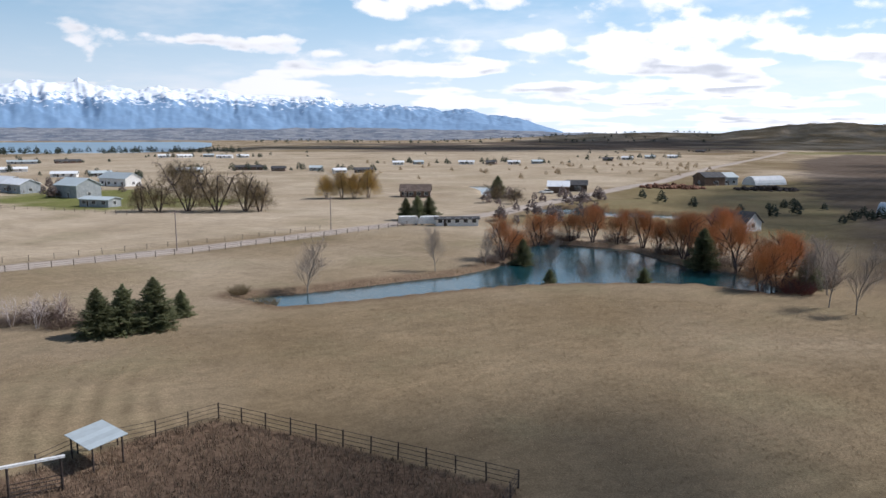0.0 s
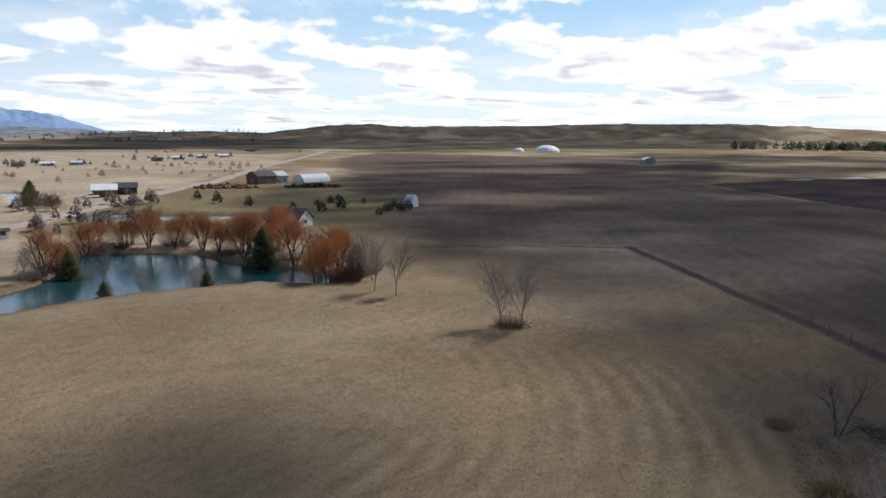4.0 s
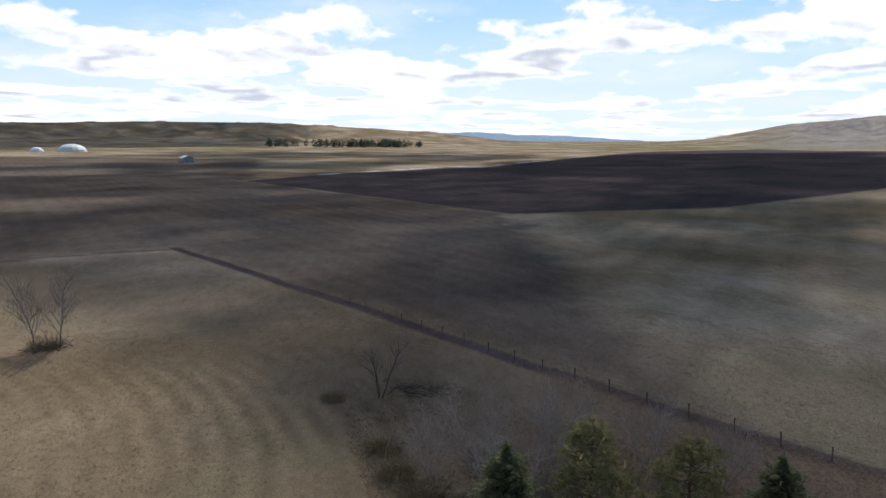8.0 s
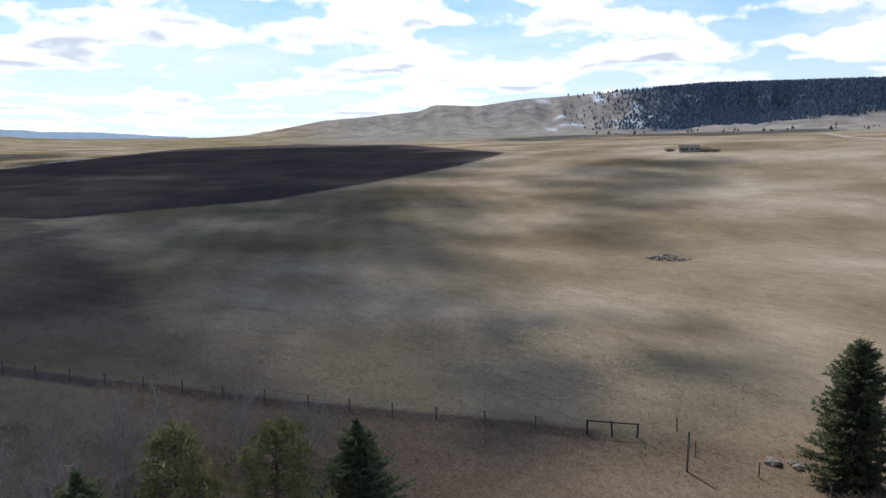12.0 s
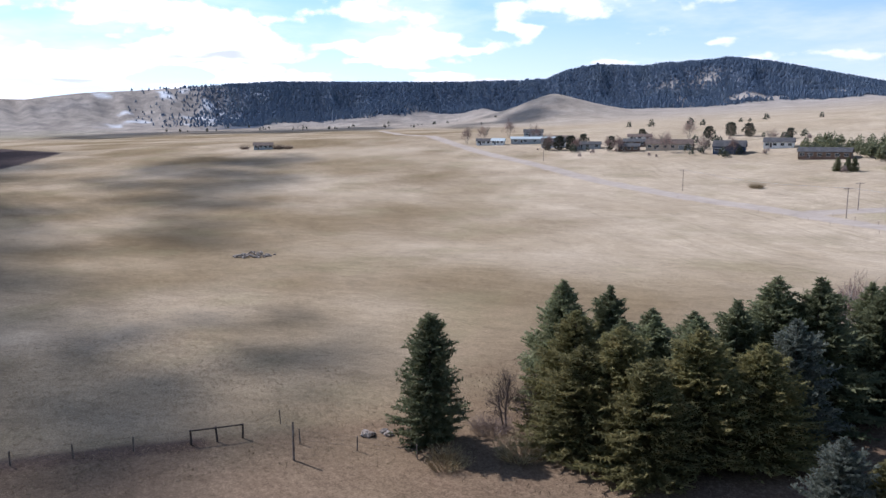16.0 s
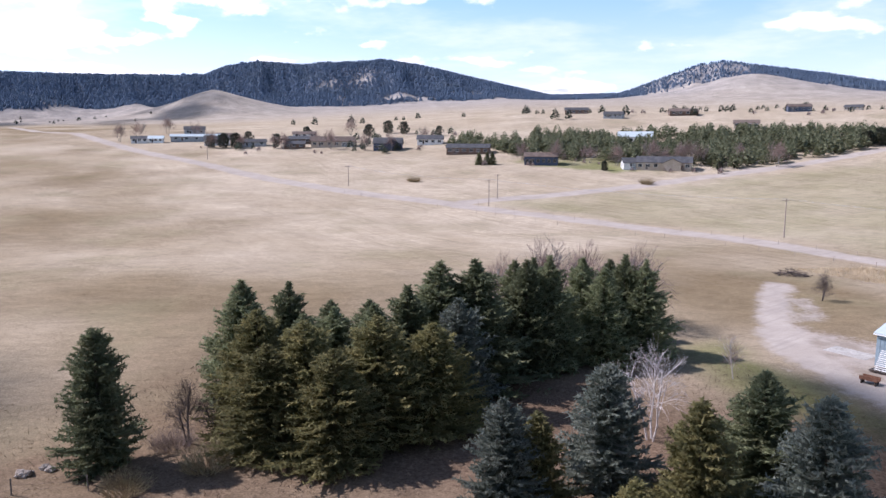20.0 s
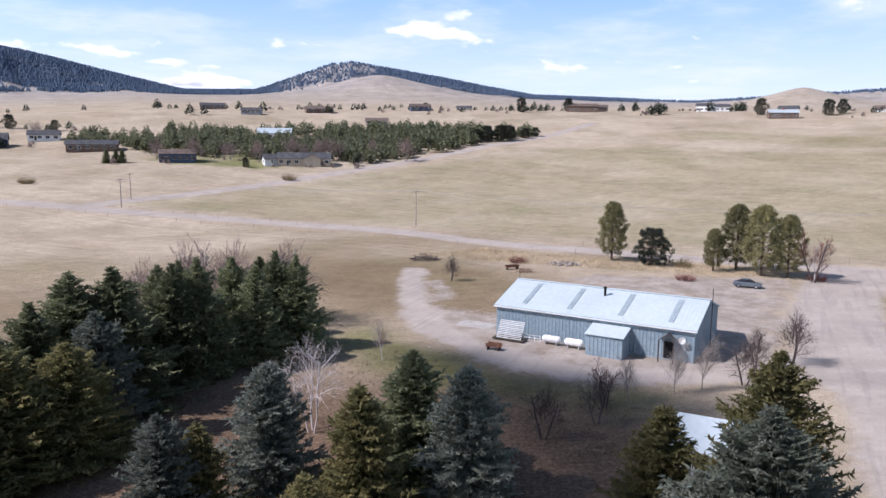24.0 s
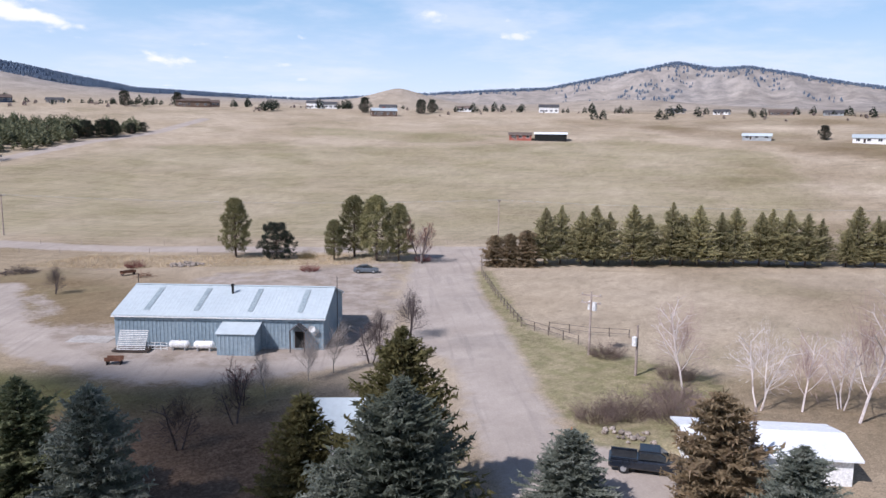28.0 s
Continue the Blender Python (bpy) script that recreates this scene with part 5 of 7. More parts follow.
for i, (x, y, s) in enumerate(((12.5, 153.0, 1.05), (15.0, 156.0, 0.9), (22.5, 176.5, 1.0), (31.0, 179.0, 1.0), (36.0, 177.0, 1.05), (41.0, 174.0, 1.0), (45.5, 168.0, 1.0), (47.0, 161.0, 0.95), (50.0, 153.0, 1.1), (53.5, 148.0, 1.05), (56.5, 141.0, 1.0), (58.5, 133.0, 0.95), (56.0, 124.0, 0.95), (60.0, 127.5, 1.0), (53.0, 122.0, 0.8), (27.0, 184.0, 0.9), (38.0, 186.0, 0.85), (48.0, 176.0, 0.9), (52.0, 157.0, 1.0), (55.0, 151.0, 0.95), (44.0, 180.0, 0.9), (17.0, 162.0, 0.8), (61.5, 130.5, 0.9), (33.5, 183.0, 0.9), (52.0, 161.0, 1.05), (56.0, 164.0, 1.1), (60.0, 158.0, 1.05), (49.0, 167.0, 1.0))):
    plant(W_OR[i % 2], x, y, i * 67, s * (1.1 if x > 52 else 0.98), group="orange willows round the pond")
for x, y, s in ((-46.0, 296.0, 1.0), (-40.0, 297.0, 1.2), (-35.0, 296.0, 1.1), (-29.5, 297.0, 1.25)):
    plant(W_YE, x, y, x * 11, s)
for x, y, s in ((-94.0, 247.0, 1.1), (-85.0, 249.0, 1.25), (-75.0, 248.0, 1.3), (-100.0, 247.0, 0.85), (-66.0, 250.0, 1.2), (-61.0, 249.0, 0.9), (-118.0, 352.0, 1.2), (-128.0, 356.0, 1.25), (20.0, 282.0, 0.7), (27.0, 275.0, 0.6)):
    plant(W_OL, x, y, x * 17, s)
BUSH = [bush("tangled brown leafless brush", M_BRUSH, 71, 2.6, 5.0, 420), bush("low brown leafless scrub bush", M_OLIVE, 72, 1.5, 3.0), bush("low reddish dry scrub bush", M_RED, 73, 1.5, 3.2)]
for k, x, y, s in ((0, -49.5, -46.8, 1.1), (0, -53.0, -44.0, 1.1), (0, -46.5, -47.5, 0.9), (0, -56.5, -47.0, 1.0), (0, -61.5, -61.5, 0.85), (0, -51.0, 98.0, 1.1), (0, -55.5, 101.0, 1.2), (0, -59.0, 99.0, 1.0), (0, -46.5, 99.5, 0.8),
                   (1, -33.0, 119.5, 1.3), (1, -30.0, 118.5, 1.2), (1, -27.0, 113.0, 1.0), (0, -62.5, -52.0, 0.9), (1, 41.5, -37.5, 1.0), (1, 38.5, -43.0, 1.2), (0, 44.0, -45.0, 0.7), (2, -25.0, -147.5, 1.2), (2, -52.0, -128.5, 1.0), (1, -57.0, -142.0, 1.1),
                   (1, 128.0, -271.0, 1.6), (1, 49.0, 24.0, 1.0), (1, 53.0, 27.0, 1.0), (1, 45.5, 20.0, 1.3), (1, 55.0, 9.0, 1.2), (0, 48.5, 11.0, 0.8), (0, 53.5, 17.5, 0.9), (1, 63.0, 79.0, 1.2), (2, -76.0, -127.8, 1.0), (1, 40.0, -291.0, 1.6), (0, 431.0, -246.0, 1.4), (0, 428.0, -251.0, 1.2), (0, 446.0, -247.0, 1.3), (0, 450.0, -232.0, 1.3), (1, 62.0, 37.5, 0.8), (0, 83.0, 224.0, 1.2), (2, 58.0, 119.5, 1.6)):
    plant(BUSH[k], x, y, x * 23, s)
for x, y, s in ((14.0, 158.0, 1.3), (24.0, 180.0, 1.2), (30.0, 181.0, 1.3), (42.0, 177.0, 1.3), (49.0, 160.0, 1.4), (57.0, 146.0, 1.4), (60.0, 137.0, 1.4), (58.0, 121.5, 1.3), (63.5, 124.5, 1.3), (54.0, 141.0, 1.0), (10.0, 149.5, 1.0)):
    plant(BUSH[0], x, y, x * 19, s, label="brown leafless brush along the pond bank")

# ---------------------------------------------------------------- buildings


def gable_walls(s, w, d, h, rise):
    """Walls of a gabled block, ridge along x."""
    x, y = w / 2, d / 2
    k = len(s.v)
    s.v += [Vector(p) for p in ((-x, -y, -0.6), (x, -y, -0.6), (x, y, -0.6), (-x, y, -0.6), (-x, -y, h), (x, -y, h), (x, y, h), (-x, y, h), (-x, 0, h + rise), (x, 0, h + rise))]
    s.f += [tuple(k + i for i in f) for f in ((0, 1, 5, 4), (2, 3, 7, 6), (1, 2, 6, 9, 5), (3, 0, 4, 8, 7))]


def gable_roof(s, w, d, h, rise, over=0.5, thick=0.18):
    x, y = w / 2 + over, d / 2 + over
    drop = rise * over / (d / 2)
    for sg in (-1, 1):
        a = [Vector((-x, sg * y, h - drop)), Vector((x, sg * y, h - drop)), Vector((x, 0, h + rise)), Vector((-x, 0, h + rise))]
        b = [p + Vector((0, 0, thick)) for p in a]
        k = len(s.v)
        s.v += a + b
        s.f += [tuple(k + i for i in f) for f in ((0, 1, 2, 3), (4, 7, 6, 5), (0, 4, 5, 1), (1, 5, 6, 2), (3, 2, 6, 7), (0, 3, 7, 4))]


def opening(parent, name, x, y, z, w, h, face, frame_mat, pane_mat):
    """A framed window or door standing slightly proud of a wall; face: turn about z of its outward side."""
    fr = Shape()
    t = 0.09
    fr.box(-w / 2 - t, -0.06, -t, w / 2 + t, 0.0, 0)
    fr.box(-w / 2 - t, -0.06, h, w / 2 + t, 0.0, h + t)
    fr.box(-w / 2 - t, -0.06, 0, -w / 2, 0.0, h)
    fr.box(w / 2, -0.06, 0, w / 2 + t, 0.0, h)
    if w > 1.2:
        fr.box(-0.03, -0.05, 0, 0.03, 0.0, h)
    win = child(name, fr.mesh(name, frame_mat), parent, "", (x, y, z), face)
    pn = Shape()
    pn.box(-w / 2, -0.03, 0, w / 2, 0.0, h)
    child("pane" if name == "window" else "leaf", pn.mesh("pane", pane_mat), win)
    return win


def house(label, x, y, rz, w, d, h, rise, wall, roof, name="house", windows=4, door=True, chimney=False, wing=None, garage=0, category="house", sink=0.0, trim=M_WHITE):
    e = new(name)
    tagged(e, label, category)
    e.matrix_basis = pose(x, y, height(x, y) - sink, 0, 0, rz)
    s, rf = Shape(), Shape()
    gable_walls(s, w, d, h, rise)
    gable_roof(rf, w, d, h, rise)
    part("wall", s, wall, e)
    part("roof", rf, roof, e)
    if wing:
        wx, ww, wd = wing
        s, rf = Shape(), Shape()
        gable_walls(s, wd, ww, h * 0.96, ww / d * rise)
        gable_roof(rf, wd, ww, h * 0.96, ww / d * rise)
        m = pose(wx, -d / 2 - wd / 2 + d * 0.35, 0, 0, 0, 90)
        for q in (s, rf):
            q.v = [m @ v for v in q.v]
        part("wing", s, wall, e)
        part("wing_roof", rf, roof, e)
    for i in range(windows):
        px = -w / 2 + w * (i + 0.5) / windows
        if wing and abs(px - wing[0]) < wing[1] / 2 + 0.8:
            continue
        opening(e, "window", px, -d / 2, 0.95, min(1.7, w / windows * 0.5), 1.25, 0, trim, M_GLASS)
    if d > 5:
        opening(e, "window", w / 2, 0, 0.95, 1.4, 1.2, 90, trim, M_GLASS)
        opening(e, "window", -w / 2, 0, 0.95, 1.4, 1.2, -90, trim, M_GLASS)
    if door:
        opening(e, "door", -w / 2 + w * 0.5 / max(windows, 1) + w * 0.12, -d / 2, 0.05, 1.0, 2.05, 0, trim, M_DARKWOOD)
    for g in range(garage):
        opening(e, "garage_door", w / 2 - 2.2 - 3.4 * g, -d / 2, 0.02, 2.8, 2.3, 0, trim, M_GREYSIDE)
    if chimney:
        c = Shape()
        c.box(-0.45, -0.45, h, 0.45, 0.45, h + rise + 1.0)
        part("chimney", c, M_REDSIDE, e)
    return e


def to_origin(x, y):
    """Turn that makes a building's front (its -y side) face the place's middle."""
    return math.degrees(math.atan2(y, x)) - 90


# south and east side houses
house("long low ranch house with grey roof and white-framed windows", 38, -326, 184, 22, 9, 2.9, 2.2, M_TAN, M_SLATE, windows=7, wing=(3.5, 7, 4))
house("white garage beside the ranch house", 51.5, -324, 200, 7, 7, 2.6, 1.8, M_WHITE, M_SLATE, name="garage", windows=1, door=False, garage=1, category="garage")
house("dark two-storey house with red-brown gable end", 91, -326, 192, 14.5, 8, 3.4, 1.6, M_BLUESIDE, M_BROWNROOF, windows=6, trim=M_TAN)
house("long dark ranch house with grey roof", 135, -350, 194, 21, 9, 2.8, 1.8, M_BROWN, M_SLATE, windows=6)
house("dark gabled house with white trim", 186, -362, 202, 15, 9, 3.4, 2.8, M_BLUESIDE, M_SLATE, windows=5, wing=(3, 7, 5))
house("white house with low grey roof", 171, -384, 200, 14, 8, 2.8, 2.0, M_WHITE, M_SLATE, windows=4)
house("tan ranch house with garage wing", 222, -365, 208, 24, 9, 3.0, 2.4, M_TAN, M_BROWNROOF, windows=6, garage=2)
house("low brown ranch house with grey roof", 246, -372, 210, 17, 8, 2.6, 1.6, M_BROWN, M_SLATE, windows=4)
house("long grey shed with pale blue roof", 318, -365, 220, 30, 9, 2.7, 1.3, M_GREYSIDE, M_METALROOF, name="farm_shed", windows=5, category="shed")
house("pale farmhouse with dark roof among bushes", 292, -352, 216, 14, 8, 3.0, 2.2, M_WHITE, M_SLATE, windows=4)
house("small grey house at the track's end", 350, -400, 220, 13, 8, 3.0, 2.0, M_GREYSIDE, M_SLATE, windows=3)
for x, y, w, wl, rf, lab in ((339, -340, 9, M_WHITE, M_SLATE, "small white house at the village edge"), (332, -346, 8, M_WHITE, M_METALROOF, "white garage with pale metal roof"), (267, -352, 15, M_GREYSIDE, M_SLATE, "grey ranch house between dark pines"),
                              (264, -400, 14, M_WHITE, M_BROWNROOF, "white farmhouse behind the village street"), (238, -351, 11, M_BROWN, M_SLATE, "low brown cottage among bare trees"), (306, -378, 12, M_TAN, M_BROWNROOF, "tan house behind the grey shed")):
    house(lab, x, y, to_origin(x, y) + 8 * math.sin(x), w, 7, 2.4, 1.5, wl, rf, windows=3)
house("grey house standing alone in the pasture", 440, -240, 241, 12, 8, 2.4, 1.8, M_GREYSIDE, M_BROWNROOF, windows=4)
house("light blue house inside the pine plantation", 62, -402, 188, 17, 9, 3.2, 2.4, M_WHITE, M_METALROOF, windows=4)
# the upper slope
UP = ((10, -470, 16, M_TAN, M_BROWNROOF, 3.0), (52, -540, 22, M_BROWN, M_BROWNROOF, 2.8), (95, -520, 15, M_GREYSIDE, M_SLATE, 3.0), (130, -560, 20, M_BROWN, M_SLATE, 3.2), (-20, -560, 17, M_BLUESIDE, M_BROWNROOF, 3.4), (-60, -640, 14, M_TAN, M_SLATE, 3.0),
      (-136, -540, 26, M_BROWN, M_BROWNROOF, 4.4), (-150, -548, 14, M_BROWN, M_BROWNROOF, 3.4), (-235, -560, 14, M_WHITE, M_SLATE, 5.0), (-250, -568, 16, M_WHITE, M_SLATE, 4.2), (-243, -460, 20, M_BROWN, M_METALROOF, 4.0),
      (-330, -490, 13, M_WHITE, M_BROWNROOF, 3.0), (-372, -440, 17, M_WHITE, M_SLATE, 5.2), (-500, -430, 18, M_TAN, M_SLATE, 3.4), (-520, -400, 14, M_WHITE, M_SLATE, 3.0), (-540, -360, 22, M_BROWN, M_BROWNROOF, 3.4), (-560, -330, 15, M_GREYSIDE, M_SLATE, 3.0), (-300, -560, 16, M_GREYSIDE, M_SLATE, 3.0))
for i, (x, y, w, wl, rf, h) in enumerate(UP):
    house(("brown hilltop house with broad roof", "white hilltop house with grey roof", "pale house on the upper slope")[0 if wl is M_BROWN else 1 if wl is M_WHITE else 2], x, y, to_origin(x, y) + 12 * math.sin(i * 2.1), w * 0.85, 8, h * 0.85, 1.8, wl, rf, windows=4, chimney=(i == 10))
# red machine shed and its neighbours
# solid walls coloured near-black for the shade inside an open front
house("white-roofed machine shed, near-black walls standing for its open inside", -269, -316, to_origin(-269, -316), 17, 8, 3.2, 0.9, M_NEARBLACK, M_WHITEROOF, name="machine_shed", windows=0, door=False, category="shed")
house("low red-sided barn with brown roof", -256, -326, to_origin(-256, -326), 12, 7, 2.5, 1.3, M_REDSIDE, M_BROWNROOF, name="barn", windows=3, category="barn")
house("pale low barn on the slope", -352, -248, to_origin(-352, -248), 14, 7, 2.1, 1.2, M_GREYSIDE, M_METALROOF, name="barn", windows=3, category="barn")
house("white house with grey roof on the slope", -382, -200, to_origin(-382, -200), 24, 8, 2.6, 1.6, M_WHITE, M_METALROOF, windows=5)
# north side
house("white gabled house with dark roof beyond the willows", 79, 201, 305, 11, 7.5, 2.4, 2.7, M_WHITE, M_SLATE, windows=4, chimney=False)
house("brown hip-roofed farmhouse beside dark spruces", -11, 306, 358, 12, 9, 2.6, 2.4, M_BROWN, M_BROWNROOF, windows=4)
house("grey metal barn with pale roof", -148, 304, 330, 14, 11, 5.0, 2.6, M_GREYSIDE, M_METALROOF, name="barn", windows=0, category="barn")
house("low blue-grey stable by the lawn", -121, 264, 340, 13, 6, 2.6, 0.8, M_GREYSIDE, M_METALROOF, name="stable", windows=3, category="shed")
house("pale blue shed with white roof", -186, 330, 328, 16, 9, 4.0, 2.0, M_GREYSIDE, M_WHITEROOF, name="farm_shed", windows=2, category="shed")
house("long low white farm shed with pale roof", -208, 352, 328, 26, 9, 4.0, 2.0, M_WHITE, M_WHITEROOF, name="farm_shed", windows=3, category="shed")
house("white farmhouse with metal roof among trees", -160, 372, 330, 20, 9, 4.0, 2.5, M_WHITE, M_METALROOF, windows=4)
house("brown barn with white roof by the creek", 51, 330, 350, 9, 8, 3.2, 2.0, M_BROWN, M_SNOWY, name="barn", windows=0, category="barn")
house("small dark green farm shed", 61, 341, 350, 9, 7, 3.0, 1.8, M_DARKWOOD, M_SLATE, name="farm_shed", windows=1, category="shed")
house("long white trailer home by spruces", 4, 211, 365, 12, 3.4, 2.0, 0.4, M_WHITE, M_SLATE, name="trailer_home", windows=5, category="trailer")
house("grey shed at the scrap yard", 132, 372, 380, 12, 9, 4.2, 2.2, M_BROWN, M_SLATE, name="farm_shed", windows=1, category="shed")
house("small blue-grey metal workshop", 141, 376, 380, 9, 9, 4.0, 2.0, M_GREYSIDE, M_METALROOF, name="workshop", windows=2, category="shed")
house("low grey shed in the ploughed plain", 540, 480, 408, 26, 10, 4.0, 2.0, M_GREYSIDE, M_METALROOF, name="farm_shed", windows=2, category="shed")
FAR_FARMS = ((-298, 806, 12, 0), (-276, 806, 15, 0), (-255, 821, 11, 2), (-226, 781, 16, 0), (-212, 799, 12, 0), (-168, 498, 17, 2), (-136, 529, 19, 1), (-113, 518, 9, 1), (-67, 487, 8, 0), (-52, 494, 12, 1), (-88, 522, 8, 2),
             (-37, 625, 9, 0), (-21, 640, 8, 2), (20, 640, 13, 0), (41, 637, 8, 1), (60, 638, 10, 0), (81, 646, 9, 2), (153, 699, 9, 1), (178, 728, 10, 0), (209, 762, 9, 2), (238, 782, 10, 0), (349, 1023, 13, 1),
             (-350, 627, 22, 2), (-321, 645, 20, 1), (-290, 500, 24, 0), (-222, 441, 14, 0), (-205, 450, 12, 2), (-178, 412, 14, 0))
for i, (x, y, w, k) in enumerate(FAR_FARMS):
    house(("low white farm building far across the plain", "dark wooden farm building far across the plain", "pale grey farm building far across the plain")[k], x, y, to_origin(x, y) + 14 * math.sin(i * 1.7), w, 6, 2.1, 1.2, (M_WHITE, M_BROWN, M_GREYSIDE)[k], (M_WHITEROOF, M_SLATE, M_METALROOF)[k], name="farm_building", windows=3, category="building")


def dome(label, x, y, r, h):
    s = Shape()
    n, m = 14, 5
    for j in range(m):
        for i in range(n):
            def q(i, j):
                a, b = 2 * math.pi * i / n, math.pi / 2 * j / m
                return Vector((r * math.cos(a) * math.cos(b), r * math.sin(a) * math.cos(b), h * math.sin(b) - 0.5))
            s.quad(q(i, j), q(i + 1, j), q(i + 1, j + 1), q(i, j + 1))
    ob = new("storage_dome", s.mesh("storage_dome", M_SNOWY, True))
    ob.matrix_basis = pose(x, y, height(x, y))
    return tagged(ob, label, "dome")


dome("large white covered storage mound", 738, 850, 19, 11)
dome("small white covered storage mound", 702, 872, 9, 7)


def hoop_house(label, x, y, rz, w, d, h):
    e = new("hoop_house")
    tagged(e, label, "greenhouse")
    s, g = Shape(), Shape()
    n = 10
    arc = [Vector((0, -d / 2 * math.cos(math.pi * i / n), h * math.sin(math.pi * i / n))) for i in range(n + 1)]
    for i in range(n):
        s.quad(arc[i] + Vector((-w / 2, 0, 0)), arc[i] + Vector((w / 2, 0, 0)), arc[i + 1] + Vector((w / 2, 0, 0)), arc[i + 1] + Vector((-w / 2, 0, 0)))
    for sx in (-1, 1):
        k = len(g.v)
        g.v += [p + Vector((sx * w / 2, 0, 0)) for p in arc]
        g.f.append(tuple(range(k, k + n + 1)))
    part("cover", s, M_SNOWY, e)
    part("end_wall", g, M_WHITE, e)
    e.matrix_basis = pose(x, y, height(x, y) - 0.2, 0, 0, rz)


hoop_house("long white plastic-covered hoop barn", 162, 378, 204, 21, 9, 4.6)
hoop_house("small white arched greenhouse frame", 138, 232, 120, 3.4, 4.6, 4.6)

# ---------------------------------------------------------------- the metal barn
BARN = new("metal_barn")
tagged(BARN, "long blue-grey corrugated metal barn with pale roof", "barn")
BW, BD, BH, BR = 25.0, 14.2, 3.9, 2.1
# origin at the middle of the floor; front (its -y side) looks to the camera's yard
BARN.matrix_basis = pose(-27.5, -93.2, 0.0, 0, 0, 180 - 33.4)


def ribbed(s, a, b, lo, hi_a, hi_b, pitch=0.45, depth=0.035):
    """Ribbed sheet from a to b, its top edge running from hi_a to hi_b."""
    a, b = Vector(a), Vector(b)
    L = (b - a).length
    d = (b - a) / L
    n = Vector((d.y, -d.x, 0))
    k = int(L / pitch)
    cols = []
    for i in range(k):
        for u, o in ((0.0, 0), (0.55, 0), (0.66, depth), (0.89, depth)):
            cols.append(((i + u) / k, o))
    cols.append((1.0, 0))
    for (u, o), (u2, o2) in zip(cols, cols[1:]):
        p, q = a + d * (L * u) + n * o, a + d * (L * u2) + n * o2
        s.quad(Vector((p.x, p.y, lo)), Vector((q.x, q.y, lo)), Vector((q.x, q.y, hi_a + (hi_b - hi_a) * u2)), Vector((p.x, p.y, hi_a + (hi_b - hi_a) * u)))


for a, b, ha, hm in (((-BW / 2, -BD / 2, 0), (BW / 2, -BD / 2, 0), BH, None), ((BW / 2, BD / 2, 0), (-BW / 2, BD / 2, 0), BH, None)):
    s = Shape()
    ribbed(s, a, b, -0.4, BH, BH)
    part("wall", s, M_METALWALL, BARN)
for sx in (1, -1):
    s = Shape()
    ribbed(s, (sx * BW / 2, -sx * BD / 2, 0), (sx * BW / 2, 0, 0), -0.4, BH, BH + BR)
    ribbed(s, (sx * BW / 2, 0, 0), (sx * BW / 2, sx * BD / 2, 0), -0.4, BH + BR, BH)
    part("gable_wall", s, M_METALWALL, BARN)


def roof_slope(sign):
    s = Shape()
    x0, x1, over = -BW / 2 - 0.25, BW / 2 + 0.25, 0.3
    k = 56
    drop = BR * over / (BD / 2)
    cols = []
    for i in range(k):
        for u, o in ((0, 0), (0.7, 0), (0.8, 0.014), (0.92, 0.014)):
            cols.append(((i + u) / k, o))
    cols.append((1, 0))
    for (u, o), (u2, o2) in zip(cols, cols[1:]):
        xa, xb = x0 + (x1 - x0) * u, x0 + (x1 - x0) * u2
        ya, za = sign * (BD / 2 + over), BH - drop + 0.12
        s.quad(Vector((xa, ya, za + o)), Vector((xb, ya, za + o2)), Vector((xb, 0, BH + BR + 0.12 + o2)), Vector((xa, 0, BH + BR + 0.12 + o)))
    s.quad(Vector((x0, sign * (BD / 2 + over), BH - drop)), Vector((x1, sign * (BD / 2 + over), BH - drop)), Vector((x1, sign * (BD / 2 + over), BH - drop + 0.13)), Vector((x0, sign * (BD / 2 + over), BH - drop + 0.13)))
    for xe in (x0, x1):
        s.quad(Vector((xe, sign * (BD / 2 + over), BH - drop - 0.1)), Vector((xe, 0, BH + BR - 0.1)), Vector((xe, 0, BH + BR + 0.14)), Vector((xe, sign * (BD / 2 + over), BH - drop + 0.14)))
    return s


for sg in (-1, 1):
    part("roof", roof_slope(sg), M_METALROOF, BARN)
s = Shape()
s.box(-BW / 2 - 0.25, -0.22, BH + BR + 0.13, BW / 2 + 0.25, 0.22, BH + BR + 0.19)
part("ridge_cap", s, M_METALROOF, BARN)
for fx in (-0.36, -0.12, 0.14, 0.38):
    s = Shape()
    xa = BW * fx
    for y0, y1 in ((-0.8, -BD / 2 * 0.88),):
        za, zb = BH + BR * (1 + y0 / (BD / 2)) + 0.175, BH + BR * (1 + y1 / (BD / 2)) + 0.175
        s.quad(Vector((xa - 0.32, y1, zb)), Vector((xa + 0.32, y1, zb)), Vector((xa + 0.32, y0, za)), Vector((xa - 0.32, y0, za)))
        s.quad(Vector((xa - 0.32, y1, zb - 0.03)), Vector((xa + 0.32, y1, zb - 0.03)), Vector((xa + 0.32, y1, zb)), Vector((xa - 0.32, y1, zb)))
    part("skylight", s, M_SKYLIGHT, BARN, "dull translucent roof strip")
s = Shape()
s.tube((0.2, -1.9, BH + BR * 0.6), (0.2, -1.9, BH + BR + 0.55), 0.16, 0.16, 8)
s.tube((0.2, -1.9, BH + BR + 0.55), (0.2, -1.9, BH + BR + 0.75), 0.3, 0.08, 8)
part("flue", s, M_NEARBLACK, BARN, "sooty stove pipe")
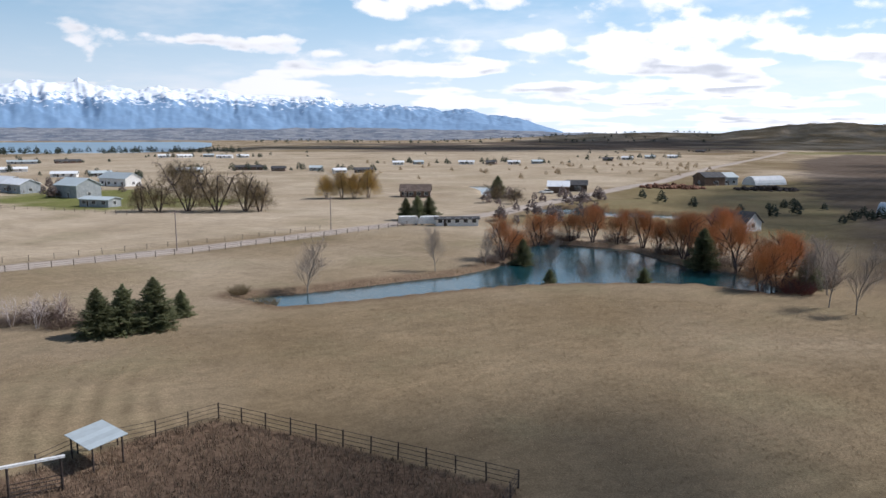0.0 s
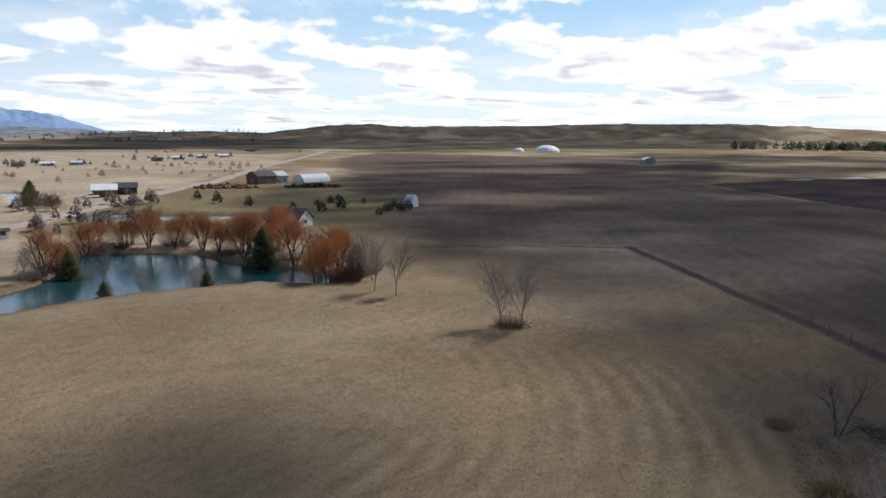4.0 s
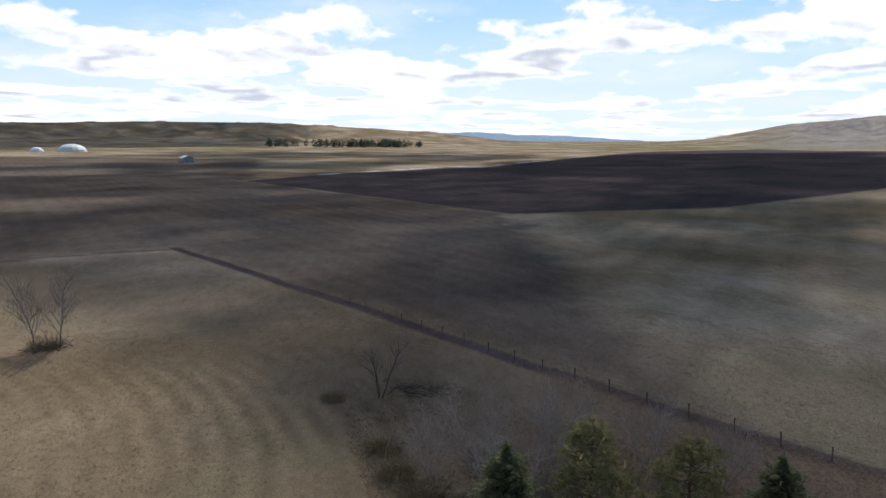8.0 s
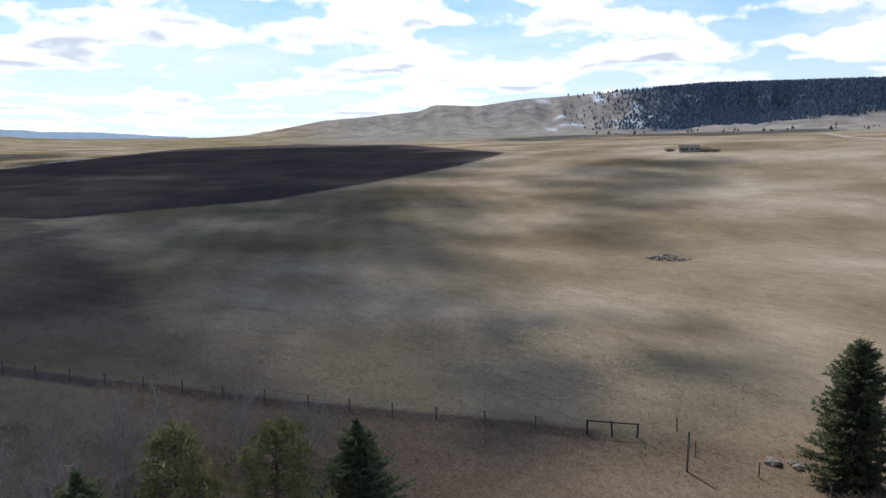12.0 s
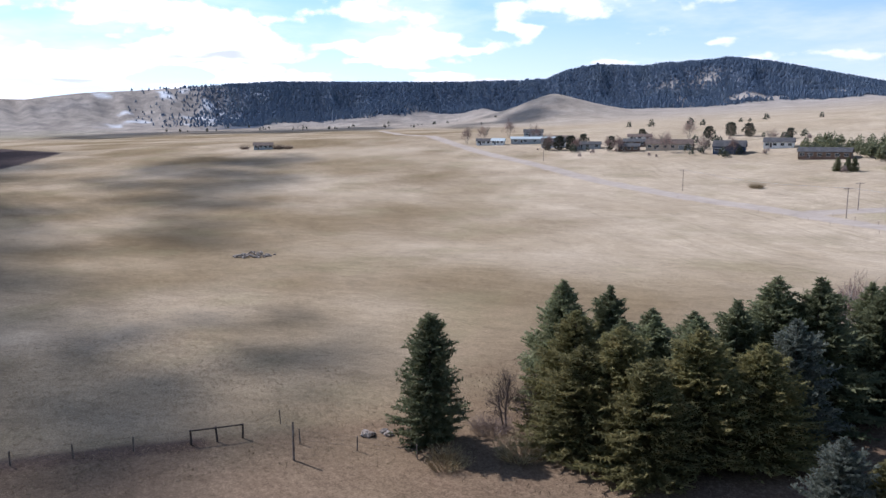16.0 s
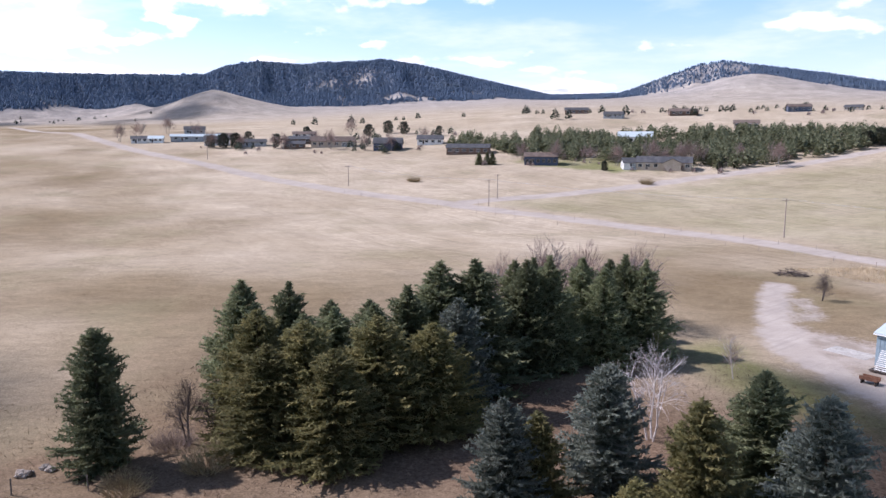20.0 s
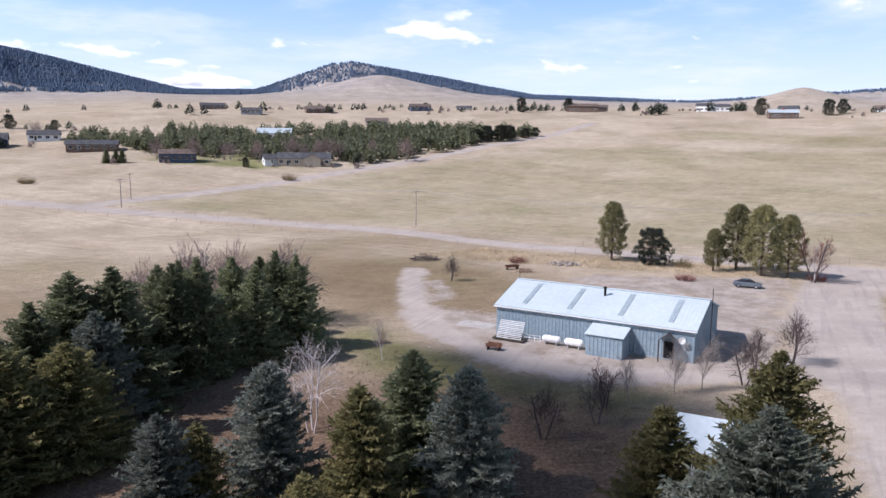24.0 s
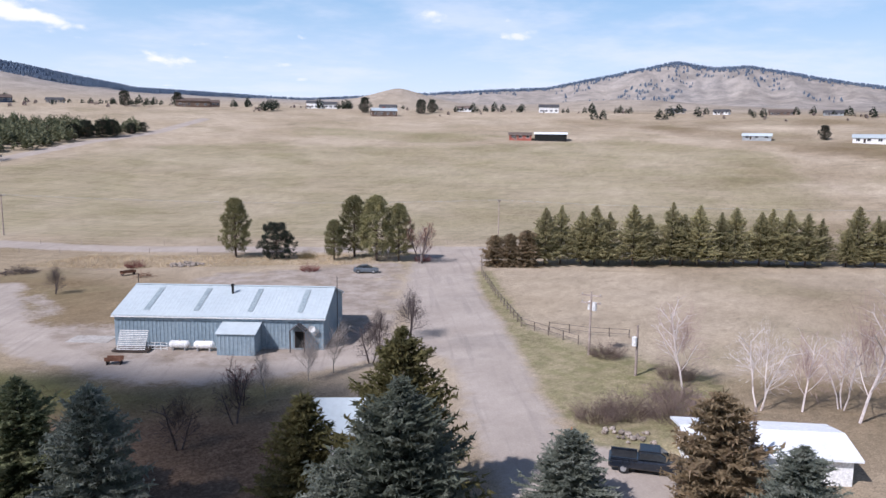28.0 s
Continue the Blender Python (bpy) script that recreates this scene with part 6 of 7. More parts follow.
# lean-to, porch, trim
s = Shape()
LX0, LX1, LY = 0.6, 5.0, -BD / 2 - 2.9
ribbed(s, (LX0, -BD / 2, 0), (LX0, LY, 0), -0.4, 3.1, 2.5)
ribbed(s, (LX0, LY, 0), (LX1, LY, 0), -0.4, 2.5, 2.5)
ribbed(s, (LX1, LY, 0), (LX1, -BD / 2, 0), -0.4, 2.5, 3.1)
part("lean_to", s, M_METALWALL, BARN)
s = Shape()
k = len(s.v)
s.box(LX0 - 0.15, LY - 0.2, 2.5, LX1 + 0.15, -BD / 2 - 0.04, 2.58)
for i in (6, 7):
    s.v[k + i].z += 0.68
for i in (2, 3):
    s.v[k + i].z += 0.68
part("lean_to_roof", s, M_METALROOF, BARN)
PX = 9.6
# door leaf coloured near-black for the shade inside the doorway
opening(BARN, "door", PX, -BD / 2 - 0.045, 0.0, 1.0, 2.1, 0, M_DARKWOOD, M_NEARBLACK)
s = Shape()
for sg in (-1, 1):
    a = [Vector((PX, -BD / 2 - 1.5, 3.2)), Vector((PX, -BD / 2 - 0.04, 3.2)), Vector((PX + sg * 0.95, -BD / 2 - 0.04, 2.45)), Vector((PX + sg * 0.95, -BD / 2 - 1.5, 2.45))]
    s.quad(*a)
    s.quad(*[p + Vector((0, 0, 0.1)) for p in a])
    s.quad(a[0], a[3], a[3] + Vector((0, 0, 0.1)), a[0] + Vector((0, 0, 0.1)))
    s.quad(a[2], a[3], a[3] + Vector((0, 0, 0.1)), a[2] + Vector((0, 0, 0.1)))
part("porch_roof", s, M_SLATE, BARN)
for sg in (-1, 1):
    s = Shape()
    s.box(PX + sg * 0.85 - 0.06, -BD / 2 - 1.42, -0.1, PX + sg * 0.85 + 0.06, -BD / 2 - 1.3, 2.5)
    part("porch_post", s, M_DARKWOOD, BARN)
s = Shape()
s.box(-BW / 2, -BD / 2 - 0.12, -0.1, BW / 2, -BD / 2 - 0.05, 0.18)
part("base_trim", s, M_GREYSIDE, BARN)
s = Shape()
s.box(-BW / 2 - 0.26, -BD / 2 - 0.42, BH - 0.22, BW / 2 + 0.26, -BD / 2 - 0.32, BH - 0.1)
part("gutter", s, M_WHITE, BARN)
s = Shape()
s.tube((PX + 1.6, -BD / 2 - 0.1, 2.4), (PX + 1.6, -BD / 2 - 0.5, 2.6), 0.03, 0.03, 5)
n = 10
for i in range(n):
    a, b = 2 * math.pi * i / n, 2 * math.pi * (i + 1) / n
    s.tri(Vector((PX + 1.6, -BD / 2 - 0.48, 2.65)), Vector((PX + 1.6 + 0.42 * math.cos(a), -BD / 2 - 0.62, 2.65 + 0.42 * math.sin(a))), Vector((PX + 1.6 + 0.42 * math.cos(b), -BD / 2 - 0.62, 2.65 + 0.42 * math.sin(b))))
part("satellite_dish", s, M_WHITE, BARN)
for xx in (-BW / 2 - 0.3, BW / 2 + 0.35):
    s = Shape()
    s.tube((xx, 0.8, 0), (xx, 0.8, BH + BR + 1.4), 0.06, 0.05, 6)
    part("mast", s, M_DARKWOOD, BARN)


def on_barn(x, y, z=0.0, rz=0):
    return BARN.matrix_basis @ pose(x, y, z, 0, 0, rz)


def gas_tank(x):
    e = new("propane_tank")
    tagged(e, "white horizontal propane tank beside the barn wall", "tank", "propane tanks")
    s = Shape()
    n = 12
    prof = ((-1.25, 0.02), (-1.2, 0.22), (-1.05, 0.40), (-0.85, 0.46), (0.85, 0.46), (1.05, 0.40), (1.2, 0.22), (1.25, 0.02))
    for (xa, ra), (xb, rb) in zip(prof, prof[1:]):
        for i in range(n):
            a, b = 2 * math.pi * i / n, 2 * math.pi * (i + 1) / n
            s.quad(Vector((xa, ra * math.cos(a), 0.75 + ra * math.sin(a))), Vector((xa, ra * math.cos(b), 0.75 + ra * math.sin(b))), Vector((xb, rb * math.cos(b), 0.75 + rb * math.sin(b))), Vector((xb, rb * math.cos(a), 0.75 + rb * math.sin(a))))
    part("tank_body", s, M_WHITE, e, smooth=True)
    for xx in (-0.7, 0.7):
        s = Shape()
        s.box(xx - 0.1, -0.35, -0.1, xx + 0.1, 0.35, 0.42)
        part("foot", s, M_STEEL, e)
    s = Shape()
    s.tube((0, 0, 1.18), (0, 0, 1.36), 0.14, 0.14, 8)
    part("valve_dome", s, M_STEEL, e)
    e.matrix_basis = on_barn(x, -BD / 2 - 1.3, 0)
    return e


gas_tank(-4.3)
gas_tank(-1.4)
# leaning rack of white panels
rack = new("panel_rack")
tagged(rack, "stack of white slatted panels leaning on the barn", "rack")
for i in range(11):
    s = Shape()
    f = i / 10
    s.box(-1.7, -2.2 + 1.25 * f, 0.35 + 1.9 * f, 1.7, -2.14 + 1.25 * f, 0.45 + 1.9 * f)
    part("slat", s, M_WHITE, rack)
for xx in (-1.6, -0.55, 0.55, 1.6):
    s = Shape()
    s.tube((xx, -2.2, 0.0), (xx, -0.85, 2.35), 0.05, 0.05, 5)
    part("post", s, M_STEEL, rack)
s = Shape()
s.box(-2.1, -2.5, 0.15, 2.1, -0.6, 0.32)
part("trailer_bed", s, M_DARKWOOD, rack)
rack.matrix_basis = on_barn(-9.6, -BD / 2 - 0.4, 0)
frame_ob = new("cattle_panel")
tagged(frame_ob, "low white metal stock panel beside the barn", "panel")
for i in range(4):
    s = Shape()
    s.tube((-1.1 + 0.73 * i, -0.4, 0), (-1.1 + 0.73 * i, -0.4, 0.95), 0.04, 0.04, 5)
    part("post", s, M_WHITE, frame_ob)
for zz in (0.25, 0.6, 0.95):
    s = Shape()
    s.tube((-1.1, -0.4, zz), (1.1, -0.4, zz), 0.035, 0.035, 5)
    part("rail", s, M_WHITE, frame_ob)
frame_ob.matrix_basis = on_barn(-6.8, -BD / 2 - 1.2, 0)

s = Shape()
s.box(-2.6, -1.6, -0.3, 2.6, 1.6, 0.09)
for k in (4, 5, 6, 7):
    s.v[k] = Vector((s.v[k].x * 0.985, s.v[k].y * 0.975, s.v[k].z))
pad = new("concrete_pad", s.mesh("concrete_pad", material("pale_concrete", (0.50, 0.46, 0.42), (0.42, 0.38, 0.34), 0.6, 0.9, stain=(0.32, 0.28, 0.25))))
pad.matrix_basis = on_barn(-16.6, -4.6, 0.0, 0)
tagged(pad, "pale concrete pad beside the barn's gable", "slab")


def feed_trough(label, x, y, rz, length):
    e = new("feed_trough")
    tagged(e, label, "trough")
    for a in ((-length / 2, -0.45, 0.45, length / 2, -0.38, 0.85), (-length / 2, 0.38, 0.45, length / 2, 0.45, 0.85), (-length / 2, -0.38, 0.42, length / 2, 0.38, 0.49)):
        q = Shape()
        q.box(*a)
        part("board", q, M_RUST, e)
    for xx in (-length / 2 + 0.2, length / 2 - 0.2):
        q = Shape()
        q.box(xx - 0.06, -0.4, -0.2, xx + 0.06, 0.4, 0.43)
        part("leg", q, M_DARKWOOD, e)
    e.matrix_basis = pose(x, y, height(x, y), 0, 0, rz)


feed_trough("rusty feed trough on the gravel behind the barn", -22.6, -140.6, 20, 2.6)
feed_trough("low rusty trough lying beside the concrete pad", -11.8, -86.6, 150, 1.8)

# ---------------------------------------------------------------- fences, poles and wires


def post_line(name, label, pts, gap, h, rails=(0.5, 0.95), r=0.06, rail_r=0.03, mat=None, group=""):
    """A fence as one thing: posts and rails along a line of points."""
    mat = mat or M_DARKWOOD
    e = new(name)
    tagged(e, label, "fence", group)
    ps = Shape()
    ps.tube((0, 0, -0.4), (0, 0, h), r, r * 0.9, 6)
    ps.f.append(tuple(range(6, 12)))
    pm = ps.mesh("post", mat)
    spots = []
    for (x0, y0), (x1, y1) in zip(pts, pts[1:]):
        n = max(1, round(math.hypot(x1 - x0, y1 - y0) / gap))
        spots += [(x0 + (x1 - x0) * i / n, y0 + (y1 - y0) * i / n) for i in range(n)]
    spots.append(pts[-1])
    spots = [(x, y, height(x, y)) for x, y in spots]
    rnd = random.Random(len(spots))
    for x, y, z in spots:
        ob = child("post", pm, e, "", (x, y, z + rnd.uniform(-0.06, 0.06)))
        ob.rotation_euler = (rnd.uniform(-0.05, 0.05), rnd.uniform(-0.05, 0.05), rnd.uniform(0, 6))
    for zr in rails:
        s = Shape()
        for a, b in zip(spots, spots[1:]):
            s.tube((a[0], a[1], a[2] + zr * h), (b[0], b[1], b[2] + zr * h), rail_r, rail_r, 4)
            if len(spots) < 40:  # short fences: each length of rail by itself
                part("rail", s, mat, e)
                s = Shape()
        if s.v:
            part("rail", s, mat, e)
    return e


post_line("paddock_fence", "dark pipe-rail paddock fence round rough grass", [(-31, 54.0), (-29.5, 57.5), (-24.5, 61.0), (-20.3, 65.1), (-5.7, 57.6), (5.7, 51.5), (4.2, 47.5)], 2.6, 1.5, (0.2, 0.45, 0.7, 0.95), 0.07, 0.025, M_DARKWOOD)
post_line("wire_fence", "old post and wire fence along the pasture", [(100.4, 57.6), (80.5, 20.9), (70, 0), (64.5, -11.5), (59, -24)], 4.5, 1.25, (0.35, 0.65, 0.95), 0.07, 0.006, M_WOOD)
post_line("wire_fence", "wooden corner brace of the pasture fence", [(59, -24), (57.5, -28)], 2.2, 1.35, (0.92,), 0.1, 0.07, M_DARKWOOD)
post_line("wire_fence", "wire fence across the pasture", [(57.5, -28), (58, -32), (53, -31), (44, -36.5)], 4.5, 1.3, (0.3, 0.6, 0.92), 0.06, 0.006, M_WOOD)
post_line("drive_fence", "wooden rail fence beside the driveway", [(-86.5, -122), (-78, -110), (-70, -95), (-61.5, -77.5), (-62.2, -67.0)], 2.4, 1.3, (0.45, 0.9), 0.07, 0.04, M_WOOD)
post_line("drive_fence", "low wooden gate rails by the utility pole", [(-63.5, -74.0), (-66.5, -69.5), (-70.0, -66.0)], 2.4, 1.2, (0.4, 0.9), 0.07, 0.04, M_WOOD)
post_line("road_fence", "post and wire fence along the gravel road", [(-150, -92), (-101, -140.5), (-52, -166), (-28, -178), (11, -202), (50, -216), (86, -232)], 8.5, 1.1, (0.5, 0.95), 0.055, 0.008, M_POLE)
post_line("road_fence", "post and wire fence along the near road edge", [(-78, -140), (-48, -154.0), (-22, -167.5), (14, -189.5), (52, -204), (88, -219.5), (140, -237)], 8.5, 1.1, (0.5, 0.95), 0.055, 0.008, M_POLE)
post_line("road_fence", "wooden fence along the north road", [(-150, 88), (-85, 135.5), (-54, 160), (-27, 189), (-10, 210)], 4.0, 1.35, (0.35, 0.65, 0.95), 0.09, 0.03, M_WOOD)
post_line("road_fence", "wire fence on the far side of the north road", [(-88, 147.5), (-59, 172), (-33, 200)], 5.0, 1.25, (0.5, 0.95), 0.07, 0.01, M_WOOD)
post_line("yard_fence", "pale fence before the farm buildings", [(-175, 258), (-130, 250), (-100, 236)], 5.0, 1.3, (0.5, 0.95), 0.09, 0.03, M_WOOD)


def utility_pole(label, x, y, h, arms=1, drum=0, rz=0):
    e = new("utility_pole")
    tagged(e, label, "utility pole")
    s = Shape()
    s.tube((0, 0, -0.5), (0, 0, h), 0.16, 0.11, 8)
    part("pole", s, M_POLE, e)
    for i in range(arms):
        s = Shape()
        s.box(-1.2, -0.06, h - 0.5 - 0.9 * i, 1.2, 0.06, h - 0.36 - 0.9 * i)
        arm = part("crossarm", s, M_POLE, e)
        for xx in (-1.05, 0.0, 1.05):
            q = Shape()
            q.tube((xx, 0, h - 0.36 - 0.9 * i), (xx, 0, h - 0.16 - 0.9 * i), 0.05, 0.035, 6)
            part("insulator", q, M_STEEL, arm)
    for i in range(drum):
        s = Shape()
        a = 2.1 * i
        c = Vector((0.42 * math.cos(a), 0.42 * math.sin(a), h - 2.2))
        s.tube(c, c + Vector((0, 0, 0.95)), 0.27, 0.27, 10)
        s.tube(c + Vector((0, 0, 0.95)), c + Vector((0, 0, 1.05)), 0.27, 0.05, 10)
        part("transformer", s, M_WHITE, e, "pale grey transformer can")
    e.matrix_basis = pose(x, y, height(x, y), 0, 0, rz)
    return e


POLES = [(-111, -149.5, 9.5), (-6, -203, 9.8), (82.0, -231, 9.0), (147, -252, 8.0), (252, -296, 8.5), (-58.8, 163.9, 9.0), (-30, 200, 9.0), (-12, 236, 9.0)]
for x, y, h in POLES:
    utility_pole("weathered wooden utility pole beside the road", x, y, h, rz=35)
utility_pole("weathered wooden utility pole at the track fork", 84.5, -247, 8.5, rz=10)
utility_pole("wooden utility pole with grey transformer cans", -60.2, -63.0, 7.6, 2, 2, 120)
utility_pole("short wooden pole with one transformer", -59.1, -54.6, 5.6, 0, 1, 0)
utility_pole("bare wooden post rising above the white shed", -46.5, -31.5, 6.4, 0, 0, 0)
s = Shape()
s.tube((0, 0, -0.3), (0, 0, 2.6), 0.1, 0.09, 6)
s.tube((0, 0, 2.6), (0, 0, 3.2), 0.095, 0.09, 6)
ob = new("marker_post", s.mesh("marker_post", M_WOOD))
ob.matrix_basis = pose(50.5, -28.9, 0)
tagged(ob, "tall pale wooden post in the pasture", "post")


def wire(points, name="power_line", label="sagging overhead power line"):
    s = Shape()
    for (a, b) in zip(points, points[1:]):
        prev = None
        for i in range(13):
            f = i / 12
            p = Vector(a).lerp(Vector(b), f) - Vector((0, 0, 4 * 1.3 * f * (1 - f)))
            if prev:
                s.tube(prev, p, 0.014, 0.014, 3)
            prev = p
    return tagged(new(name, s.mesh(name, M_WIRE)), label, "power line")


for off in (-1.05, 0.0, 1.05):
    wire([(x + off * 0.57, y + off * 0.82, height(x, y) + h - 0.16) for x, y, h in ((-210, -70, 9.5), *POLES[:4])])

# shelter in the paddock
sh = new("open_shelter")
tagged(sh, "open-sided animal shelter with pale metal roof", "shelter")
for xx, yy, hh in ((-1.9, -1.3, 2.25), (1.9, -1.3, 2.25), (-1.9, 1.3, 2.6), (1.9, 1.3, 2.6)):
    s = Shape()
    s.tube((xx, yy, -0.3), (xx, yy, hh), 0.09, 0.08, 6)
    part("post", s, M_DARKWOOD, sh)
for i in range(5):
    s = Shape()
    xa = -2.2 + 0.88 * i
    k = len(s.v)
    s.box(xa, -1.7, 2.25, xa + 0.875, 1.7, 2.31)
    for j in (2, 3, 6, 7):
        s.v[k + j].z += 0.42
    part("roof_sheet", s, M_METALROOF, sh)
sh.matrix_basis = Matrix.LocRotScale((-27.3, 56.2, 0.0), Euler((0, 0, radians(-40.8))), (1.0, 0.9, 0.88))
gate = new("loading_gate")
tagged(gate, "tall rail gate with a pale top beam", "gate")
for xx in (0, 3.4):
    s = Shape()
    s.tube((xx, 0, -0.3), (xx, 0, 2.5), 0.1, 0.09, 6)
    part("post", s, M_DARKWOOD, gate)
s = Shape()
s.box(-1.6, -0.14, 2.5, 3.7, 0.14, 2.66)
part("top_beam", s, M_WHITE, gate)
for zz in (0.3, 0.6, 0.9, 1.2):
    s = Shape()
    s.tube((0, 0, zz), (3.4, 0, zz), 0.035, 0.035, 5)
    part("rail", s, M_DARKWOOD, gate)
gate.matrix_basis = pose(-30.5, 49.5, 0, 0, 0, 30)


# ---------------------------------------------------------------- vehicles
def wheel(parent, x, y, r):
    s, q = Shape(), Shape()
    s.tube((x, y - 0.11, r), (x, y + 0.11, r), r, r, 14)
    k = len(s.v)
    s.f += [tuple(range(k - 28, k - 14)), tuple(range(k - 14, k))]
    w = part("wheel", s, M_BLACK, parent)
    sg = 1 if y > 0 else -1
    q.tube((x, y + sg * 0.10, r), (x, y + sg * 0.125, r), r * 0.62, r * 0.55, 10)
    q.f.append(tuple(range(10, 20)))
    part("rim", q, M_STEEL, w)


def loft(s, sections):
    """Skin over cross-sections of equal length."""
    k = len(s.v)
    n = len(sections[0])
    for sec in sections:
        s.v += [Vector(p) for p in sec]
    for i in range(len(sections) - 1):
        for j in range(n):
            s.f.append((k + i * n + j, k + i * n + (j + 1) % n, k + (i + 1) * n + (j + 1) % n, k + (i + 1) * n + j))
    s.f += [tuple(range(k, k + n))[::-1], tuple(range(k + (len(sections) - 1) * n, k + len(sections) * n))]


def ring(x, w, z0, z1, b=0.12):
    return [(x, -w + b, z0), (x, w - b, z0), (x, w, z0 + b), (x, w, z1 - b), (x, w - b, z1), (x, -w + b, z1), (x, -w, z1 - b), (x, -w, z0 + b)]


def vehicle(label, paint, x, y, rz, kind, name, category):
    e = new(name)
    tagged(e, label, category)
    body, cab = Shape(), Shape()
    if kind == "sedan":
        loft(body, [ring(-2.3, 0.75, 0.4, 0.8), ring(-2.1, 0.86, 0.25, 0.98), ring(-1.2, 0.9, 0.22, 1.02), ring(1.0, 0.9, 0.22, 0.96), ring(2.05, 0.86, 0.25, 0.82), ring(2.3, 0.72, 0.4, 0.7)])
        loft(cab, [ring(-1.75, 0.72, 0.95, 1.0, 0.02), ring(-0.95, 0.66, 0.95, 1.42), ring(0.2, 0.66, 0.95, 1.45), ring(1.15, 0.74, 0.9, 0.97, 0.02)])
        top = ring(-0.95, 0.6, 1.40, 1.46, 0.02), ring(0.2, 0.6, 1.42, 1.48, 0.02)
        wheels, lights = ((-1.4, 0.33), (1.4, 0.33)), (2.26, 0.62)
    elif kind == "pickup":
        loft(body, [ring(-2.95, 0.9, 0.5, 1.0), ring(-2.8, 0.98, 0.42, 1.1), ring(1.3, 1.0, 0.4, 1.15), ring(2.6, 0.97, 0.42, 1.12), ring(2.95, 0.85, 0.5, 0.98)])
        loft(cab, [ring(-0.75, 0.86, 1.1, 1.16, 0.02), ring(-0.6, 0.78, 1.1, 1.85), ring(0.9, 0.78, 1.1, 1.88), ring(1.75, 0.88, 1.1, 1.18, 0.02)])
        top = ring(-0.62, 0.74, 1.84, 1.92, 0.02), ring(0.9, 0.74, 1.86, 1.94, 0.02)
        wheels, lights = ((-1.8, 0.41), (1.85, 0.41)), (2.9, 0.8)
    else:
        loft(body, [ring(-3.0, 1.0, 0.4, 2.5), ring(2.2, 1.0, 0.4, 2.5), ring(3.0, 0.9, 0.4, 1.2)])
        loft(cab, [ring(2.18, 0.88, 1.3, 2.3, 0.05), ring(2.7, 0.85, 1.3, 1.5, 0.02)])
        top = ring(-2.8, 0.9, 2.5, 2.56, 0.02), ring(2.0, 0.9, 2.5, 2.56, 0.02)
        wheels, lights = ((-1.9, 0.36), (1.9, 0.36)), (2.95, 0.7)
    part("body", body, paint, e)
    part("cabin_glass", cab, M_GLASS, e, "dark glass")
    s = Shape()
    loft(s, list(top))
    part("roof", s, paint, e)
    for wx, r in wheels:
        for sg in (-1, 1):
            wheel(e, wx, sg * 0.86, r)
    for sg in (-1, 1):
        s = Shape()
        s.box(lights[0] - 0.04, sg * 0.55 - 0.16, lights[1] - 0.08, lights[0] + 0.05, sg * 0.55 + 0.16, lights[1] + 0.08)
        part("headlight", s, M_WHITE, e)
        s = Shape()
        s.box(-lights[0] - 0.06, sg * 0.6 - 0.14, lights[1] + 0.02, -lights[0] + 0.04, sg * 0.6 + 0.14, lights[1] + 0.2)
        part("tail_light", s, M_REDSIDE, e)
    if kind == "pickup":
        s = Shape()
        s.box(-2.75, -0.78, 1.13, -0.85, 0.78, 1.17)
        part("load_bed", s, M_BLACK, e)
        for sg in (-1, 1):
            s = Shape()
            s.box(-2.8, sg * 0.92 - 0.06, 1.1, -0.8, sg * 0.92 + 0.06, 1.3)
            part("bed_side", s, paint, e)
    e.matrix_basis = pose(x, y, height(x, y), 0, 0, rz)
    return e


vehicle("dark grey sedan parked on the gravel yard", M_CARGREY, -60.5, -122.2, 150, "sedan", "car", "car")
vehicle("black pickup truck parked by the white shed", M_CARBLACK, -42.4, -37.6, 133, "pickup", "pickup_truck", "pickup")
vehicle("white van parked by dark spruces", M_WHITE, -9.5, 212, 10, "van", "van", "van")
vehicle("white camper van parked by dark spruces", M_WHITE, -4.0, 212, 185, "van", "van", "van")
vehicle("white pickup beside the brown barn", M_WHITE, 45.0, 324, 20, "pickup", "pickup_truck", "pickup")

# white shed in the front yard
house("white flat-pitched shed with white metal roof", -51.0, -33.9, 141.5, 11.6, 6.2, 2.2, 0.6, M_WHITE, M_WHITEROOF, name="garden_shed", windows=2, category="shed")
house("small cabin with blue-grey metal roof under spruces", -24.6, -53.0, 150, 6, 4.5, 2.6, 1.6, M_GREYSIDE, M_METALROOF, name="cabin", windows=2, category="cabin")

# ---------------------------------------------------------------- rock and debris piles


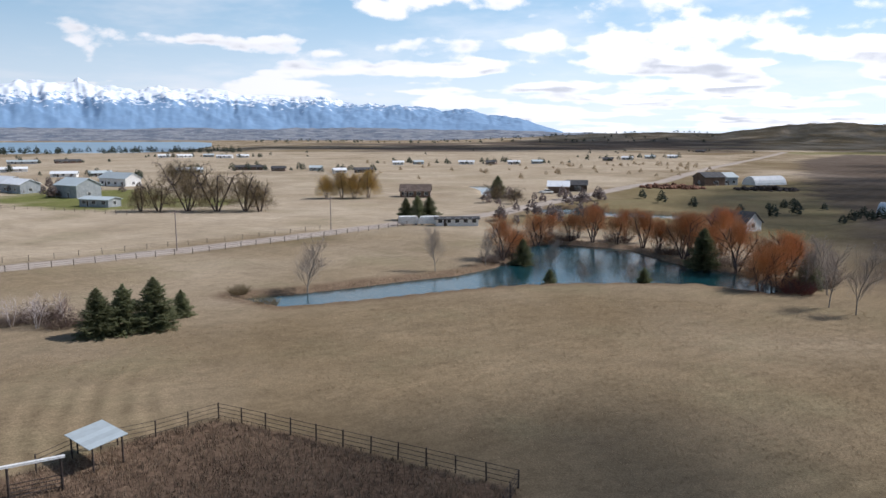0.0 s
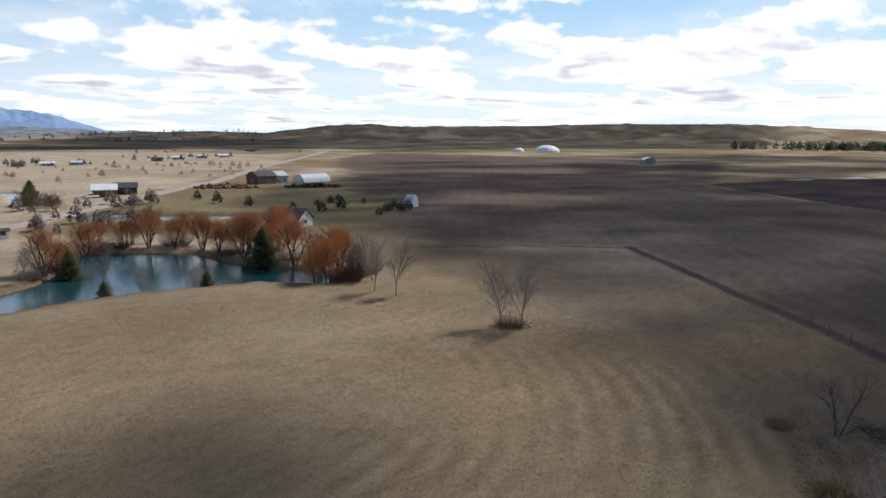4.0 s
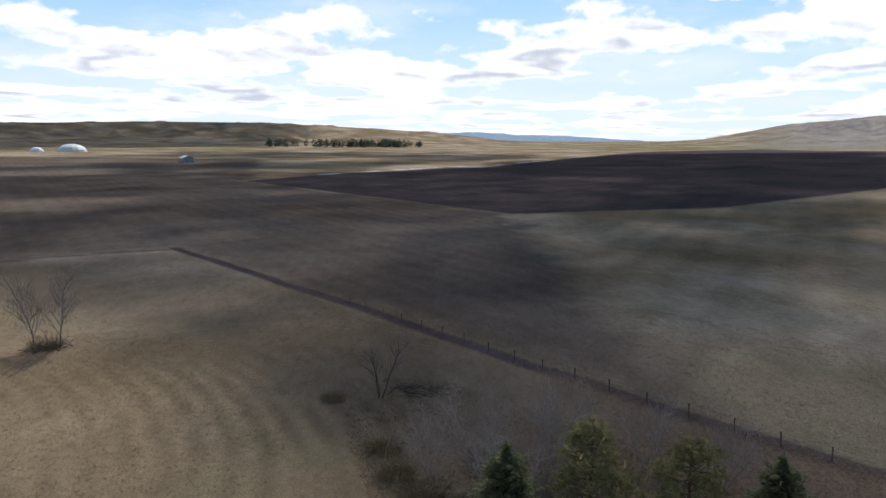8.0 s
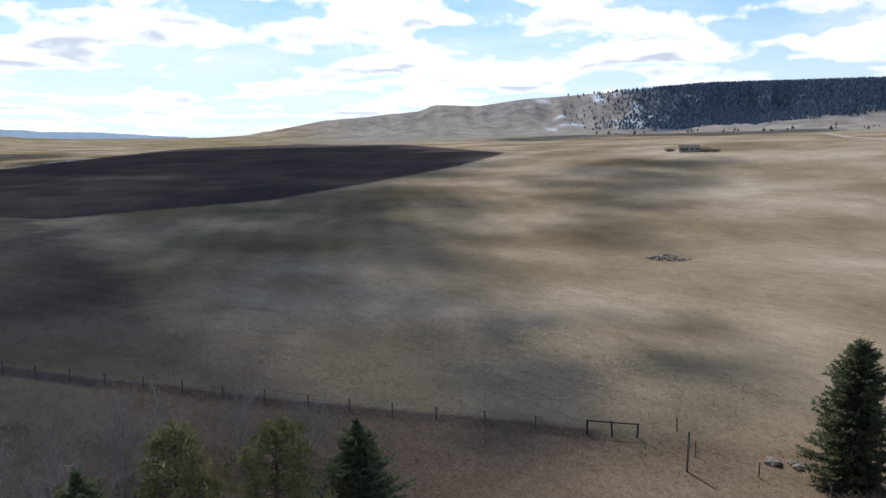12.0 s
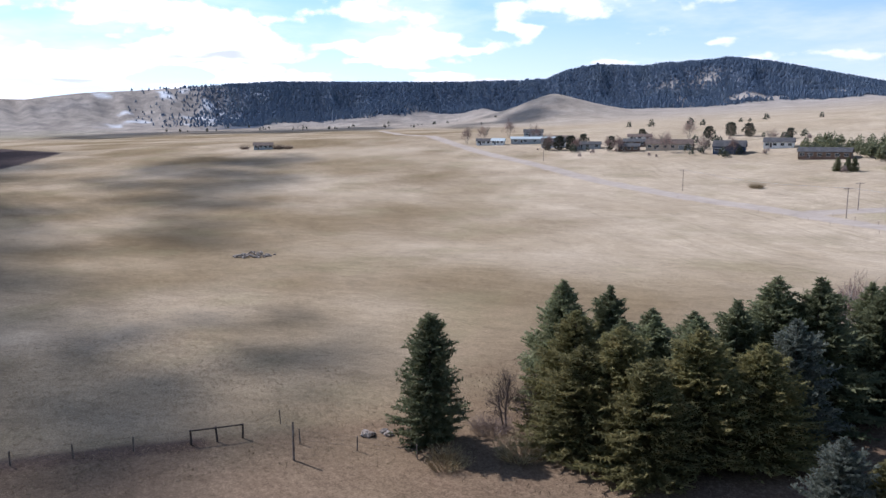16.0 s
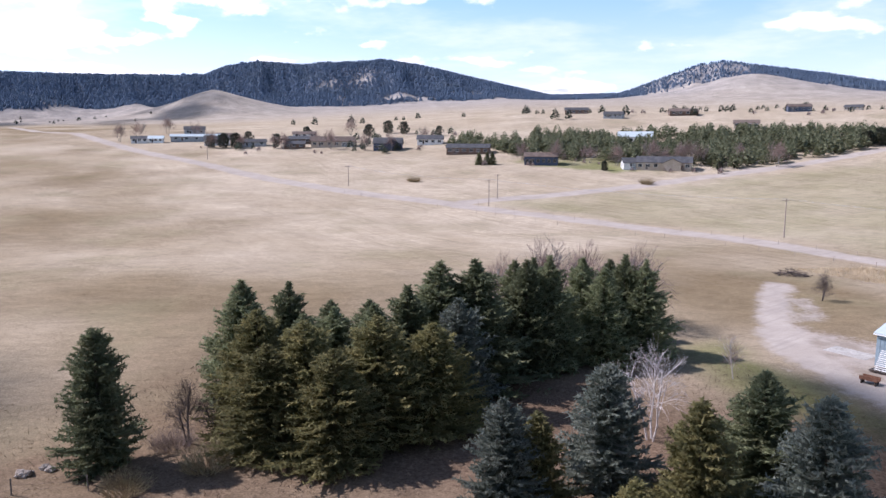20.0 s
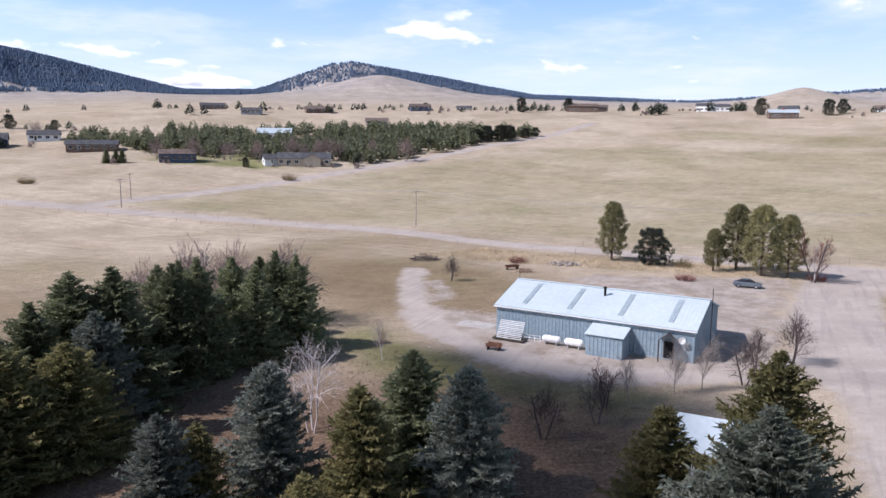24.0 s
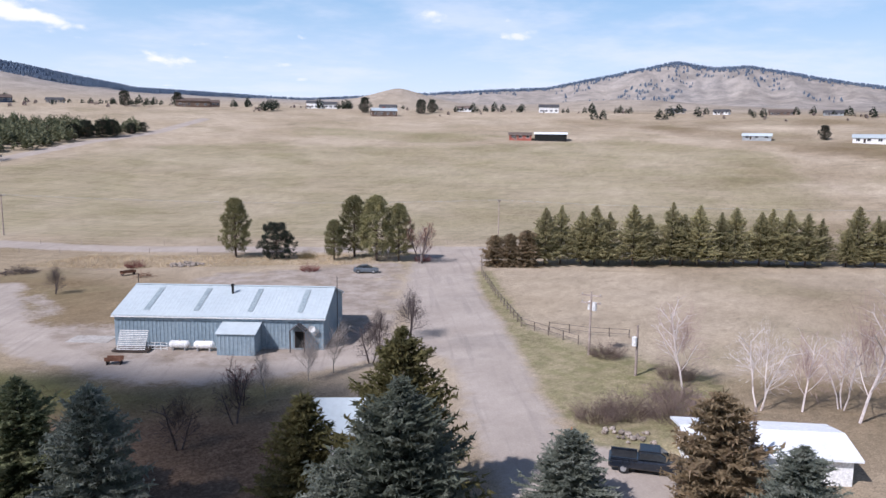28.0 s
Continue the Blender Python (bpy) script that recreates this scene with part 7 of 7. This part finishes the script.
def heap(name, label, x, y, n, w, h, mat, seed, stick=False, size=0.4):
    rnd = random.Random(seed)
    e = new(name)
    tagged(e, label, name.replace("_", " "))
    meshes = []
    for k in range(6):
        s = Shape()
        if stick:
            s.tube((-0.9, 0, 0), (0.9, 0, 0.1), 0.06, 0.03, 4)
        else:
            bm = bmesh.new()
            bmesh.ops.create_icosphere(bm, subdivisions=1, radius=1)
            for v in bm.verts:
                v.co *= rnd.uniform(0.7, 1.15)
            s.v, s.f = [v.co.copy() for v in bm.verts], [tuple(v.index for v in f.verts) for f in bm.faces]
            bm.free()
        meshes.append(s.mesh("stick" if stick else "stone", mat))
    for i in range(n):
        a, u = rnd.uniform(0, 6.28), rnd.random() ** 0.6
        ob = new("stick" if stick else "stone", meshes[i % 6])
        ob.parent = e
        k = rnd.uniform(0.5, 1.2) * (1 if stick else size)
        ob.matrix_basis = Matrix.LocRotScale((w * u * math.cos(a), 0.5 * w * u * math.sin(a), 0.1 + h * (1 - u) * rnd.random()), Euler((rnd.uniform(-0.4, 0.4), rnd.uniform(-0.5, 0.5), rnd.uniform(0, 6))), (k, k * 0.9, k * 0.7))
    e.matrix_basis = pose(x, y, height(x, y), 0, 0, math.degrees(math.atan2(x, -y)))
    return e


heap("rock_pile", "low heap of field stones and dry brush in the pasture", 146.5, -76.5, 90, 4.6, 1.2, M_STONE, 1)
heap("rock_pile", "pale heap of stones near the road", -33.5, -145, 90, 3.4, 0.9, M_STONE, 2)
heap("brush_pile", "heap of grey cut branches", -6.2, -151, 130, 3.0, 1.6, M_DARKBARK, 3, True)
heap("brush_pile", "dead branches fallen beside the tree", 67.5, 30.5, 60, 3.6, 0.6, M_DARKBARK, 4, True)
heap("brush_pile", "dead twigs below the twin trees", 63.0, 78.4, 50, 3.2, 0.5, M_DARKBARK, 5, True)
heap("rock_pile", "few stones lying by the lone spruce", 50.0, -36.8, 12, 1.4, 0.2, M_STONE, 6)
heap("rock_pile", "loose stones along the lawn edge", -45.8, -43.2, 22, 3.0, 0.2, M_STONE, 7, size=0.35)
heap("scrap_heap", "row of rusty scrap machinery and wrecks", 108, 352, 110, 15, 2.2, M_RUST, 8, size=1.5)
heap("scrap_heap", "heap of scrap vehicles beside the hoop barn", 146, 338, 100, 14, 2.4, M_DARKWOOD, 9, size=1.5)
heap("brush_pile", "rusty scrap and planks behind the barn", -24.5, -137.5, 30, 1.8, 0.7, M_RUST, 10, True)


# ---------------------------------------------------------------- clouds added above the view, set up-sun to shade parts of the plain


# outlines of the shade that they throw, spacing of the puffs, cover
NEAR_SHADE = [(48, -13), (66, -14), (104, -28), (108, -52), (78, -64), (60, -47), (53, -32)]
YARD_SHADE = [(-12, -34), (-24, -46), (-30, -57), (-34, -66), (-28, -75), (-18, -82), (-7, -90), (0, -90), (-5, -66), (-9, -52), (-10, -40)]
SHADES_LOW = [([(20, 0), (44, -28), (58, -34), (74, -34), (118, -36), (190, -56), (262, -70), (330, -64), (420, 30), (470, 250), (390, 380), (225, 440), (104, 335), (72, 215), (76, 150), (74, 112), (67, 84), (53, 60), (40, 37), (24, 18)], 13.0, 1.0),
              ([(-34, 44), (-22, 66), (10, 76), (28, 71), (36, 55), (38, 34), (18, 14), (-8, 20)], 9.0, 1.0),
              ([(170, -70), (330, -95), (420, -160), (380, -260), (300, -200), (225, -135), (160, -88)], 15.0, 0.72)]
SHADES_LOW.append(([(110, 60), (105, -18), (200, -30), (330, -42), (400, 30), (300, 70)], 13.0, 1.0))
SHADE_HOLE = [(150, 255), (196, 205), (236, 232), (200, 290)]
SHADES_SCUD = [(YARD_SHADE, 3.3, 1.0), (YARD_SHADE, 4.2, 1.0), (NEAR_SHADE, 4.4, 0.7)]
SHADES_HIGH = [([(1000, -250), (1600, -420), (1300, -1080), (800, -650)], 40.0, 0.7), ([(330, -70), (400, 30), (450, 250), (620, 240), (1000, 170), (1150, -120), (560, -150), (430, -105)], 26.0, 1.0), ([(-260, 1180), (280, 1120), (560, 930), (330, 1320), (120, 1650), (-300, 1560), (-600, 1400), (-480, 1180)], 46.0, 1.0),
               ([(250, 420), (470, 250), (900, 230), (1100, 420), (860, 760), (600, 700), (380, 620)], 34.0, 0.75), ([(560, 950), (900, 1050), (1300, 900), (1950, 1250), (1500, 2300), (300, 2700), (120, 1650), (330, 1320)], 60.0, 1.0),
               ([(760, -700), (1100, -1050), (1350, -1500), (1150, -1560), (900, -1180)], 48.0, 0.6)]


def cloud(label, outlines, seed, high=700.0, hole=None):
    """An unseen cloud of flattened puffs, placed to throw the outlined shade, ragged at its edges."""
    rnd = random.Random(seed)
    bm = bmesh.new()
    bmesh.ops.create_icosphere(bm, subdivisions=1, radius=1)
    base_v, base_f = [v.co.copy() for v in bm.verts], [tuple(v.index for v in q.verts) for q in bm.faces]
    bm.free()
    s = Shape()
    for poly, step, full in outlines:
        xs, ys = np.meshgrid(np.arange(min(p[0] for p in poly), max(p[0] for p in poly), step), np.arange(min(p[1] for p in poly), max(p[1] for p in poly), step))
        xs, ys = xs.ravel(), ys.ravel()
        dist = away(xs, ys, poly, True) * np.where(inside(xs, ys, poly), 1, -1)
        keep = sstep(-0.3 * step, 1.5 * step, dist) * full * (1.15 * sstep(0.25, 0.5, fbm(xs / step / 4, ys / step / 4, seed)) if full < 1 else 1.0)
        if hole:
            keep = keep * (1 - area(xs, ys, hole, step * 0.8))
        for gx, gy, k in zip(xs, ys, keep):
            if rnd.random() > k:
                continue
            gx, gy = gx + rnd.uniform(-0.4, 0.4) * step, gy + rnd.uniform(-0.4, 0.4) * step
            up = high + rnd.uniform(-0.05, 0.08) * high
            o = Vector((gx + SUN_X / SUN_Z * up, gy + SUN_Y / SUN_Z * up, up))
            r = step * rnd.uniform(0.7, 1.0) * (0.6 if full < 0.6 else 1.2 if high > 1000 else 1.0)
            n = len(s.v)
            s.v += [o + Vector((v.x * r, v.y * r, v.z * r * 0.55)) for v in base_v]
            s.f += [tuple(n + j for j in q) for q in base_f]
    return tagged(new("shade_cloud", s.mesh("shade_cloud", M_CLOUD, True)), label, "cloud", kind="stuff")


def cloud_material():
    """Thin vapour: part of the light goes straight through each puff."""
    m = bpy.data.materials.new("cloud_white")
    m.use_nodes = True
    t = Tree(m.node_tree)
    m.node_tree.nodes.remove(m.node_tree.nodes["Principled BSDF"])
    white = t.n("ShaderNodeBsdfDiffuse", ins={"Color": (0.9, 0.9, 0.9, 1)})
    clear = t.n("ShaderNodeBsdfTransparent")
    mix = t.n("ShaderNodeMixShader", ins={0: 0.7, 1: white.outputs[0], 2: clear.outputs[0]})
    t.link(mix.outputs[0], m.node_tree.nodes["Material Output"].inputs[0])
    return m


M_CLOUD = cloud_material()
cloud("unseen cloud puffs added to shade the plain", SHADES_LOW, 1, 700.0, SHADE_HOLE)
# set low only to sharpen the edge of the shade it throws
cloud("unseen low puffs added to shade the yard", SHADES_SCUD, 3, 300.0)
cloud("unseen cloud puffs added to shade the far ridge", SHADES_HIGH, 2, 1100.0)

s = Shape()
s.tube((0, 0, -0.05), (0, 0, 0.05), 0.24, 0.22, 10)
s.tube((0, 0, 0.05), (0, 0, 0.75), 0.16, 0.03, 10)
ob = new("traffic_cone", s.mesh("traffic_cone", M_ORANGEPL))
ob.matrix_basis = pose(-42.0, -45.8, height(-42.0, -45.8) + 0.03)
tagged(ob, "orange marker cone at the lawn corner", "cone")

# ---------------------------------------------------------------- woods, plantation, scattered trees


def scatter(name, label, category, points, mat, seed, hmin, hmax, slim=0.2, tiers=2, sides=5):
    """Many small conifers far off in one mesh."""
    rnd = random.Random(seed)
    s = Shape()
    pts = np.array(points)
    zs = land(pts[:, 0], pts[:, 1])
    for (x, y), z in zip(points, zs):
        h = rnd.uniform(hmin, hmax)
        r = h * slim * rnd.uniform(0.8, 1.25)
        a0 = rnd.random() * 6
        for t in range(tiers):
            z0, z1 = z + h * (0.05 + 0.42 * t / max(1, tiers - 1) * 0.95), z + h * (0.55 + 0.45 * (t + 1) / tiers - 0.0)
            rr = r * (1 - 0.42 * t / tiers)
            for i in range(sides):
                a, b = a0 + 6.283 * i / sides, a0 + 6.283 * (i + 1) / sides
                k = rnd.uniform(0.75, 1.2)
                s.tri(Vector((x + rr * k * math.cos(a), y + rr * k * math.sin(a), z0)), Vector((x + rr * math.cos(b), y + rr * math.sin(b), z0)), Vector((x, y, min(z1, z + h))))
    ob = new(name, s.mesh(name, mat))
    return tagged(ob, label, category, kind="stuff")


def woods():
    rnd = np.random.RandomState(4)
    n = 112000
    az, r = rnd.uniform(108, 250, n), rnd.uniform(1850, 2480, n)
    x, y = r * np.sin(np.radians(az)), r * np.cos(np.radians(az))
    d = fbm(x / 120, y / 120, 43)
    keep = sstep(109, 119, az) * sstep(187, 176, az) * sstep(1910, 1990, r + 260 * (d - 0.5) + 200 * sstep(122, 113, az)) * (1 - 0.75 * sstep(122, 112, az))
    keep *= 1 - 0.97 * np.exp(-((az - 140.2) / 3.6) ** 2) * (r < 1960)
    glade = sstep(0.57, 0.66, fbm(x / 75, y / 75, 47)) * sstep(146, 150, az) * sstep(167, 163, az) * sstep(2200, 2080, r) + sstep(0.6, 0.68, fbm(x / 90, y / 90, 48)) * sstep(118, 112, az)
    glade = glade + np.exp(-((az - 151) / 1.0) ** 2 - ((r - 2190) / 60) ** 2) + 0.8 * np.exp(-((az - 148.6) / 1.3) ** 2 - ((r - 2130) / 35) ** 2)
    keep *= 1 - 0.85 * np.clip(glade, 0, 1)
    keep *= np.where((az > 170.5) & (az < 178.8), 0.28, 1.0) * np.where((az > 172) & (az < 187) & (r < 2080), 0.04, 1.0)
    keep = np.maximum(keep, 0.75 * sstep(178.5, 179.5, az) * sstep(200, 196, az) * sstep(2110, 2150, r + 90 * (d - 0.5)))
    crest = 0.55 * sstep(2260, 2330, r) * (az > 186) + 0.10 * sstep(0.56, 0.66, fbm(x / 90, y / 90, 77)) * (az > 215) * (r > 1950)
    crest *= np.where((az > 198) & (az < 212), 0.5, 1.0)
    keep = np.maximum(keep, crest)
    ok = rnd.uniform(0, 1, n) < keep
    return list(zip(x[ok].tolist(), y[ok].tolist()))


scatter("forest", "dark conifer forest covering the distant ridges", "forest", woods(), L_WOOD_HAZE, 5, 5, 9.5, 0.34, 2, 4)


def block(a0, a1, r0, r1, n, seed, holes=0.0):
    rnd = np.random.RandomState(seed)
    az, r = rnd.uniform(a0, a1, n), rnd.uniform(r0, r1, n)
    x, y = r * np.sin(np.radians(az)), r * np.cos(np.radians(az))
    ok = fbm(x / 22, y / 22, seed) > holes
    return list(zip(x[ok].tolist(), y[ok].tolist()))


def clump_scatter(name, label, category, points, mat, seed, hmin, hmax, n=16, kind="stuff"):
    """Rounded young pines: each a burst of small blades."""
    rnd = random.Random(seed)
    s = Shape()
    pts = np.array(points)
    zs = land(pts[:, 0], pts[:, 1])
    for (x, y), z in zip(points, zs):
        h = rnd.uniform(hmin, hmax)
        for i in range(n):
            f = (i + rnd.random()) / n
            r = h * 0.36 * (1 - f) ** 0.6 + 0.15
            a = i * 2.4 + rnd.random()
            p = Vector((x + r * 0.6 * math.cos(a), y + r * 0.6 * math.sin(a), z + h * (0.12 + 0.75 * f)))
            d = Vector((math.cos(a), math.sin(a), rnd.uniform(0.1, 0.7))).normalized()
            w = Vector((-math.sin(a), math.cos(a), 0)) * (r * 0.55)
            e = p + d * r * rnd.uniform(0.7, 1.1)
            s.tri(p - w - Vector((0, 0, h * 0.1)), p + w - Vector((0, 0, h * 0.06)), e)
            s.tri(p - w * 0.8 + Vector((0, 0, h * 0.06)), e, p + Vector((0, 0, h * 0.2)))
    ob = new(name, s.mesh(name, mat))
    return tagged(ob, label, category, kind=kind)


PLANT_EDGE = [(r * math.sin(radians(a)), r * math.cos(radians(a))) for a, r in ((160, 372), (163, 353), (168, 346), (172, 336), (176, 326), (180, 334), (184, 357), (187, 377), (190, 403), (191.5, 424), (188, 442), (183, 452), (175, 440), (165, 432), (158, 420), (157, 392))]
PLANT = [p for p in block(156, 193, 320, 456, 2600, 3, 0.36) if inside(np.array([p[0]]), np.array([p[1]]), PLANT_EDGE)[0]]
PLANT = [(x, y) for x, y in PLANT if math.hypot(x - 38, y + 326) > 17 and math.hypot(x - 62, y + 402) > 14 and math.hypot(x - 91, y + 326) > 15 and x > -83 and math.hypot(x - 135, y + 350) > 15 and away(np.array([x]), np.array([y]), SIDE_ROAD)[0] > 6]
clump_scatter("pine_plantation", "thick plantation of young green pines", "plantation", PLANT, L_PLANT, 6, 3.0, 7.8)
spots = block(165, 245, 520, 640, 260, 8, 0.58) + block(170, 245, 560, 1100, 170, 19, 0.55) + block(132, 165, 560, 760, 34, 9, 0.52) + block(112, 136, 1450, 1800, 110, 29, 0.55)
clump_scatter("scattered_conifers", "scattered conifers round the hillside houses", "conifers", spots, L_FARTREE, 7, 3.5, 8.5, 18)
clump_scatter("scattered_conifers", "conifers among the far farm houses", "conifers", block(140, 160, 385, 470, 90, 10, 0.5), L_FARTREE, 8, 2.5, 6.0, 18)
L_GREY = leaf_material("grey_twigs", (0.16, 0.12, 0.11), (0.25, 0.20, 0.18), (0.30, 0.25, 0.23))
clump_scatter("bare_shrubs", "leafless grey shrubs and trees round the houses", "shrubs", block(138, 162, 380, 470, 50, 21, 0.5) + block(160, 178, 318, 350, 24, 22, 0.3) + block(165, 245, 520, 640, 130, 23, 0.5), L_GREY, 14, 1.2, 3.2, 22)
clump_scatter("bare_shrubs", "leafless brown shrubs beyond the pond", "shrubs", block(2, 12, 215, 300, 40, 24, 0.3) + block(-31, -22, 330, 420, 30, 25, 0.3), L_GREY, 15, 2.5, 6.0, 22)
clump_scatter("scattered_conifers", "dark pines on the brown rise", "conifers", block(54, 66, 1500, 1700, 90, 11, 0.45) + block(60, 64, 1560, 1640, 60, 13, 0.2), L_FARTREE, 9, 12.0, 20.0, 14)
clump_scatter("scattered_conifers", "trees round the lakeside farms", "trees", block(-31, 14, 600, 1100, 200, 12, 0.74) + block(10, 26, 800, 1100, 40, 14, 0.55), L_FARTREE, 10, 3.0, 6.0, 12)
farm_trees = random.Random(33)
clump_scatter("scattered_conifers", "dark trees standing round the far farms", "trees", [(x + farm_trees.gauss(0, 13), y + farm_trees.gauss(6, 9)) for x, y, w, k in FAR_FARMS for n in range(4)], L_FARTREE, 16, 2.5, 6.5, 16)
clump_scatter("scattered_conifers", "line of trees along the lake shore", "trees", block(-34, -15, 1000, 1110, 190, 15, 0.42) + block(-14, 20, 1900, 2700, 200, 16, 0.4), L_FARTREE, 11, 5.0, 11.0, 12)
clump_scatter("scattered_conifers", "young spruces on the slope beyond the pond", "conifers", [(95, 238), (103, 232), (112, 236), (110, 252), (118, 258), (123, 262), (128, 250), (126, 226), (121, 220), (132, 224), (128, 222), (88, 262), (82, 280), (130, 230), (80, 300), (86, 212), (115, 214)], L_FARTREE, 12, 2.6, 5.0, 26, "stuff")
clump_scatter("scattered_conifers", "bushes along the dry creek", "bushes", block(8, 20, 460, 640, 60, 17, 0.45) + block(-6, 8, 420, 640, 40, 18, 0.5), L_JUNIPER, 13, 2.0, 4.5, 14)


def tufts(name, label, poly, n, hmin, hmax, mat, seed):
    """Loose dry grass stems."""
    rnd = random.Random(seed)
    s = Shape()
    gen = np.random.RandomState(seed)
    px = gen.uniform(min(p[0] for p in poly), max(p[0] for p in poly), n * 3)
    py = gen.uniform(min(p[1] for p in poly), max(p[1] for p in poly), n * 3)
    ok = inside(px, py, poly)
    px, py = px[ok][:n], py[ok][:n]
    pts, zs = list(zip(px.tolist(), py.tolist())), land(px, py)
    for (x, y), z in zip(pts, zs):
        for k in range(3):
            h, a = rnd.uniform(hmin, hmax), rnd.uniform(0, 6.28)
            w = Vector((math.cos(a), math.sin(a), 0)) * 0.05
            o = Vector((x + rnd.gauss(0, 0.12), y + rnd.gauss(0, 0.12), z - 0.03))
            s.tri(o - w * 0.6, o + w * 0.6, o + Vector((rnd.gauss(0, 0.12), rnd.gauss(0, 0.12), h)))
    return tagged(new(name, s.mesh(name, mat)), label, "grass", kind="stuff")


M_STRAW = material("straw_stems", (0.26, 0.19, 0.11), (0.40, 0.30, 0.185), 0.15, 0.95, coords="Object")
M_GOLD = material("golden_straw", (0.48, 0.37, 0.235), (0.60, 0.48, 0.32), 0.15, 0.95, coords="Object")
M_DEAD = material("dead_stems", (0.15, 0.105, 0.072), (0.25, 0.18, 0.12), 0.15, 0.95, coords="Object")
tufts("rough_grass", "tall brown dead grass filling the paddock", PADDOCK, 9000, 0.25, 0.6, M_DEAD, 1)
tufts("rough_grass", "straw-coloured grass along the pond bank", grown(POND, 3.0), 5000, 0.2, 0.6, M_STRAW, 2)
tufts("rough_grass", "dead grass under the bare trees", [(45, 8), (40, 20), (52, 30), (68, 40), (72, 30), (66, 14), (60, 0), (50, -6)], 9000, 0.08, 0.26, M_STRAW, 3)
tufts("rough_grass", "short dry grass stems on the near pasture", [(-60, 75), (-25, 75), (-5, 66), (10, 52), (14, 42), (36, 28), (60, 40), (76, 60), (78, 100), (55, 110), (20, 118), (-20, 105), (-36, 95)], 22000, 0.06, 0.2, M_STRAW, 4)
tufts("rough_grass", "short dry grass stems beside the pasture fence", [(56, 0), (52, -24), (44, -34), (60, -48), (95, -40), (120, 20), (95, 40)], 14000, 0.06, 0.2, M_STRAW, 5)
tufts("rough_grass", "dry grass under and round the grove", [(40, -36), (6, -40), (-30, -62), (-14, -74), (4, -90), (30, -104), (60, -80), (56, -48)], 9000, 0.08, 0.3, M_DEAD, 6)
tufts("rough_grass", "tall straw grass along the road verge", [(-80, -136), (-45, -152), (-20, -166), (-6, -158), (-25, -146), (-42, -140), (-62, -131)], 7000, 0.25, 0.55, M_GOLD, 7)
